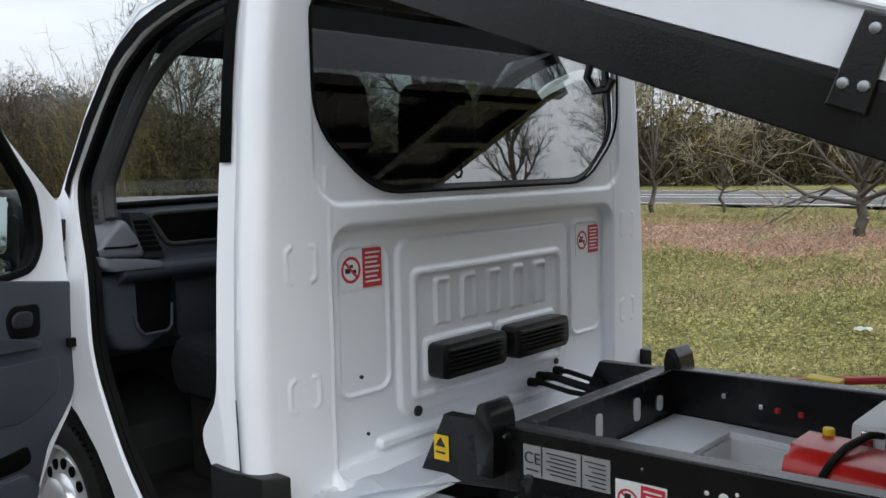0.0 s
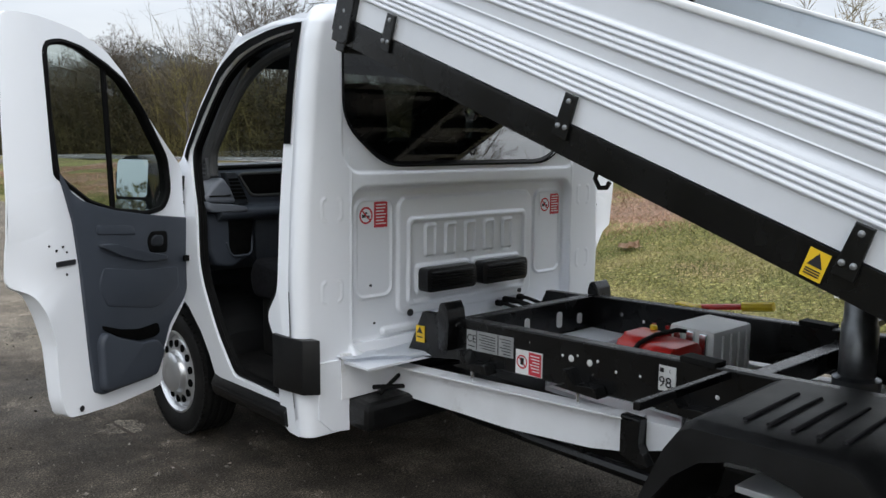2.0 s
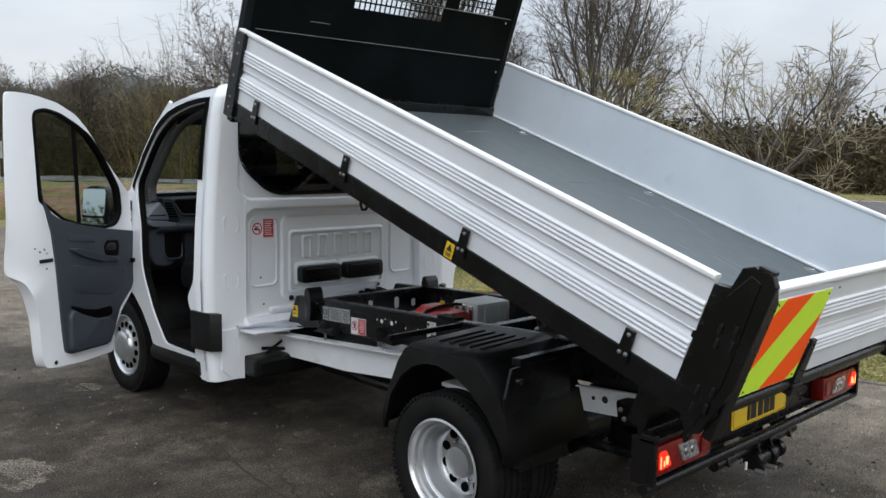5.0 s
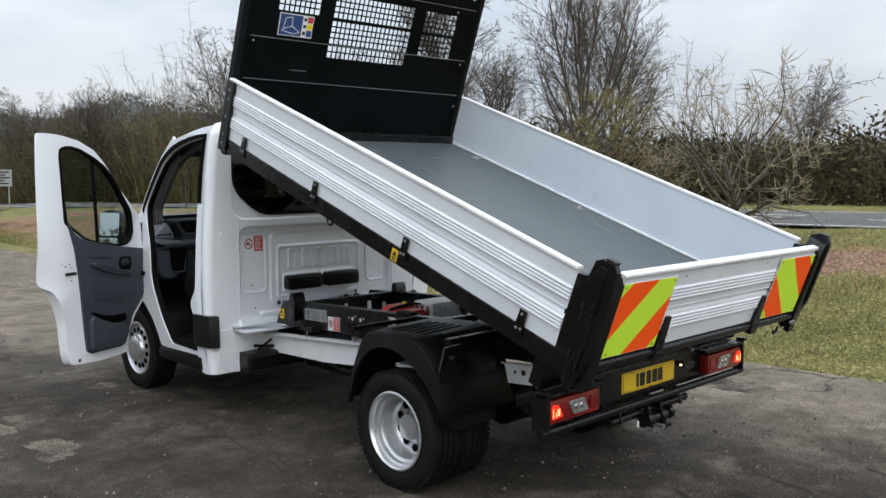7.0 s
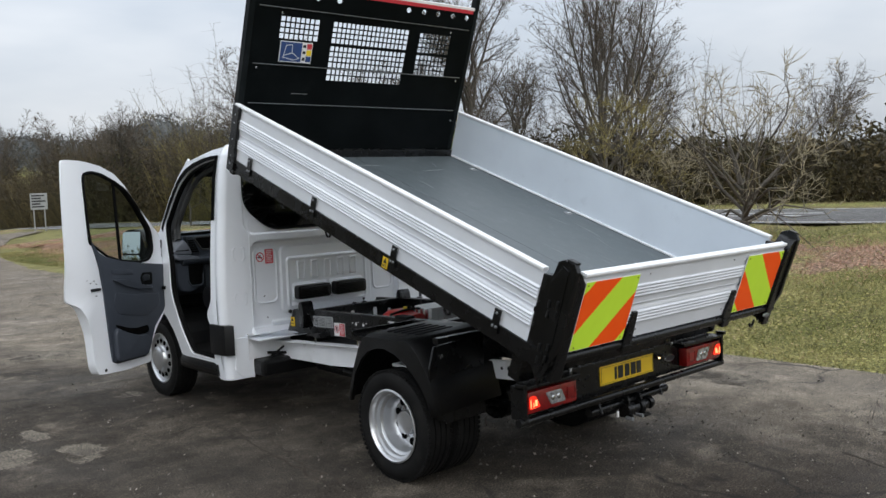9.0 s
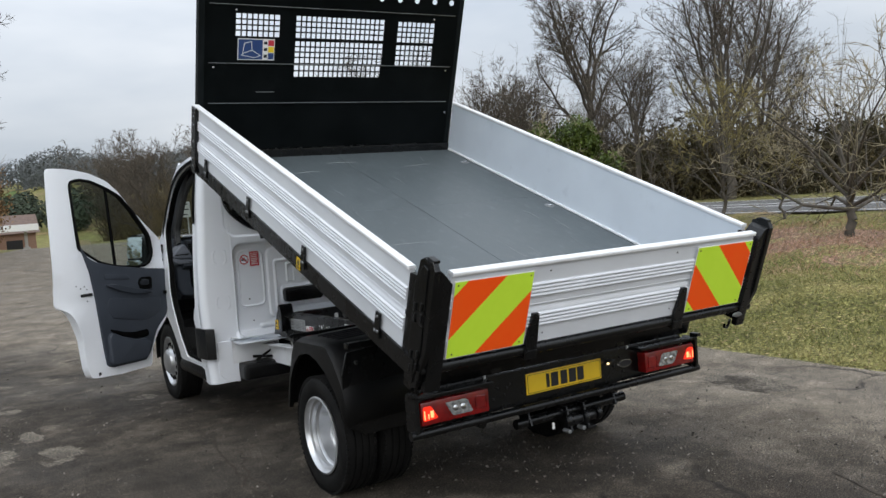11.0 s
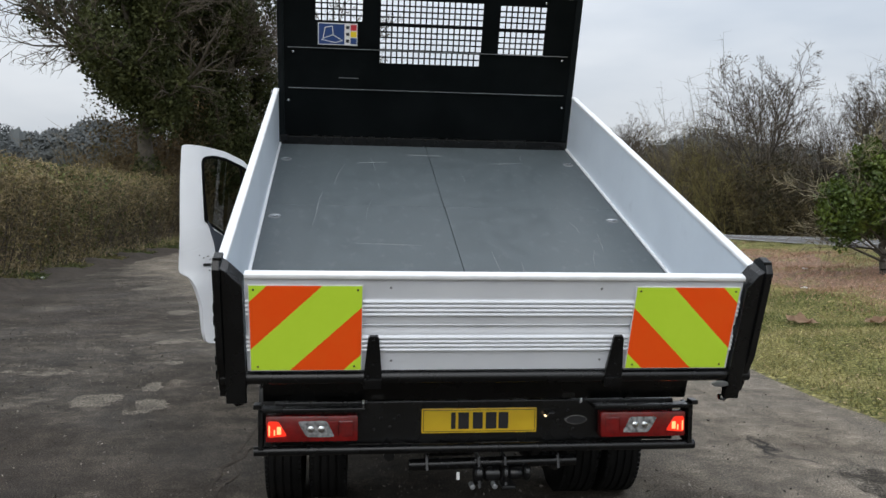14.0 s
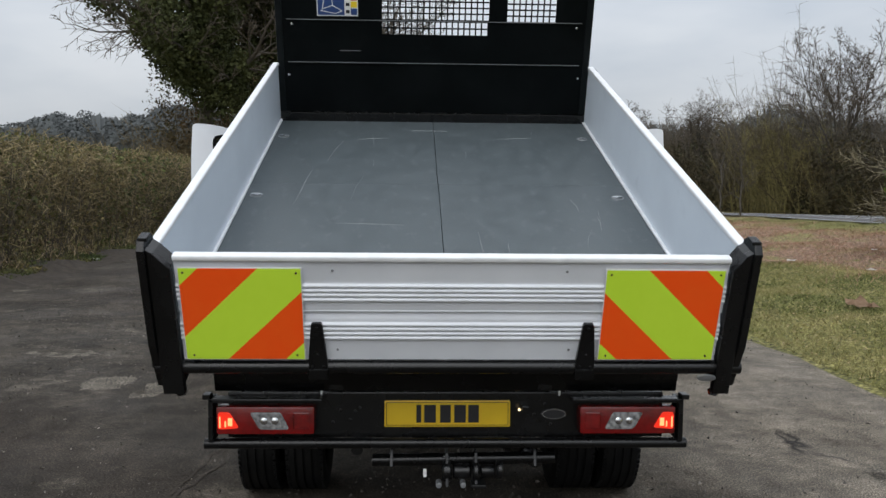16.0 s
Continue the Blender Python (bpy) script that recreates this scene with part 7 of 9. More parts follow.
# white tail ends of the rails with their black bolted brackets
for x in (LX - 0.03, RX + 0.03):
    o = -1 if x < 0 else 1
    bm = bmesh.new()
    prism(bm, [(0.66, 0.712), (0.06, 0.752), (0.06, 0.728), (0.17, 0.632), (0.45, 0.615), (0.63, 0.603)], "x", x - 0.004, x + 0.004, 0.002)
    prism(bm, [(0.66, 0.713), (0.06, 0.753), (0.06, 0.758), (0.66, 0.718)], "x", min(x, x + o * 0.028), max(x, x + o * 0.028))
    end = part("rail_end", bm, M_WHITE_DULL, truck, "white steel rail end with bolt holes")
    dots("hole", [(x + o * 0.004, 0.58, 0.672)], "x", 0.010, o * 0.002, M_INK, end)
    dots("hole", [(x + o * 0.004, 0.52, 0.676)], "x", 0.017, o * 0.002, M_INK, end)
    bm = bmesh.new()
    prism(bm, round_poly([(0.455, 0.69), (0.40, 0.715), (0.20, 0.722), (0.19, 0.66), (0.22, 0.60), (0.44, 0.59)], 0.012), "x", min(x + o * 0.005, x + o * 0.016), max(x + o * 0.005, x + o * 0.016), 0.003)
    brk = part("hinge_bracket", bm, M_BLACK, truck, "black bolted hinge bracket")
    dots("bolt", [(x + o * 0.016, y, z) for y, z in ((0.41, 0.618), (0.43, 0.655), (0.30, 0.605), (0.25, 0.615), (0.23, 0.70), (0.24, 0.655))], "x", 0.012, o * 0.010, M_BARREL, brk)
# white floor pressing behind the cab
bm = bmesh.new()
prism(bm, [(2.86, 0.598), (3.07, 0.592), (3.10, 0.665), (3.06, 0.665), (3.045, 0.612), (2.86, 0.608)], "x", -0.75, 0.75, 0.003)
part("rear_sill", bm, M_WHITE, truck)
bm = bmesh.new()
prism(bm, [(-0.76, 0.64), (-0.40, 0.60), (-0.40, 0.44), (-0.76, 0.43)], "y", 3.03, 3.06, 0.003)
part("rear_apron", bm, M_WHITE_DULL, truck)
bm = bmesh.new()
sheet(bm, [[(-0.78, 2.985), (-0.66, 2.90), (-0.55, 2.875), (-0.42, 2.80), (-0.30, 2.86), (-0.30, 3.12), (-0.55, 3.12), (-0.78, 3.12)]], lambda u, v: (u, v, 0.630 + 0.012 * math.sin(u * 19 + v * 7)))
bmesh.ops.solidify(bm, geom=bm.faces[:], thickness=0.006)
part("cover_flap", bm, M_WHITE, truck, "creased white cover flap behind the cab")
# dark floor pan and gearbox under the cab
bm = bmesh.new()
box(bm, -0.72, 0.72, 2.9, 4.4, 0.30, 0.43, 0.03)
part("under_tray", bm, M_PLASTIC, truck)
bm = bmesh.new()
box(bm, -0.28, 0.34, 1.4, 2.9, 0.28, 0.52, 0.05)
part("fuel_tank", bm, M_PLASTIC, truck)
for x in (-0.36, 0.30):
    bm = bmesh.new()
    tube(bm, [(x, 2.9, 0.42), (x, 2.3, 0.36), (x, 1.5, 0.38), (x, 0.3, 0.42)], 0.025, 8)
    part("exhaust_pipe", bm, M_BLACK, truck)

# black tipper subframe
for x0, x1 in ((LX, LX + 0.055), (RX - 0.055, RX)):
    bm = bmesh.new()
    sloped_bar(bm, x0, x1, 0.05, 2.66, rail_top(0.05), rail_top(2.66), 0.185)
    part("subframe_rail", bm, M_BLACK, truck, "black steel tipper subframe rail")
bm = bmesh.new()
sloped_bar(bm, LX + 0.055, RX - 0.055, 2.60, 2.66, rail_top(2.6), rail_top(2.66), 0.19)
front_bar = part("front_crossmember", bm, M_BLACK, truck, "black front crossmember with pale slots")
for x, w, h in ((0.11, 0.016, 0.075), (-0.10, 0.014, 0.075), (-0.26, 0.022, 0.05), (0.25, 0.014, 0.05)):
    bm = bmesh.new()
    prism(bm, round_poly([(x - w, 0.70), (x + w, 0.70), (x + w, 0.70 + h), (x - w, 0.70 + h)], w * 0.95, 4), "y", 2.594, 2.60)
    part("slot", bm, M_WHITELAB, front_bar)
for y in (1.42, 0.62, 0.12):
    bm = bmesh.new()
    sloped_bar(bm, LX + 0.055, RX - 0.055, y - 0.03, y + 0.03, rail_top(y) - 0.035, rail_top(y) - 0.035, 0.08)
    part("crossmember", bm, M_BLACK, truck)
for x0 in (LX - 0.005, RX - 0.06):
    for y in (1.47,):
        bm = bmesh.new()
        box(bm, x0, x0 + 0.065, y, y + 0.13, rail_top(y) + 0.0, rail_top(y) + 0.022, 0.005)
        part("rest_pad", bm, M_RUBBER, truck)
# guide horns at the front
for x, dy in ((LX - 0.005, 0.0), (RX + 0.005, -0.075)):
    bm = bmesh.new()
    prism(bm, round_poly([(2.66 + dy, 0.68), (2.715 + dy, 0.68), (2.72 + dy, 0.84), (2.71 + dy, 0.88), (2.685 + dy, 0.89), (2.665 + dy, 0.86), (2.655 + dy, 0.80)], 0.008), "x", x - 0.045, x + 0.05, 0.003)
    horn = part("guide_horn", bm, M_BLACK, truck, "black bed guide horn", smooth=True)
    dots("bolt", [(x, 2.658 + dy, 0.79)], "y", 0.008, -0.006, M_CHROME, horn)
    bm = bmesh.new()
    prism(bm, [(2.60, 0.82), (2.88, 0.81), (2.985, 0.60), (2.94, 0.595), (2.60, 0.645)], "x", x + (0.006 if dy == 0 else -0.075), x + (0.045 if dy == 0 else -0.036), 0.004)
    part("front_gusset", bm, M_BLACK, truck)


# labels on the near rail, flat on its outer face
def rail_label(y0, y1, top, h, material, name, label):
    b = bmesh.new()
    k = 0.042
    prism(b, [(y0, top + (y1 - y0) * k), (y1, top), (y1, top - h), (y0, top - h + (y1 - y0) * k)], "x", LX - 0.004, LX - 0.001)
    return part(name, b, material, truck, label)


def rail_bar(par, y0, y1, z0, z1, material, name="text_bar", off=0.006):
    b = bmesh.new()
    box(b, LX - off - 0.001, LX - off, min(y0, y1), max(y0, y1), z0, z1)
    return part(name, b, material, par)


def rail_text(par, words, y, z, size, material=None):
    """Lettering on the rail, reading towards the tail."""
    cu = bpy.data.curves.new("lettering", "FONT")
    cu.body, cu.size, cu.align_x, cu.align_y, cu.extrude = words, size, "CENTER", "CENTER", 0.0004
    ob = new("lettering", cu)
    ob.data.materials.append(material or M_INK)
    ob.matrix_basis = pose(*shaped((LX - 0.0065, y, z)), 90, 0, -90)
    ob.parent = par
    return ob


yl = rail_label(2.86, 2.915, 0.745, 0.075, M_YELLOW, "hazard_label", "yellow hazard label")
bm = bmesh.new()
prism(bm, [(2.868, 0.713), (2.907, 0.713), (2.8875, 0.741)], "x", LX - 0.007, LX - 0.006)
part("symbol", bm, M_INK, yl)
rail_bar(yl, 2.87, 2.905, 0.692, 0.698, M_INK)
ce = rail_label(2.335, 2.595, 0.782, 0.085, M_SILVLAB, "maker_plate", "silver maker's plate with CE mark and fine text")
rail_text(ce, "CE", 2.565, 0.748, 0.045)
rail_bar(ce, 2.545, 2.585, 0.715, 0.719, M_INK)
for k in range(6):
    rail_bar(ce, 2.43, 2.52 - 0.012 * (k % 2), 0.772 - 0.011 * k, 0.775 - 0.011 * k, M_INK)
    rail_bar(ce, 2.345, 2.405 - 0.01 * (k % 3), 0.776 - 0.012 * k, 0.779 - 0.012 * k, M_INK)
for y in (2.535, 2.415):
    rail_bar(ce, y - 0.0015, y + 0.0015, 0.705, 0.79, M_INK, "rule")
rs = rail_label(2.185, 2.32, 0.752, 0.098, M_WHITELAB, "keep_clear_label", "white and red keep-clear label")
rail_bar(rs, 2.188, 2.25, 0.662, 0.752, M_REDLAB, "text_field")
for k in range(6):
    rail_bar(rs, 2.195, 2.242 - 0.006 * (k % 3), 0.738 - 0.012 * k, 0.742 - 0.012 * k, M_WHITELAB, off=0.008)
bm = bmesh.new()
for k in range(28):
    a0, a1 = 2 * math.pi * k / 28, 2 * math.pi * (k + 1) / 28
    bm.faces.new([bm.verts.new((LX - 0.0055, 2.286 + r * math.cos(a), 0.706 + r * math.sin(a))) for r, a in ((0.022, a0), (0.028, a0), (0.028, a1), (0.022, a1))])
bm.faces.new([bm.verts.new((LX - 0.0055, 2.286 + u, 0.706 + w)) for u, w in ((-0.019, -0.015), (-0.015, -0.019), (0.019, 0.015), (0.015, 0.019))])
part("ring", bm, M_REDLAB, rs)
rail_bar(rs, 2.278, 2.294, 0.694, 0.722, M_INK, "symbol", 0.0045)
nl = rail_label(1.61, 1.675, 0.842, 0.088, M_WHITELAB, "noise_label", "white noise label reading 98")
rail_text(nl, "98", 1.648, 0.785, 0.052)
rail_text(nl, "L", 1.63, 0.828, 0.016)
rail_bar(nl, 1.655, 1.67, 0.82, 0.835, M_INK, "symbol")
rail_text(nl, "dB", 1.620, 0.772, 0.014)

# bright holes and plugs in the near rail
for y, z, r in ((2.09, 0.775, 0.006), (2.05, 0.772, 0.013), (1.965, 0.775, 0.013), (1.93, 0.79, 0.006), (2.02, 0.79, 0.005), (1.85, 0.77, 0.006), (1.95, 0.735, 0.004), (1.46, 0.78, 0.008), (1.75, 0.78, 0.005), (2.25, 0.79, 0.004)):
    dots("hole", [(LX, y, z)], "x", r, -0.002, M_WHITELAB if r > 0.0045 else M_CHROME, truck, n=14)
# clamps tying subframe to chassis
for y in (2.52, 1.98, 1.55):
    zf = 0.56 + (3.25 - y) * 0.0788
    bm = bmesh.new()
    prism(bm, [(y - 0.10, zf + 0.012), (y + 0.10, zf + 0.012), (y + 0.045, zf + 0.03), (y + 0.06, zf + 0.085), (y + 0.045, zf + 0.085), (y + 0.01, zf + 0.035), (y - 0.07, zf + 0.05), (y - 0.085, zf + 0.045)], "x", LX - 0.06, LX - 0.002, 0.003)
    part("frame_clamp", bm, M_BLACK, truck)
    bm = bmesh.new()
    tube(bm, [(LX - 0.04, y, zf - 0.05), (LX - 0.04, y, zf + 0.035)], 0.008, 6)
    part("clamp_bolt", bm, M_CHROME, truck)

# hoses at the cab wall
for k in range(4):
    bm = bmesh.new()
    x = 0.19 + 0.050 * k
    tube(bm, [(x, 3.07, 0.735 + 0.012 * (k % 2)), (x + 0.005, 3.02, 0.737 + 0.012 * (k % 2)), (x + 0.03, 2.93, 0.715 + 0.01 * (k % 2)), (x * 0.6 + 0.18, 2.80, 0.69), (x * 0.6 + 0.20, 2.66, 0.68)], 0.010, 8)
    tube(bm, [(x, 3.075, 0.735 + 0.012 * (k % 2)), (x + 0.002, 3.045, 0.736 + 0.012 * (k % 2))], 0.017, 8)
    part("hose", bm, M_RUBBER, truck, "black rubber hose from the cab wall", smooth=True)
for way in ([(-0.62, 3.0, 0.47), (-0.45, 2.96, 0.45), (-0.30, 2.9, 0.50), (-0.2, 2.8, 0.48)], [(-0.60, 2.98, 0.44), (-0.48, 3.0, 0.50), (-0.36, 2.95, 0.44)]):
    bm = bmesh.new()
    tube(bm, way, 0.011, 6)
    part("underbody_line", bm, M_RUBBER, truck)

# white battery tray inside the frame
bm = bmesh.new()
for x0, x1, y0, y1 in ((LX + 0.06, 0.34, 2.37, 2.595), (LX + 0.06, -0.22, 1.60, 2.37), (0.27, 0.34, 1.60, 2.37)):
    box(bm, x0, x1, y0, y1, 0.648, 0.668, 0.003)
part("frame_floor", bm, M_WHITE, truck, "pale steel floor between the rails with an opening")
bm = bmesh.new()
box(bm, -0.225, 0.275, 1.60, 2.375, 0.52, 0.54, 0.003)
box(bm, 0.262, 0.275, 1.60, 2.375, 0.541, 0.647, 0.002)
box(bm, -0.225, 0.26, 2.362, 2.375, 0.541, 0.647, 0.002)
part("battery_tray", bm, M_WHITE_DULL, truck, "recessed pale steel tray")

# power pack: red tank and grey motor cover
bm = bmesh.new()
prism(bm, round_poly([(-0.265, 0.66), (-0.265, 0.80), (-0.235, 0.848), (-0.08, 0.848), (-0.04, 0.82), (-0.04, 0.66)], 0.025), "y", 1.895, 2.0, 0.022)
tank = part("oil_tank", bm, M_RED, truck, "red plastic hydraulic oil tank", smooth=True)
bm = bmesh.new()
prism(bm, round_poly([(-0.275, 0.67), (-0.275, 0.80), (-0.25, 0.835), (-0.06, 0.835), (-0.05, 0.67)], 0.03), "y", 1.765, 1.90, 0.018)
part("tank_end", bm, M_RED, tank, smooth=True)
bm = bmesh.new()
lathe(bm, [(0.0005, 0.864), (0.012, 0.864), (0.014, 0.860), (0.014, 0.845)], (-0.09, 1.955, 0), "z", 18)
part("filler_cap", bm, M_CLIP, tank, "yellow filler cap")
bm = bmesh.new()
tube(bm, [(-0.29, 1.92, 0.70), (-0.295, 1.91, 0.79), (-0.26, 1.895, 0.835), (-0.17, 1.89, 0.852), (-0.06, 1.87, 0.858), (-0.02, 1.84, 0.85)], 0.009, 8)
part("tank_strap", bm, M_RUBBER, tank, smooth=True)
bm = bmesh.new()
box(bm, -0.035, 0.235, 1.73, 1.925, 0.66, 0.872, 0.018)
cover = part("motor_cover", bm, M_GREYBOX, truck, "pale grey hydraulic motor cover", smooth=True)
for k in range(3):
    bm = bmesh.new()
    box(bm, -0.05, -0.033, 1.755 + 0.055 * k, 1.785 + 0.055 * k, 0.75, 0.86, 0.004)
    part("fitting", bm, M_CHROME, cover)
for k in range(4):
    bm = bmesh.new()
    box(bm, 0.02 + 0.055 * k, 0.032 + 0.055 * k, 1.722, 1.732, 0.69, 0.85, 0.003)
    part("cooling_rib", bm, M_GREYBOX, cover)
bm = bmesh.new()
prism(bm, [(1.77, 0.655), (1.69, 0.655), (1.70, 0.56), (1.655, 0.50), (1.68, 0.485), (1.77, 0.51)], "x", LX - 0.075, LX - 0.033, 0.006)
part("rail_bracket", bm, M_BLACK, truck)
for way in ([(-0.11, 1.66, 0.70), (-0.20, 1.58, 0.68), (-0.30, 1.48, 0.70), (-0.20, 1.40, 0.70), (-0.05, 1.3, 0.72)], [(0.28, 1.70, 0.72), (0.33, 1.62, 0.75), (0.33, 1.2, 0.72)]):
    bm = bmesh.new()
    tube(bm, way, 0.011, 7)
    part("hydraulic_hose", bm, M_RUBBER, truck, smooth=True)
# small valves on the far rail's inner face
for y, z, m in ((2.42, 0.76, M_CHROME), (2.30, 0.745, M_CHROME), (2.25, 0.74, M_RED), (2.18, 0.74, M_RED), (1.92, 0.80, M_CLIP), (1.84, 0.80, M_CLIP), (2.02, 0.74, M_CHROME)):
    bm = bmesh.new()
    box(bm, RX - 0.072, RX - 0.056, y - 0.007, y + 0.007, z - 0.008, z + 0.008, 0.002)
    part("valve", bm, m, truck)

# lifting ram
bm = bmesh.new()
lathe(bm, [(0.0005, 0), (0.075, 0), (0.075, 0.12), (0.058, 0.13), (0.058, 0.30), (0.052, 0.31), (0.050, 0.66), (0.0005, 0.66)], (-0.03, 1.215, 0.70), "z", 24)
part("lift_ram", bm, M_RAM, truck, "steel hydraulic lifting ram", smooth=True)
bm = bmesh.new()
tube(bm, [(-0.11, 1.215, 0.78), (-0.22, 1.21, 0.76), (-0.30, 1.22, 0.73)], 0.02, 8)
box(bm, -0.20, 0.14, 1.12, 1.31, 0.66, 0.72, 0.01)
part("ram_mount", bm, M_BLACK, truck)

# red safety prop with yellow end stowed on the far rail
bm = bmesh.new()
tube(bm, [(0.46, 2.75, 0.77), (0.50, 2.3, 0.79), (0.55, 1.95, 0.85)], 0.014, 8)
prop = part("safety_prop", bm, M_RED, truck, "red safety prop bar with a yellow end")
bm = bmesh.new()
tube(bm, [(0.55, 1.95, 0.85), (0.57, 1.82, 0.872)], 0.021, 8)
part("grip", bm, M_CLIP, prop)
bm = bmesh.new()
box(bm, 0.41, 0.47, 2.10, 2.2, 0.82, 0.842, 0.005)
part("clip", bm, M_CLIP, prop)


SHAPE[0] = None


# mudguards
def mudguard(s):
    arch_o = [(1.405, 0.44), (1.378, 0.55), (1.345, 0.64), (1.278, 0.785), (1.232, 0.848), (1.195, 0.866), (0.82, 0.876), (0.775, 0.866), (0.705, 0.800), (0.655, 0.735), (0.606, 0.663), (0.548, 0.465)]
    arch_i = [(1.368, 0.44), (1.352, 0.50), (1.318, 0.62), (1.245, 0.72), (1.165, 0.782), (1.08, 0.808), (1.0, 0.812), (0.906, 0.789), (0.80, 0.735), (0.699, 0.650), (0.635, 0.565), (0.592, 0.465)]
    b = bmesh.new()
    a = [b.verts.new((s * 1.022, y, z)) for y, z in arch_o]
    c = [b.verts.new((s * 1.030, y, z)) for y, z in arch_i]
    top = [b.verts.new((s * 0.985, y, z + 0.018)) for y, z in arch_o]
    inn = [b.verts.new((s * 0.50, y, z + 0.036)) for y, z in arch_o]
    und = [b.verts.new((s * 1.005, y, z)) for y, z in arch_i]
    for p, q in ((c, a), (a, top), (top, inn), (und, c)):
        for k in range(len(p) - 1):
            b.faces.new((p[k], p[k + 1], q[k + 1], q[k]))
    mg = part("mudguard", b, M_PLASTIC, truck, "black plastic mudguard over the twin rear wheels", smooth=True, angle=40)
    sol = mg.modifiers.new("gauge", "SOLIDIFY")
    sol.thickness = 0.005
    for k in range(5):
        b = bmesh.new()
        y = 0.84 + 0.065 * k
        z = 0.902 - 0.0015 * k
        tube(b, [(s * 0.92, y, z - 0.004), (s * 0.62, y, z + 0.004)], 0.0065, 8)
        part("pressed_slot", b, M_INK, mg)
    b = bmesh.new()
    prism(b, [(s * 1.018, 0.46), (s * 1.018, 0.74), (s * 0.98, 0.86), (s * 0.585, 0.885), (s * 0.585, 0.40), (s * 0.9, 0.40)], "y", 0.605, 0.620, 0.003)
    part("rear_valance", b, M_BLACK, mg)
    b = bmesh.new()
    box(b, min(s * 0.46, s * 1.0), max(s * 0.46, s * 1.0), 0.545, 0.590, 0.885, 0.918, 0.004)
    part("support_bar", b, M_BLACK, mg)
    b = bmesh.new()
    disc(b, (s * 0.93, 0.598, 0.80), "y", 0.014, 0.006)
    part("bolt", b, M_CHROME, mg)
    b = bmesh.new()
    box(b, min(s * 0.46, s * 0.98), max(s * 0.46, s * 0.98), 1.385, 1.408, 0.855, 0.88, 0.003)
    part("front_bar", b, M_BLACK, mg)
    b = bmesh.new()
    box(b, min(s * 0.50, s * 0.86), max(s * 0.50, s * 0.86), 0.88, 1.15, 0.66, 0.68, 0.004)
    part("inner_splash_plate", b, M_WHITE_DULL, mg)


mudguard(-1)
mudguard(1)

# tail frame, lamps and number plate
bm = bmesh.new()
box(bm, -0.90, 0.90, 0.02, 0.07, 0.545, 0.735, 0.006)
tail = part("tail_frame", bm, M_BLACK, truck, "black steel tail frame")
bm = bmesh.new()
tube(bm, [(-0.985, -0.02, 0.533), (0.985, -0.02, 0.533)], 0.022, 12)
part("lower_bar", bm, M_BLACK, tail, smooth=True)
for s in (-1, 1):
    bm = bmesh.new()
    box(bm, min(s * 0.51, s * 0.965), max(s * 0.51, s * 0.965), -0.05, 0.02, 0.705, 0.722, 0.004)
    box(bm, min(s * 0.945, s * 0.965), max(s * 0.945, s * 0.965), -0.05, 0.05, 0.545, 0.722, 0.003)
    box(bm, min(s * 0.955, s * 0.985), max(s * 0.955, s * 0.985), -0.06, 0.0, 0.722, 0.742, 0.003)
    part("lamp_guard", bm, M_BLACK, tail)
    bm = bmesh.new()
    box(bm, min(s * 0.54, s * 0.935), max(s * 0.54, s * 0.935), -0.045, 0.02, 0.575, 0.69, 0.012)
    lamp = part("tail_lamp", bm, M_LENS_RED, truck, "red and clear tail lamp, lit", smooth=True)
    bm = bmesh.new()
    prism(bm, round_poly([(s * 0.800, 0.668), (s * 0.675, 0.668), (s * 0.640, 0.598), (s * 0.760, 0.598)], 0.012), "y", -0.05, -0.044, 0.002)
    part("clear_lens", bm, M_LENS_CLR, lamp, "clear reversing lens")
    for x in (0.742, 0.698):
        bm = bmesh.new()
        lathe(bm, [(0.015, -0.0505), (0.011, -0.053), (0.0005, -0.054)], (s * x, 0, 0.632), "y", 16)
        part("reflector_bowl", bm, M_CHROME, lamp, smooth=True)
    bm = bmesh.new()
    prism(bm, round_poly([(s * 0.925, 0.668), (s * 0.88, 0.668), (s * 0.842, 0.604), (s * 0.925, 0.598)], 0.010), "y", -0.0495, -0.044, 0.002)
    part("lit_chamber", bm, M_LAMP_ON, lamp, "glowing red lamp chamber")
    for x0, x1, z0, z1 in ((0.868, 0.886, 0.612, 0.645), (0.893, 0.899, 0.608, 0.632), (0.915, 0.921, 0.606, 0.650)):
        bm = bmesh.new()
        box(bm, min(s * x0, s * x1), max(s * x0, s * x1), -0.0515, -0.049, z0, z1, 0.0015)
        part("lit_bulb", bm, M_LAMP_HOT, lamp, "bright orange-red bulb")
    bm = bmesh.new()
    box(bm, min(s * 0.56, s * 0.625), max(s * 0.56, s * 0.625), -0.048, -0.0435, 0.60, 0.668, 0.006)
    part("red_reflector", bm, M_LENS_RED, lamp)
bm = bmesh.new()
box(bm, -0.26, 0.26, -0.012, -0.004, 0.590, 0.701, 0.006)
plate = part("number_plate", bm, M_PLATEY, truck, "yellow rear number plate with dark characters")
bm = bmesh.new()
for x0, x1, z0, z1 in ((-0.252, 0.252, 0.692, 0.694), (-0.252, 0.252, 0.597, 0.599), (-0.252, -0.250, 0.599, 0.692), (0.250, 0.252, 0.599, 0.692)):
    box(bm, x0, x1, -0.0135, -0.0125, z0, z1)
part("border", bm, M_INK, plate)
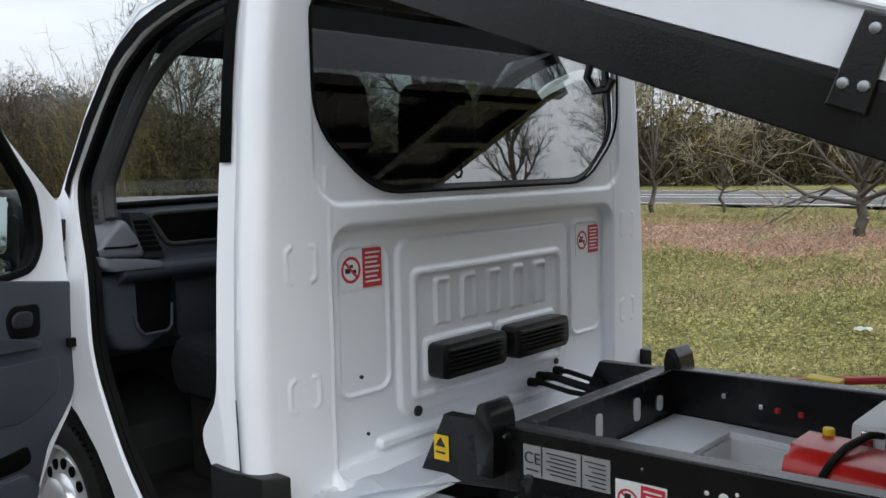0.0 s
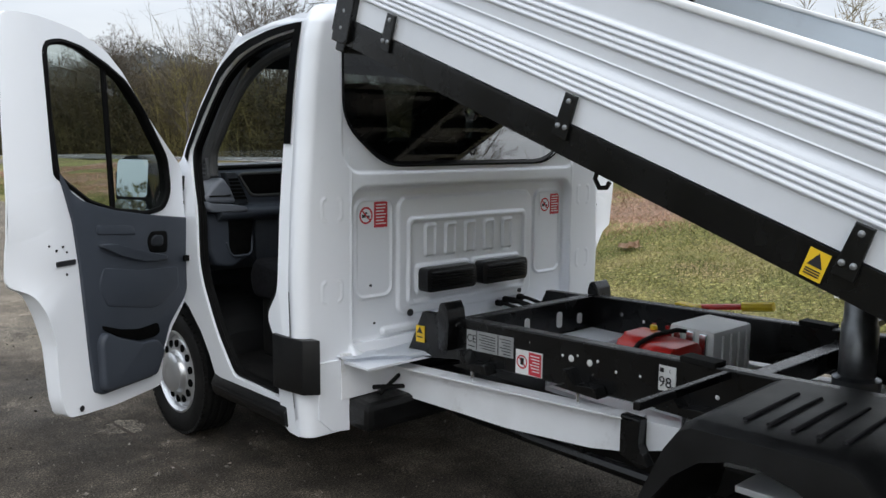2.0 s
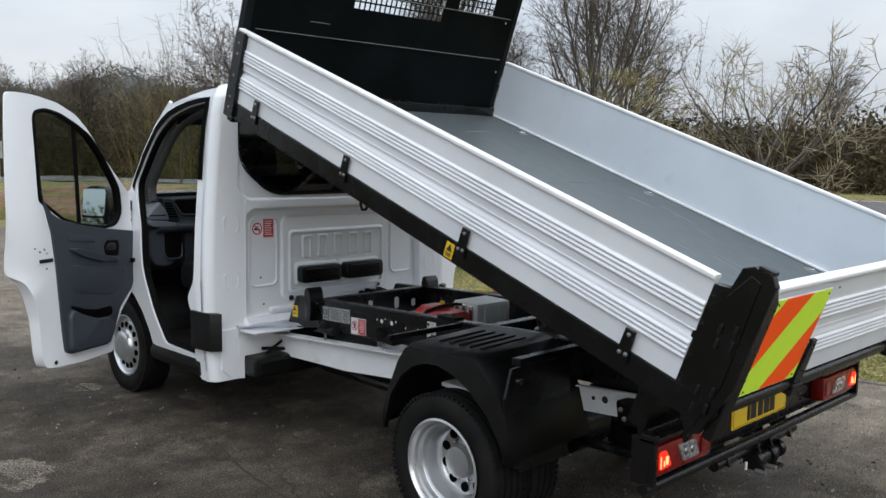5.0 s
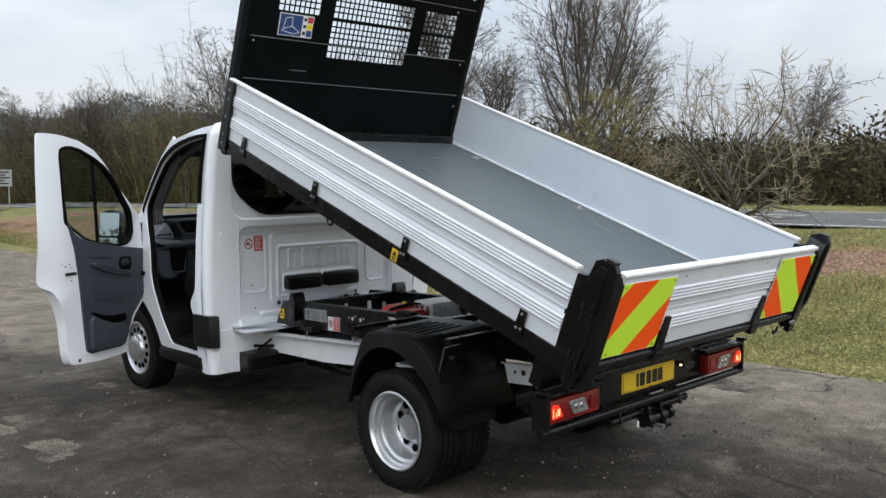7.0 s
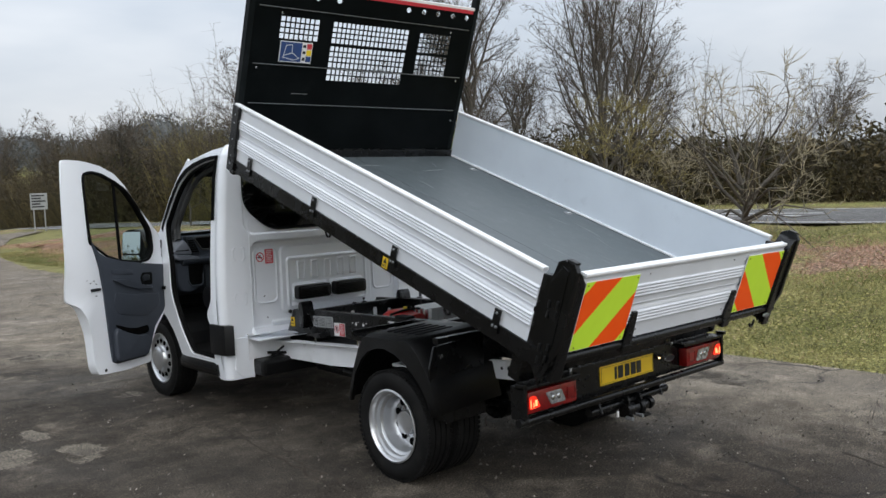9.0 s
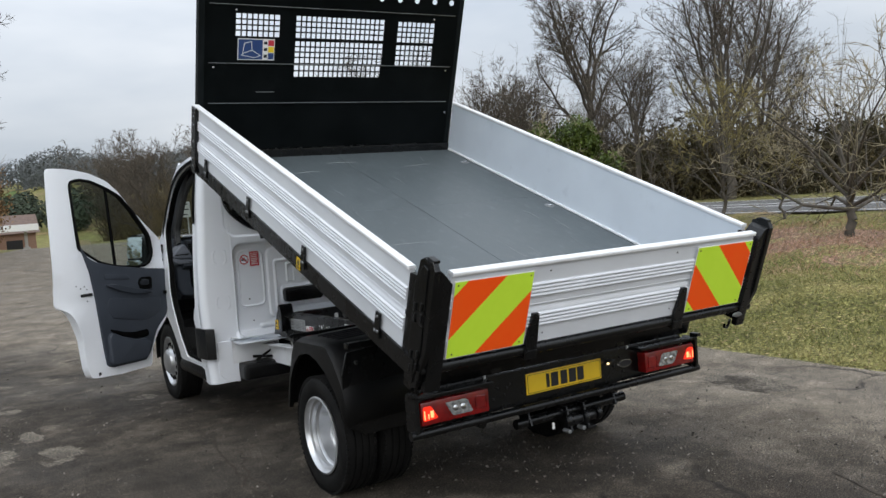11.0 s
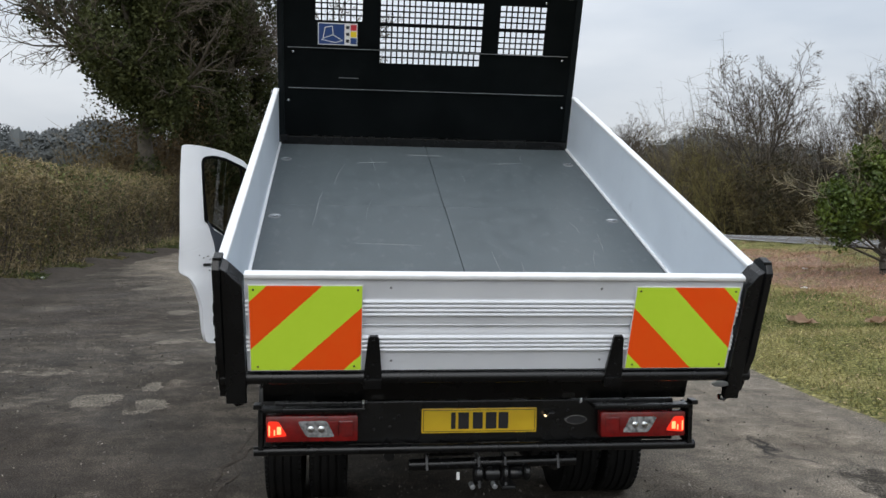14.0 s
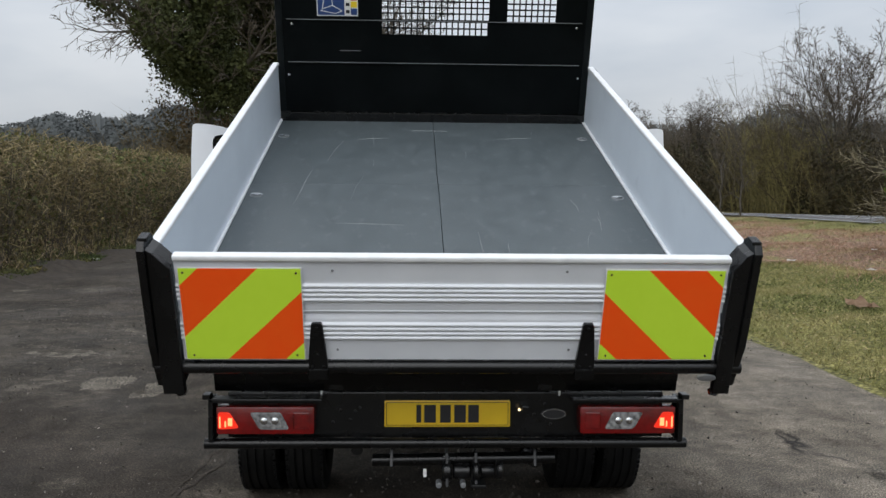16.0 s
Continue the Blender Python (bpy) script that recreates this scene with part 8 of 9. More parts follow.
for x, w in ((-0.118, 0.010), (-0.072, 0.024), (-0.008, 0.022), (0.052, 0.024), (0.108, 0.022)):
    bm = bmesh.new()
    box(bm, x - w, x + w, -0.015, -0.0125, 0.609, 0.683)
    part("character_bar", bm, M_INK, plate)
bm = bmesh.new()
box(bm, 0.305, 0.335, -0.02, 0.02, 0.655, 0.685, 0.005)
part("plate_lamp", bm, M_BLACK, tail)
bm = bmesh.new()
disc(bm, (0.295, -0.012, 0.668), "y", 0.005, 0.01, 10)
part("plate_bulb", bm, M_PLATE_LAMP, tail, "small glowing plate lamp")
bm = bmesh.new()
lathe(bm, [(0.0005, -0.010), (0.050, -0.010), (0.055, -0.004), (0.055, 0.02)], (0, 0, 0), "y", 28)
for v in bm.verts:
    v.co.z *= 0.42
badge = part("badge", bm, M_CHROME, truck, "bright oval badge", smooth=True)
badge.location = (0.443, 0.0, 0.643)
bm = bmesh.new()
lathe(bm, [(0.0005, -0.012), (0.046, -0.012), (0.046, -0.009)], (0, 0, 0), "y", 28)
for v in bm.verts:
    v.co.z *= 0.40
part("badge_face", bm, M_INK, badge)
for x, z in ((-0.44, 0.66), (-0.47, 0.61), (-0.38, 0.655), (0.405, 0.685), (0.43, 0.60), (-0.36, 0.67), (0.36, 0.64), (-0.40, 0.62)):
    dots("bolt", [(x, 0.02, z)], "y", 0.007, -0.005, M_PLASTIC, tail)

# tow bar with its coupling
bm = bmesh.new()
tube(bm, [(-0.31, 0.04, 0.435), (0.455, 0.04, 0.445)], 0.026, 14)
tow = part("tow_bar", bm, M_BLACK, truck, "black tubular tow bar with a round coupling", smooth=True)
for x0, x1, r, z in ((-0.02, 0.02, 0.045, 0.400), (0.025, 0.10, 0.032, 0.400), (0.105, 0.135, 0.050, 0.398), (0.14, 0.20, 0.028, 0.40), (0.205, 0.235, 0.040, 0.405)):
    bm = bmesh.new()
    lathe(bm, [(0.0005, x0), (r * 0.8, x0), (r, x0 + 0.008), (r, x1 - 0.008), (r * 0.8, x1), (0.0005, x1)], (0, 0.0, z), "x", 18)
    part("coupling_ring", bm, M_BLACK, tow, smooth=True)
for x in (0.0, 0.12):
    bm = bmesh.new()
    prism(bm, [(-0.05, 0.35), (0.05, 0.35), (0.08, 0.48), (-0.01, 0.48)], "x", x - 0.006, x + 0.006, 0.002)
    jaw = part("tow_jaw", bm, M_BLACK, tow)
    dots("bolt", [(x - 0.006, -0.01, 0.385), (x - 0.006, 0.03, 0.45)], "x", 0.012, -0.012, M_BARREL, jaw)
bm = bmesh.new()
box(bm, -0.098, -0.084, -0.004, 0.004, 0.375, 0.41, 0.002)
part("tag", bm, M_WHITELAB, tow, "small white tag")
for x in (-0.035, 0.065):
    bm = bmesh.new()
    lathe(bm, [(0.0005, -0.07), (0.012, -0.068), (0.012, -0.02)], (x, 0.0, 0.362), "y", 8)
    part("bolt", bm, M_BARREL, tow)
bm = bmesh.new()
box(bm, 0.10, 0.16, -0.06, 0.03, 0.345, 0.36, 0.004)
part("tow_step", bm, M_BLACK, tow)
for s in (-1, 1):
    bm = bmesh.new()
    prism(bm, [(0.0, 0.42), (0.09, 0.42), (0.20, 0.62), (0.08, 0.62)], "x", 0.07 + s * 0.30 - 0.006, 0.07 + s * 0.30 + 0.006, 0.002)
    part("tow_bracket", bm, M_BLACK, tow)
bm = bmesh.new()
tube(bm, [(0.30, 0.40, 0.40), (0.40, 0.16, 0.40)], 0.04, 14)
part("tail_pipe", bm, M_BLACK, truck, smooth=True)


def set_back(ob, back, lift=0.0):
    """Moves a finished part and its pieces back along the truck and up."""
    for o in [ob] + list(ob.children_recursive):
        if o.type != "MESH" or (o.parent and o is not ob and o.parent.location.length > 1e-6):
            continue
        if o.location.length > 1e-6:
            o.location.y -= back
            o.location.z += lift
            continue
        for v in o.data.vertices:
            v.co.y -= back
            v.co.z += lift


for o in [c for c in truck.children if c.name.split(".")[0] in ("tail_frame", "tail_lamp")]:
    set_back(o, 0.025)


# ---------------------------------------------------------------- the raised tipper bed (x across, y along the bed, z square to its floor)
TIP = 20.1
bed_pose = pose(0, 0, 0, TIP, 0, 0)


def bed_shape(x, y, z):
    """Deck and drop sides: wider and a little higher than drawn."""
    return (x * 1.045 if abs(x) < 1.0 else x + (0.045 if x > 0 else -0.045), y, z + 0.04)


def headboard_shape(x, y, z):
    return (x * 1.012, y + 0.034, z + float(np.interp(z, [0.95, 1.4, 1.55, 2.3], [0.045, 0.060, 0.072, 0.072])))


SHAPE[0] = bed_shape
bm = bmesh.new()
for x in (-0.42, 0.36):
    box(bm, x, x + 0.06, 0.12, 3.12, 0.815, 0.925, 0.005)
bed = part("bed_frame", bm, M_BLACK, truck, "black steel frame of the raised tipper bed")
bed.matrix_basis = bed_pose
for k in range(9):
    bm = bmesh.new()
    y = 0.25 + 0.345 * k
    box(bm, -0.99, 0.99, y, y + 0.05, 0.885, 0.932, 0.004)
    part("bed_crossbar", bm, M_BLACK, bed)
bm = bmesh.new()
box(bm, -1.0, 1.0, 0.09, 3.15, 0.9325, 0.9355)
part("bed_underside", bm, M_BLACK, bed)
bm = bmesh.new()
box(bm, -1.02, 1.02, 3.168, 3.225, 0.84, 1.03, 0.006)
part("front_beam", bm, M_BLACK, bed)
for x0, x1, y0, y1 in ((-1.03, -0.0015, 0.07, 1.880), (0.0015, 1.03, 0.07, 1.880), (-1.03, -0.0045, 1.8805, 3.165), (-0.0015, 1.03, 1.8805, 3.165)):
    bm = bmesh.new()
    box(bm, x0, x1, y0, y1, 0.936, 0.970, 0.002)
    part("deck_panel", bm, M_FLOOR, bed, "scuffed grey deck panel")
for x in (-0.955, 0.945):
    for y in (2.79, 1.685, 0.6):
        bm = bmesh.new()
        lathe(bm, [(0.0005, 0.9712), (0.030, 0.9712), (0.034, 0.9735), (0.036, 0.969)], (x, y, 0), "z", 18)
        ring_ob = part("lashing_ring", bm, M_BARREL, bed, "recessed steel lashing point", smooth=True)
        bm = bmesh.new()
        tube(bm, [(x - 0.022, y, 0.975), (x, y - 0.018, 0.980), (x + 0.022, y, 0.975)], 0.004, 6)
        part("loop", bm, M_CHROME, ring_ob)


# scuffs on the deck, most of them along the bed
gq = np.random.default_rng(91)
for k in range(26):
    x, y = gq.uniform(-0.9, 0.9), gq.uniform(0.25, 3.0)
    a = gq.normal(0, 0.12) + (math.pi / 2 if k % 4 == 0 else 0.0)
    ln, w = gq.uniform(0.10, 0.45), gq.uniform(0.0012, 0.0028)
    dx, dy = math.sin(a) * ln / 2, math.cos(a) * ln / 2
    if abs(x) + abs(dx) > 0.98 or min(abs(x - dx), abs(x + dx)) < 0.01:
        continue
    bm = bmesh.new()
    tube(bm, [(x - dx, y - dy, 0.9700), (x + gq.normal(0, 0.006), y, 0.9703), (x + dx, y + dy, 0.9700)], [w * 0.4, w, w * 0.4], 4)
    part("scuff", bm, M_SCUFF, bed)


# ribbed aluminium boards: (out, up) outline, drawn along
def rib_profile(lo, hi):
    """Outer face of a drop board: flat, four fine ribs, a stepped-in cove, four fine ribs, flat, top lip."""
    k = (hi - lo) / 0.421

    def ribs(z0):
        out = []
        for q in range(4):
            z = lo + (z0 + 0.0190 * q) * k
            out += [(0.0015, z), (0.0075, z + 0.0022), (0.0092, z + 0.0060), (0.0085, z + 0.0100), (0.0050, z + 0.0140), (0.0015, z + 0.0165)]
        return out

    pts = [(0.0, lo), (0.0, lo + 0.086 * k)] + ribs(0.0885) + [(0.0, lo + 0.1655 * k)]
    for t in np.linspace(0, 1, 9):
        pts.append((-0.012 * math.sin(math.pi / 2 * t) ** 1.6, lo + (0.168 + 0.040 * t) * k))
    pts += [(0.002, lo + 0.2095 * k), (0.0, lo + 0.214 * k), (0.0, lo + 0.246 * k)] + ribs(0.2505)
    pts += [(0.0, lo + 0.331 * k), (0.0, hi - 0.004), (0.001, hi)]
    return pts


for s in (-1, 1):
    SHAPE[0] = bed_shape
    prof = rib_profile(0.978, 1.357)
    poly = [(s * (1.050 + o), z) for o, z in prof] + [(s * 1.026, 1.357), (s * 1.026, 0.978)]
    bm = bmesh.new()
    prism(bm, poly, "y", 0.135, 3.187)
    for f in bm.faces:
        c0 = f.calc_center_median()
        if abs(c0.x) < 1.0275:
            f.material_index = 1
    side = part("dropside", bm, (M_ALU, M_ALU_IN), bed, "ribbed aluminium drop side with a smooth inner face")
    bm = bmesh.new()
    prism(bm, round_poly([(s * 1.020, 1.350), (s * 1.060, 1.350), (s * 1.060, 1.372), (s * 1.020, 1.372)], 0.008), "y", 0.135, 3.186)
    part("top_edge", bm, M_LIP, side, "white top edge", smooth=True)
    bm = bmesh.new()
    box(bm, min(s * 1.010, s * 1.0255), max(s * 1.010, s * 1.0255), 0.135, 3.160, 0.9715, 0.984, 0.003)
    part("floor_bead", bm, M_LIP, side)
    # side beam
    bm = bmesh.new()
    prism(bm, [(s * 0.99, 0.885), (s * 1.055, 0.885), (s * 1.058, 0.965), (s * 1.058, 0.975), (s * 1.032, 0.975), (s * 1.032, 0.932), (s * 0.99, 0.932)], "y", 0.02, 3.185, 0.006)
    beam = part("side_beam", bm, M_BLACK, bed, "black steel side beam")
    for y in (2.885, 2.055, 1.205, 0.345):
        bm = bmesh.new()
        prism(bm, [(y - 0.027, 0.930), (y + 0.027, 0.930), (y + 0.022, 1.055), (y - 0.022, 1.055)], "x", min(s * 1.058, s * 1.068), max(s * 1.058, s * 1.068), 0.003)
        hg = part("side_hinge", bm, M_BLACK, beam, "black drop-side hinge")
        dots("rivet", [(s * 1.068, y + dy, dz) for dy, dz in ((0.0, 1.036), (-0.013, 0.965), (0.013, 0.962))], "x", 0.008, s * 0.006, M_BARREL, hg)
    for y in (2.47, 1.92, 0.75):
        bm = bmesh.new()
        pts = [(s * 1.03, y, 0.89), (s * 1.03, y, 0.862), (s * 1.03, y - 0.022, 0.845), (s * 1.03, y - 0.045, 0.855), (s * 1.03, y - 0.048, 0.872)]
        tube(bm, pts, 0.007, 7)
        part("rope_hook", bm, M_BLACK, beam, smooth=True)
    # front corner post
    bm = bmesh.new()
    prism(bm, [(3.090, 0.905), (3.12, 0.885), (3.185, 0.885), (3.192, 1.36), (3.098, 1.36)], "x", min(s * 1.046, s * 1.074), max(s * 1.046, s * 1.074), 0.005)
    post_f = part("corner_post", bm, M_BLACK, bed, "black front corner post")
    dots("bolt", [(s * 1.0738, 3.14, z) for z in (1.30, 1.24, 1.12, 1.0, 0.94)], "x", 0.007, s * 0.003, M_BARREL, post_f)
    # rear corner post
    SHAPE[0] = None
    bm = bmesh.new()
    d, wx = 0.042, 1.076 if s > 0 else 1.092
    prism(bm, [(0.146, 0.99), (0.144, 1.378), (0.075, 1.388), (0.068, 1.468), (0.034, 1.490), (-0.032 + d, 1.480), (-0.068 + d, 1.494), (-0.097 + d, 1.458), (-0.097 + d, 1.085), (-0.048 + d, 0.890), (0.034, 0.862), (0.090, 0.935)], "x", min(s * (wx - 0.028), s * wx), max(s * (wx - 0.028), s * wx), 0.004)
    prism(bm, [(s * 0.985, 0.875), (s * (wx - 0.0282), 0.875), (s * (wx - 0.0282), 1.458), (s * (wx - 0.05), 1.445), (s * 0.987, 1.385)], "y", -0.085 + d, -0.050 + d, 0.004)
    prism(bm, [(s * 0.99, 0.90), (s * (wx - 0.0282), 0.90), (s * (wx - 0.0282), 1.455), (s * (wx - 0.05), 1.44), (s * 0.99, 1.385)], "y", -0.0495 + d, 0.066, 0.004)
    rp = part("rear_post", bm, M_BLACK, bed, "black rear corner post")
    bm = bmesh.new()
    prism(bm, [(-0.022 + d, 0.90), (0.04, 0.88), (0.075, 0.95), (0.080, 1.36), (0.03, 1.46), (-0.05 + d, 1.45), (-0.06 + d, 1.08)], "x", min(s * wx, s * (wx + 0.006)), max(s * wx, s * (wx + 0.006)), 0.003)
    part("post_plate", bm, M_BLACK, rp)
    # the post's dark embossed slots, built as small raised boxes
    for y, z in ((0.055, 1.255), (0.005, 1.272), (0.05, 1.205), (0.0, 1.222), (0.05, 1.03), (0.0, 1.05), (0.045, 0.965), (0.0, 0.985)):
        bm = bmesh.new()
        box(bm, min(s * (wx + 0.006), s * (wx + 0.012)), max(s * (wx + 0.006), s * (wx + 0.012)), y - 0.007, y + 0.007, z - 0.02, z + 0.02, 0.004)
        part("latch_lug", bm, M_PLASTIC, rp)
    dots("bolt", [(s * wx, 0.122, z) for z in (1.34, 1.24, 1.12, 1.02)], "x", 0.006, s * 0.004, M_PLASTIC, rp)
    dots("rivet", [(s * 0.998, -0.085 + d, z) for z in (1.02, 1.10, 1.20, 1.30, 1.36)], "y", 0.005, -0.003, M_BLACK, rp)
    bm = bmesh.new()
    box(bm, min(s * (wx - 0.036), s * (wx - 0.004)), max(s * (wx - 0.036), s * (wx - 0.004)), -0.075 + d, -0.02 + d, 1.484, 1.498, 0.004)
    part("latch_cap", bm, M_PLASTIC, rp)
    bm = bmesh.new()
    tube(bm, [(s * 1.05, 0.05, 0.86), (s * 1.05, 0.05, 0.83), (s * 1.035, 0.05, 0.812), (s * 1.015, 0.05, 0.818), (s * 1.010, 0.05, 0.835)], 0.008, 7)
    part("rope_hook", bm, M_BLACK, rp, smooth=True)

# hazard label on the near beam
SHAPE[0] = bed_shape
bm = bmesh.new()
box(bm, -1.0605, -1.0585, 1.245, 1.295, 0.895, 0.962)
hz = part("hazard_label", bm, M_YELLOW, bed, "yellow hazard label on the side beam")
bm = bmesh.new()
prism(bm, [(1.252, 0.925), (1.288, 0.925), (1.27, 0.957)], "x", -1.062, -1.0608)
part("symbol", bm, M_INK, hz)
bm = bmesh.new()
for k in range(3):
    box(bm, -1.062, -1.0608, 1.252, 1.288, 0.903 + 0.006 * k, 0.906 + 0.006 * k)
part("text_bar", bm, M_INK, hz)

# tailgate
SHAPE[0] = None
prof = rib_profile(0.967, 1.372)
bm = bmesh.new()
prism(bm, [(0.030 - o, z) for o, z in prof] + [(0.054, 1.372), (0.054, 0.967)], "x", -0.980, 0.980)
for f in bm.faces:
    if f.calc_center_median().y > 0.0535:
        f.material_index = 1
tg = part("tailgate", bm, (M_ALU, M_ALU_IN), bed, "ribbed aluminium tailgate, shut")
bm = bmesh.new()
prism(bm, round_poly([(0.018, 1.366), (0.060, 1.366), (0.060, 1.388), (0.018, 1.388)], 0.008), "x", -0.980, 0.980)
part("top_edge", bm, M_LIP, tg, "white top edge", smooth=True)
dots("rivet", [(x, 0.030, z) for x, z in ((-0.43, 1.33), (0.40, 1.33), (-0.42, 1.01), (0.43, 1.01))], "y", 0.005, -0.004, M_BARREL, tg)
bm = bmesh.new()
tube(bm, [(-1.085, 0.036, 0.932), (1.085, 0.036, 0.932)], 0.026, 14)
part("hinge_bar", bm, M_BLACK, bed, "round black hinge bar under the tailgate", smooth=True)
bm = bmesh.new()
box(bm, -0.95, 0.95, 0.24, 0.32, 0.70, 0.925, 0.006)
part("rear_beam", bm, M_BLACK, bed)
bm = bmesh.new()
lathe(bm, [(0.0005, -0.024), (0.034, -0.022), (0.036, -0.012)], (0, 0, 0), "y", 20)
for v in bm.verts:
    v.co.z = v.co.z * 0.35 + 0.918
    v.co.x += 0.945
part("maker_badge", bm, M_BARREL, bed, "small oval maker badge")
for x in (-0.492, 0.492):
    bm = bmesh.new()
    prism(bm, [(x - 0.036, 0.905), (x + 0.036, 0.905), (x + 0.034, 0.975), (x + 0.021, 1.118), (x + 0.016, 1.128), (x - 0.016, 1.128), (x - 0.021, 1.118), (x - 0.034, 0.975)], "y", 0.008, 0.026, 0.003)
    hgt = part("tailgate_hinge", bm, M_BLACK, bed, "tapered black tailgate hinge")
    dots("bolt", [(x + dx, 0.008, z) for dx, z in ((0, 1.11), (0, 1.0), (-0.02, 0.95), (0.02, 0.95), (0, 0.925))], "y", 0.006, -0.005, M_PLASTIC, hgt)
    bm = bmesh.new()
    box(bm, x - 0.036, x + 0.036, 0.0, 0.05, 0.895, 0.940, 0.006)
    part("hinge_block", bm, M_BLACK, hgt)


def clip_band(w, h, c0, c1):
    """The part of a w x h board between the slanting lines x + d = c0 and c1 (d down from the top)."""
    poly = [(0, 0), (w, 0), (w, h), (0, h)]
    for c, sign in ((c0, 1), (c1, -1)):
        out = []
        for i, p in enumerate(poly):
            q = poly[(i + 1) % len(poly)]
            a, b_ = sign * (p[0] + p[1] - c), sign * (q[0] + q[1] - c)
            if a >= 0:
                out.append(p)
            if (a >= 0) != (b_ >= 0):
                t = a / (a - b_)
                out.append((p[0] + (q[0] - p[0]) * t, p[1] + (q[1] - p[1]) * t))
        poly = out
    return poly


for s in (-1, 1):
    W, H = 0.432, 0.372
    f = lambda p: (s * (0.968 - p[0]), 1.346 - p[1])
    bm = bmesh.new()
    box(bm, min(s * 0.968, s * 0.536), max(s * 0.968, s * 0.536), 0.0165, 0.0195, 1.346 - H, 1.346, 0.001)
    board = part("chevron_board", bm, M_WHITELAB, bed, "lime and orange striped reflective board")
    for c0, c1, m in ((-1, 0.068, M_LIME), (0.068, 0.278, M_ORANGE), (0.278, 0.524, M_LIME), (0.524, 0.735, M_ORANGE), (0.735, 2, M_LIME)):
        poly = [(0.004 + p[0] * (W - 0.008) / W, 0.004 + p[1] * (H - 0.008) / H) for p in clip_band(W, H, c0, c1)]
        bm = bmesh.new()
        prism(bm, [f(p) for p in poly], "y", 0.0145, 0.0160)
        part("stripe", bm, m, board)
    for px, pz in ((0.02, 0.02), (W - 0.02, 0.02), (0.03, H - 0.02), (W - 0.03, H - 0.02)):
        x, z = f((px, pz))
        dots("rivet", [(x, 0.0145, z)], "y", 0.004, -0.003, M_INK, board)

for o in [c for c in bed.children if c.name.split(".")[0] in ("tailgate", "tailgate_hinge", "chevron_board", "hinge_bar", "maker_badge")]:
    set_back(o, 0.045, 0.042)

# headboard with mesh openings
SHAPE[0] = headboard_shape
HB0 = 3.168
openings = [(-0.800, -0.480, 1.822, 1.978, 8, 4), (-0.354, 0.360, 1.822, 1.978, 18, 4), (-0.354, 0.360, 1.640, 1.797, 18, 4), (-0.354, 0.352, 1.540, 1.622, 18, 2),
            (0.483, 0.808, 1.815, 1.970, 8, 4), (0.483, 0.808, 1.632, 1.790, 8, 4)]
bm = bmesh.new()
loops = [[(-1.022, 0.955), (1.022, 0.955), (1.022, 2.20), (-1.022, 2.20)]]
for x0, x1, z0, z1, _, _ in openings:
    loops.append([(x0, z0), (x1, z0), (x1, z1), (x0, z1)])
hole_rows = [-0.954, -0.84, -0.68, -0.52, -0.334, 0.324, 0.48, 0.63, 0.79, 0.945]
for x in hole_rows:
    loops.append([(x + 0.021 * math.cos(a), 2.135 + 0.021 * math.sin(a)) for a in np.linspace(0, 2 * math.pi, 15)[:-1]])
sheet(bm, loops, lambda u, v: (u, HB0, v))
bmesh.ops.solidify(bm, geom=bm.faces[:], thickness=-0.004)
hb = part("headboard", bm, M_BLACK_HB, bed, "tall dark steel headboard with mesh openings")
for x0, x1, z0, z1, nx, nz in openings:
    bm = bmesh.new()
    for k in range(1, nx):
        x = x0 + (x1 - x0) * k / nx
        box(bm, x - 0.0050, x + 0.0050, HB0 + 0.0005, HB0 + 0.0035, z0, z1)
    part("mesh_bar_upright", bm, M_BLACK_HB, hb)
    bm = bmesh.new()
    for k in range(1, nz):
        z = z0 + (z1 - z0) * k / nz
        box(bm, x0, x1, HB0 + 0.0045, HB0 + 0.0065, z - 0.0050, z + 0.0050)
    part("mesh_bar_level", bm, M_BLACK_HB, hb)
for z in (2.035, 1.629, 1.356):
    bm = bmesh.new()
    for x0, x1 in ((-0.99, -0.372), (-0.372, 0.372), (0.372, 0.99)):
        if z == 1.629 and x0 == -0.372:
            box(bm, x0, x1, HB0 - 0.004, HB0, z - 0.006, z + 0.006)
        else:
            prism(bm, [(HB0, z - 0.010), (HB0 - 0.010, z), (HB0 - 0.010, z + 0.004), (HB0, z + 0.006)], "x", x0, x1)
    part("pressed_fold", bm, M_BLACK_HB, hb)
    bm = bmesh.new()
    box(bm, -0.99, 0.99, HB0 - 0.0115, HB0 - 0.0085, z + 0.0005, z + 0.0045)
    part("worn_fold_edge", bm, M_BARREL, hb)
for s in (-1, 1):
    bm = bmesh.new()
    box(bm, min(s * 1.018, s * 1.062), max(s * 1.018, s * 1.062), HB0 - 0.004, HB0 + 0.055, 0.90, 2.315, 0.005)
    part("headboard_post", bm, M_BLACK_HB, hb)
    dots("bolt", [(s * x, HB0, z) for x, z in ((0.955, 1.60), (0.80, 2.0), (0.99, 1.27))], "y", 0.009, -0.006, M_CHROME, hb)
bm = bmesh.new()
box(bm, -1.02, 1.02, HB0 - 0.002, HB0 + 0.04, 2.196, 2.222, 0.004)
part("top_rail", bm, M_WHITELAB, hb, "white top rail")
bm = bmesh.new()
box(bm, -1.0, 1.0, HB0 - 0.006, HB0 - 0.0025, 2.172, 2.200)
part("red_tape", bm, M_REDLAB, hb, "red edge tape")
bm = bmesh.new()
box(bm, -0.64, -0.50, HB0 - 0.0025, HB0 - 0.001, 1.432, 1.436)
part("scratch", bm, M_BARREL, hb)
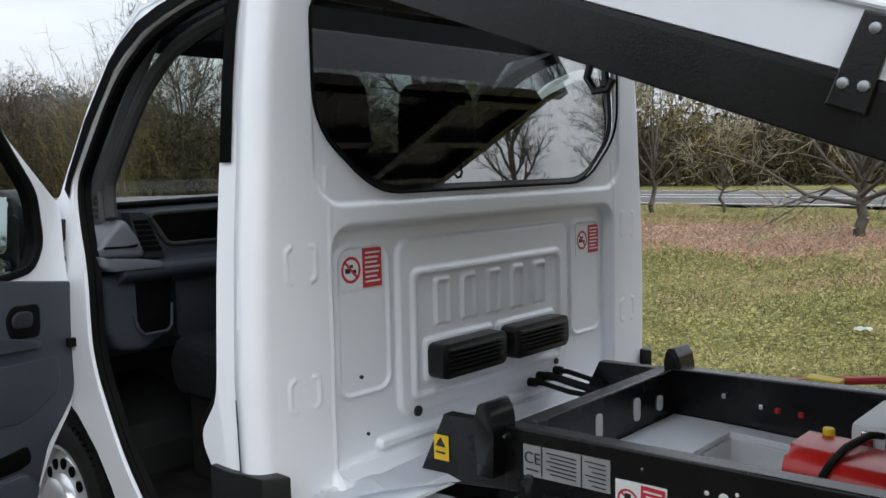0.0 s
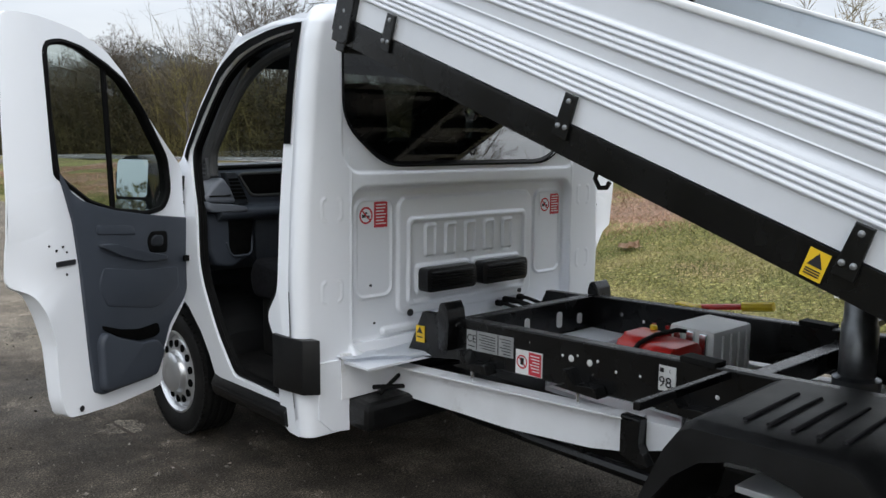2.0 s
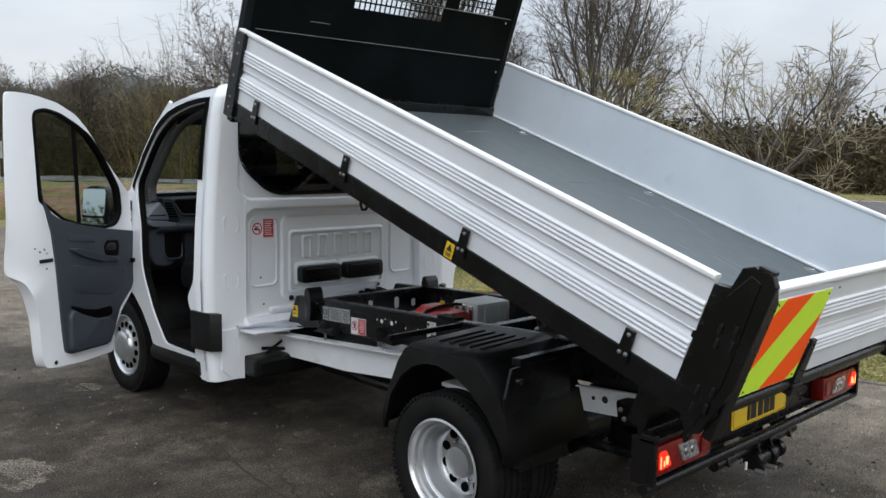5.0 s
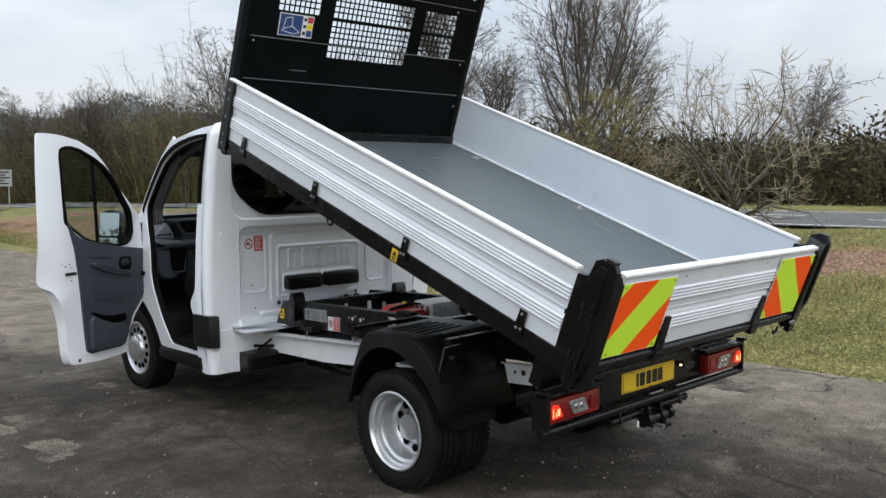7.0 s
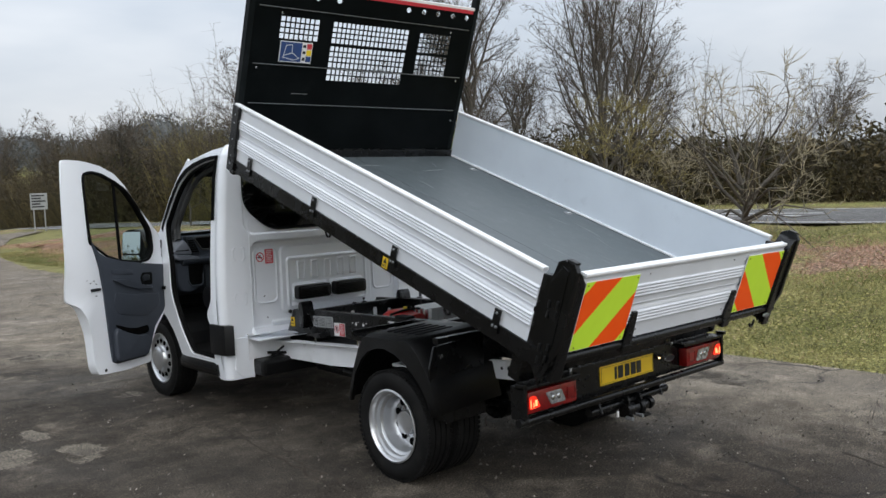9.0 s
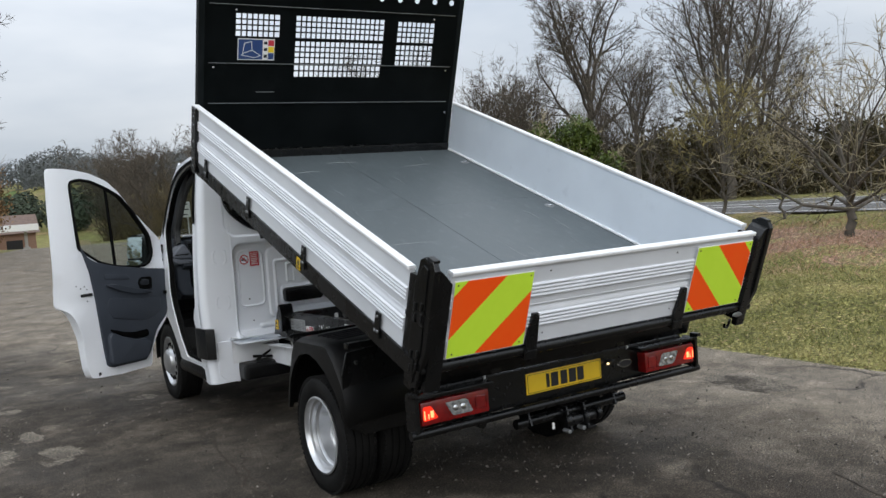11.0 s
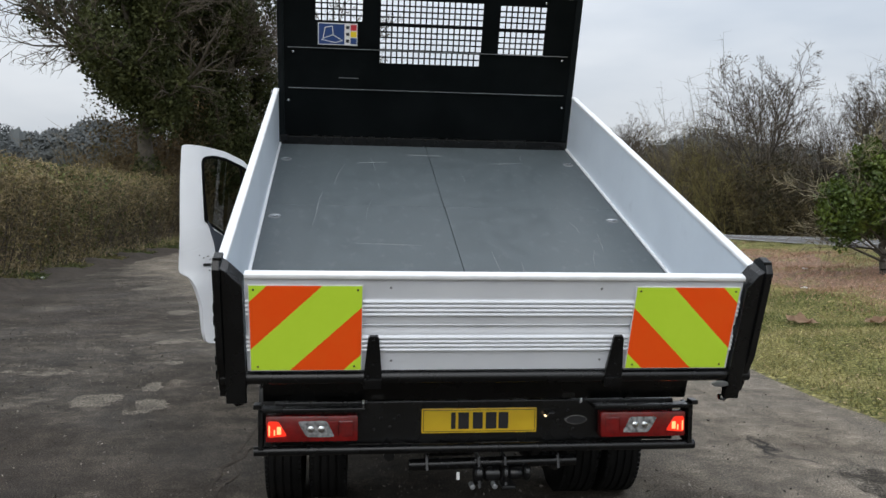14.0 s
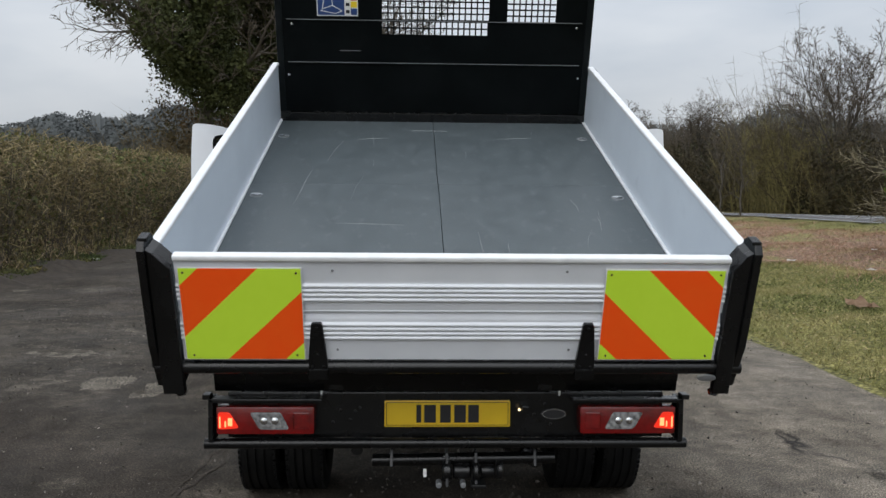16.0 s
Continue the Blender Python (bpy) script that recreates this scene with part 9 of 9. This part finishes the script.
# pictogram panel
bm = bmesh.new()
box(bm, -0.784, -0.513, HB0 - 0.003, HB0 - 0.0005, 1.655, 1.806)
sg = part("instruction_panel", bm, M_WHITELAB, hb, "blue and white pictogram panel")
bm = bmesh.new()
box(bm, -0.778, -0.602, HB0 - 0.0045, HB0 - 0.0032, 1.661, 1.800)
part("blue_field", bm, M_BLUELAB, sg)
for z0, z1, m in ((1.758, 1.798, M_REDLAB), (1.712, 1.752, M_CLIP), (1.664, 1.706, M_BLUELAB)):
    bm = bmesh.new()
    box(bm, -0.560, -0.518, HB0 - 0.0045, HB0 - 0.0032, z0, z1)
    part("colour_square", bm, m, sg)
    bm = bmesh.new()
    box(bm, -0.592, -0.568, HB0 - 0.0045, HB0 - 0.0032, z0 + 0.010, z1 - 0.010)
    part("symbol", bm, M_INK, sg)
bm = bmesh.new()
for a, c in (((-0.75, 1.69), (-0.735, 1.775)), ((-0.735, 1.775), (-0.685, 1.785)), ((-0.685, 1.785), (-0.68, 1.725)), ((-0.68, 1.725), (-0.62, 1.69)), ((-0.75, 1.70), (-0.68, 1.725)), ((-0.76, 1.69), (-0.66, 1.672)), ((-0.66, 1.672), (-0.615, 1.69))):
    d = (Vector(c) - Vector(a)).normalized()
    w = Vector((-d.y, d.x)) * 0.0025
    bm.faces.new([bm.verts.new((p.x, HB0 - 0.0052, p.y)) for p in (Vector(a) - w, Vector(c) - w, Vector(c) + w, Vector(a) + w)])
part("line_drawing", bm, M_WHITELAB, sg)
SHAPE[0] = None


def two_deep(root):
    """Hangs every piece that lies deeper than thing > part > sub-part under its part, and the bed's parts under the truck."""
    def lift(ob, to):
        m, p = ob.matrix_basis.copy(), ob.parent
        while p is not to:
            m, p = p.matrix_basis @ m, p.parent
        ob.parent, ob.matrix_basis = to, m

    for ob in list(bed.children):
        lift(ob, root)
    for p in list(root.children):
        for q in list(p.children):
            for r in list(q.children_recursive):
                lift(r, p)


two_deep(truck)


# ---------------------------------------------------------------- roadside things
# direction sign by the junction
sign = thing("road_sign", "pale grey direction sign on two posts at the road", "road sign", at=at_ground(11.9, 50))
bm = bmesh.new()
box(bm, -0.50, 0.45, -0.02, 0.02, 1.25, 2.2, 0.01)
part("panel", bm, M_GREYSIGN, sign)
for x in (-0.32, 0.28):
    bm = bmesh.new()
    tube(bm, [(x, 0.05, -0.1), (x, 0.05, 2.15)], 0.04, 8)
    part("post", bm, M_POST, sign)
for k, (x0, x1, z) in enumerate(((-0.42, 0.3, 2.06), (-0.42, 0.1, 1.9), (-0.42, 0.34, 1.74), (-0.42, 0.05, 1.58), (-0.42, 0.26, 1.42))):
    bm = bmesh.new()
    box(bm, x0, x1, -0.028, -0.022, z - 0.04, z + 0.04)
    part("text_bar", bm, M_INK, sign)

# small car by the filling station
car = thing("parked_car", "small silver hatchback standing by the filling station", "car", at=at_ground(2.8, 108, 0.02))
bm = bmesh.new()
prism(bm, round_poly([(-0.85, 0.25), (0.85, 0.25), (0.88, 0.7), (0.82, 0.95), (-0.82, 0.95), (-0.88, 0.7)], 0.12), "y", -2.0, 2.0, 0.12)
part("body", bm, M_STEEL, car, smooth=True)
bm = bmesh.new()
prism(bm, round_poly([(-1.3, 0.93), (1.5, 0.93), (0.9, 1.45), (-0.7, 1.47)], 0.15), "x", -0.7, 0.7, 0.06)
part("cabin", bm, M_FRIT, car, smooth=True)
for x in (-0.8, 0.8):
    for y in (-1.25, 1.3):
        bm = bmesh.new()
        lathe(bm, [(0.0005, -0.1), (0.3, -0.1), (0.31, 0.0), (0.3, 0.1), (0.0005, 0.1)], (x, y, 0.3), "x", 18)
        part("wheel", bm, M_RUBBER, car, smooth=True)

post = thing("marker_post", "thin leaning weathered post with a small white cap on the bank", "post", at=at_ground(-4.7, 36.5))
bm = bmesh.new()
tube(bm, [(0, 0, -0.1), (-0.18, 0, 1.35), (-0.32, 0, 2.6)], 0.035, 8)
part("pole", bm, M_POST, post)
# plain white cap on the pole's top
bm = bmesh.new()
box(bm, -0.42, -0.12, -0.06, 0.06, 2.55, 2.72, 0.02)
part("lamp_head", bm, M_LITTER, post)

# filling station far down the road
fs = thing("filling_station", "distant filling station with a white-edged flat canopy", "building", at=at_ground(4.4, 132))
bm = bmesh.new()
box(bm, -9, 9, -4, 4, 4.0, 4.9, 0.05)
part("canopy", bm, M_LITTER, fs)
for x in (-6.5, -1.5, 3.5, 7.5):
    bm = bmesh.new()
    box(bm, x - 0.2, x + 0.2, -2.2, -1.8, -0.2, 4.0)
    part("column", bm, M_POST, fs)
    bm = bmesh.new()
    box(bm, x - 0.45, x + 0.45, -2.4, -1.7, -0.2, 1.7, 0.05)
    part("pump", bm, M_GREYSIGN, fs)
bm = bmesh.new()
box(bm, -8, 10, 8, 14, -0.2, 3.6)
part("wall", bm, M_BRICK, fs)
bm = bmesh.new()
prism(bm, [(7.4, 3.6), (14.6, 3.6), (11, 6.4)], "x", -8.6, 10.6)
part("roof", bm, M_ROOF, fs)
for x in (-5, -1, 3, 7):
    bm = bmesh.new()
    box(bm, x - 1.1, x + 1.1, 7.93, 7.99, 0.6, 2.6)
    part("window", bm, M_INK, fs)

# scraps on the grass and the verge
g = np.random.default_rng(33)


def scrap(name, label, category, x, y, s, material, seed, group=""):
    gg = np.random.default_rng(seed)
    b = bmesh.new()
    n = 5
    vs = [[b.verts.new((i / n * s - s / 2 + gg.normal(0, s * 0.05), j / n * s * 0.7 - s * 0.35 + gg.normal(0, s * 0.05), abs(gg.normal(0, s * 0.13)) + 0.012)) for j in range(n + 1)] for i in range(n + 1)]
    for i in range(n):
        for j in range(n):
            b.faces.new((vs[i][j], vs[i + 1][j], vs[i + 1][j + 1], vs[i][j + 1]))
    bmesh.ops.solidify(b, geom=b.faces[:], thickness=0.004)
    ob = part(name, b, material)
    ob.location = at_ground(x, y, 0.03)
    ob.rotation_euler = (0, 0, gg.uniform(0, 6.28))
    return tagged(ob, label, category, group)


scrap("cardboard_scrap", "flattened damp brown cardboard on the grass", "litter", 5.6, 7.2, 0.42, M_CARD, 1)
scrap("cardboard_scrap", "torn brown cardboard lying in the grass", "litter", 6.3, 6.6, 0.36, M_CARD, 2)
for k, (x, y) in enumerate(((7.5, 10.5), (8.9, 13.0), (5.2, 3.4), (10.2, 8.7), (6.9, 12.2))):
    scrap("paper_scrap", "crumpled white litter on the grass", "litter", x, y, 0.13, M_LITTER, 10 + k, "litter")
for k, (x, y) in enumerate(((-6.6, 12.6), (-6.8, 16.2), (-6.5, 19.5), (-7.0, 10.4), (-6.4, 22.0), (-6.6, 14.4))):
    scrap("paper_scrap", "crumpled white litter below the hedge", "litter", x, y, 0.17, M_LITTER, 30 + k, "litter")
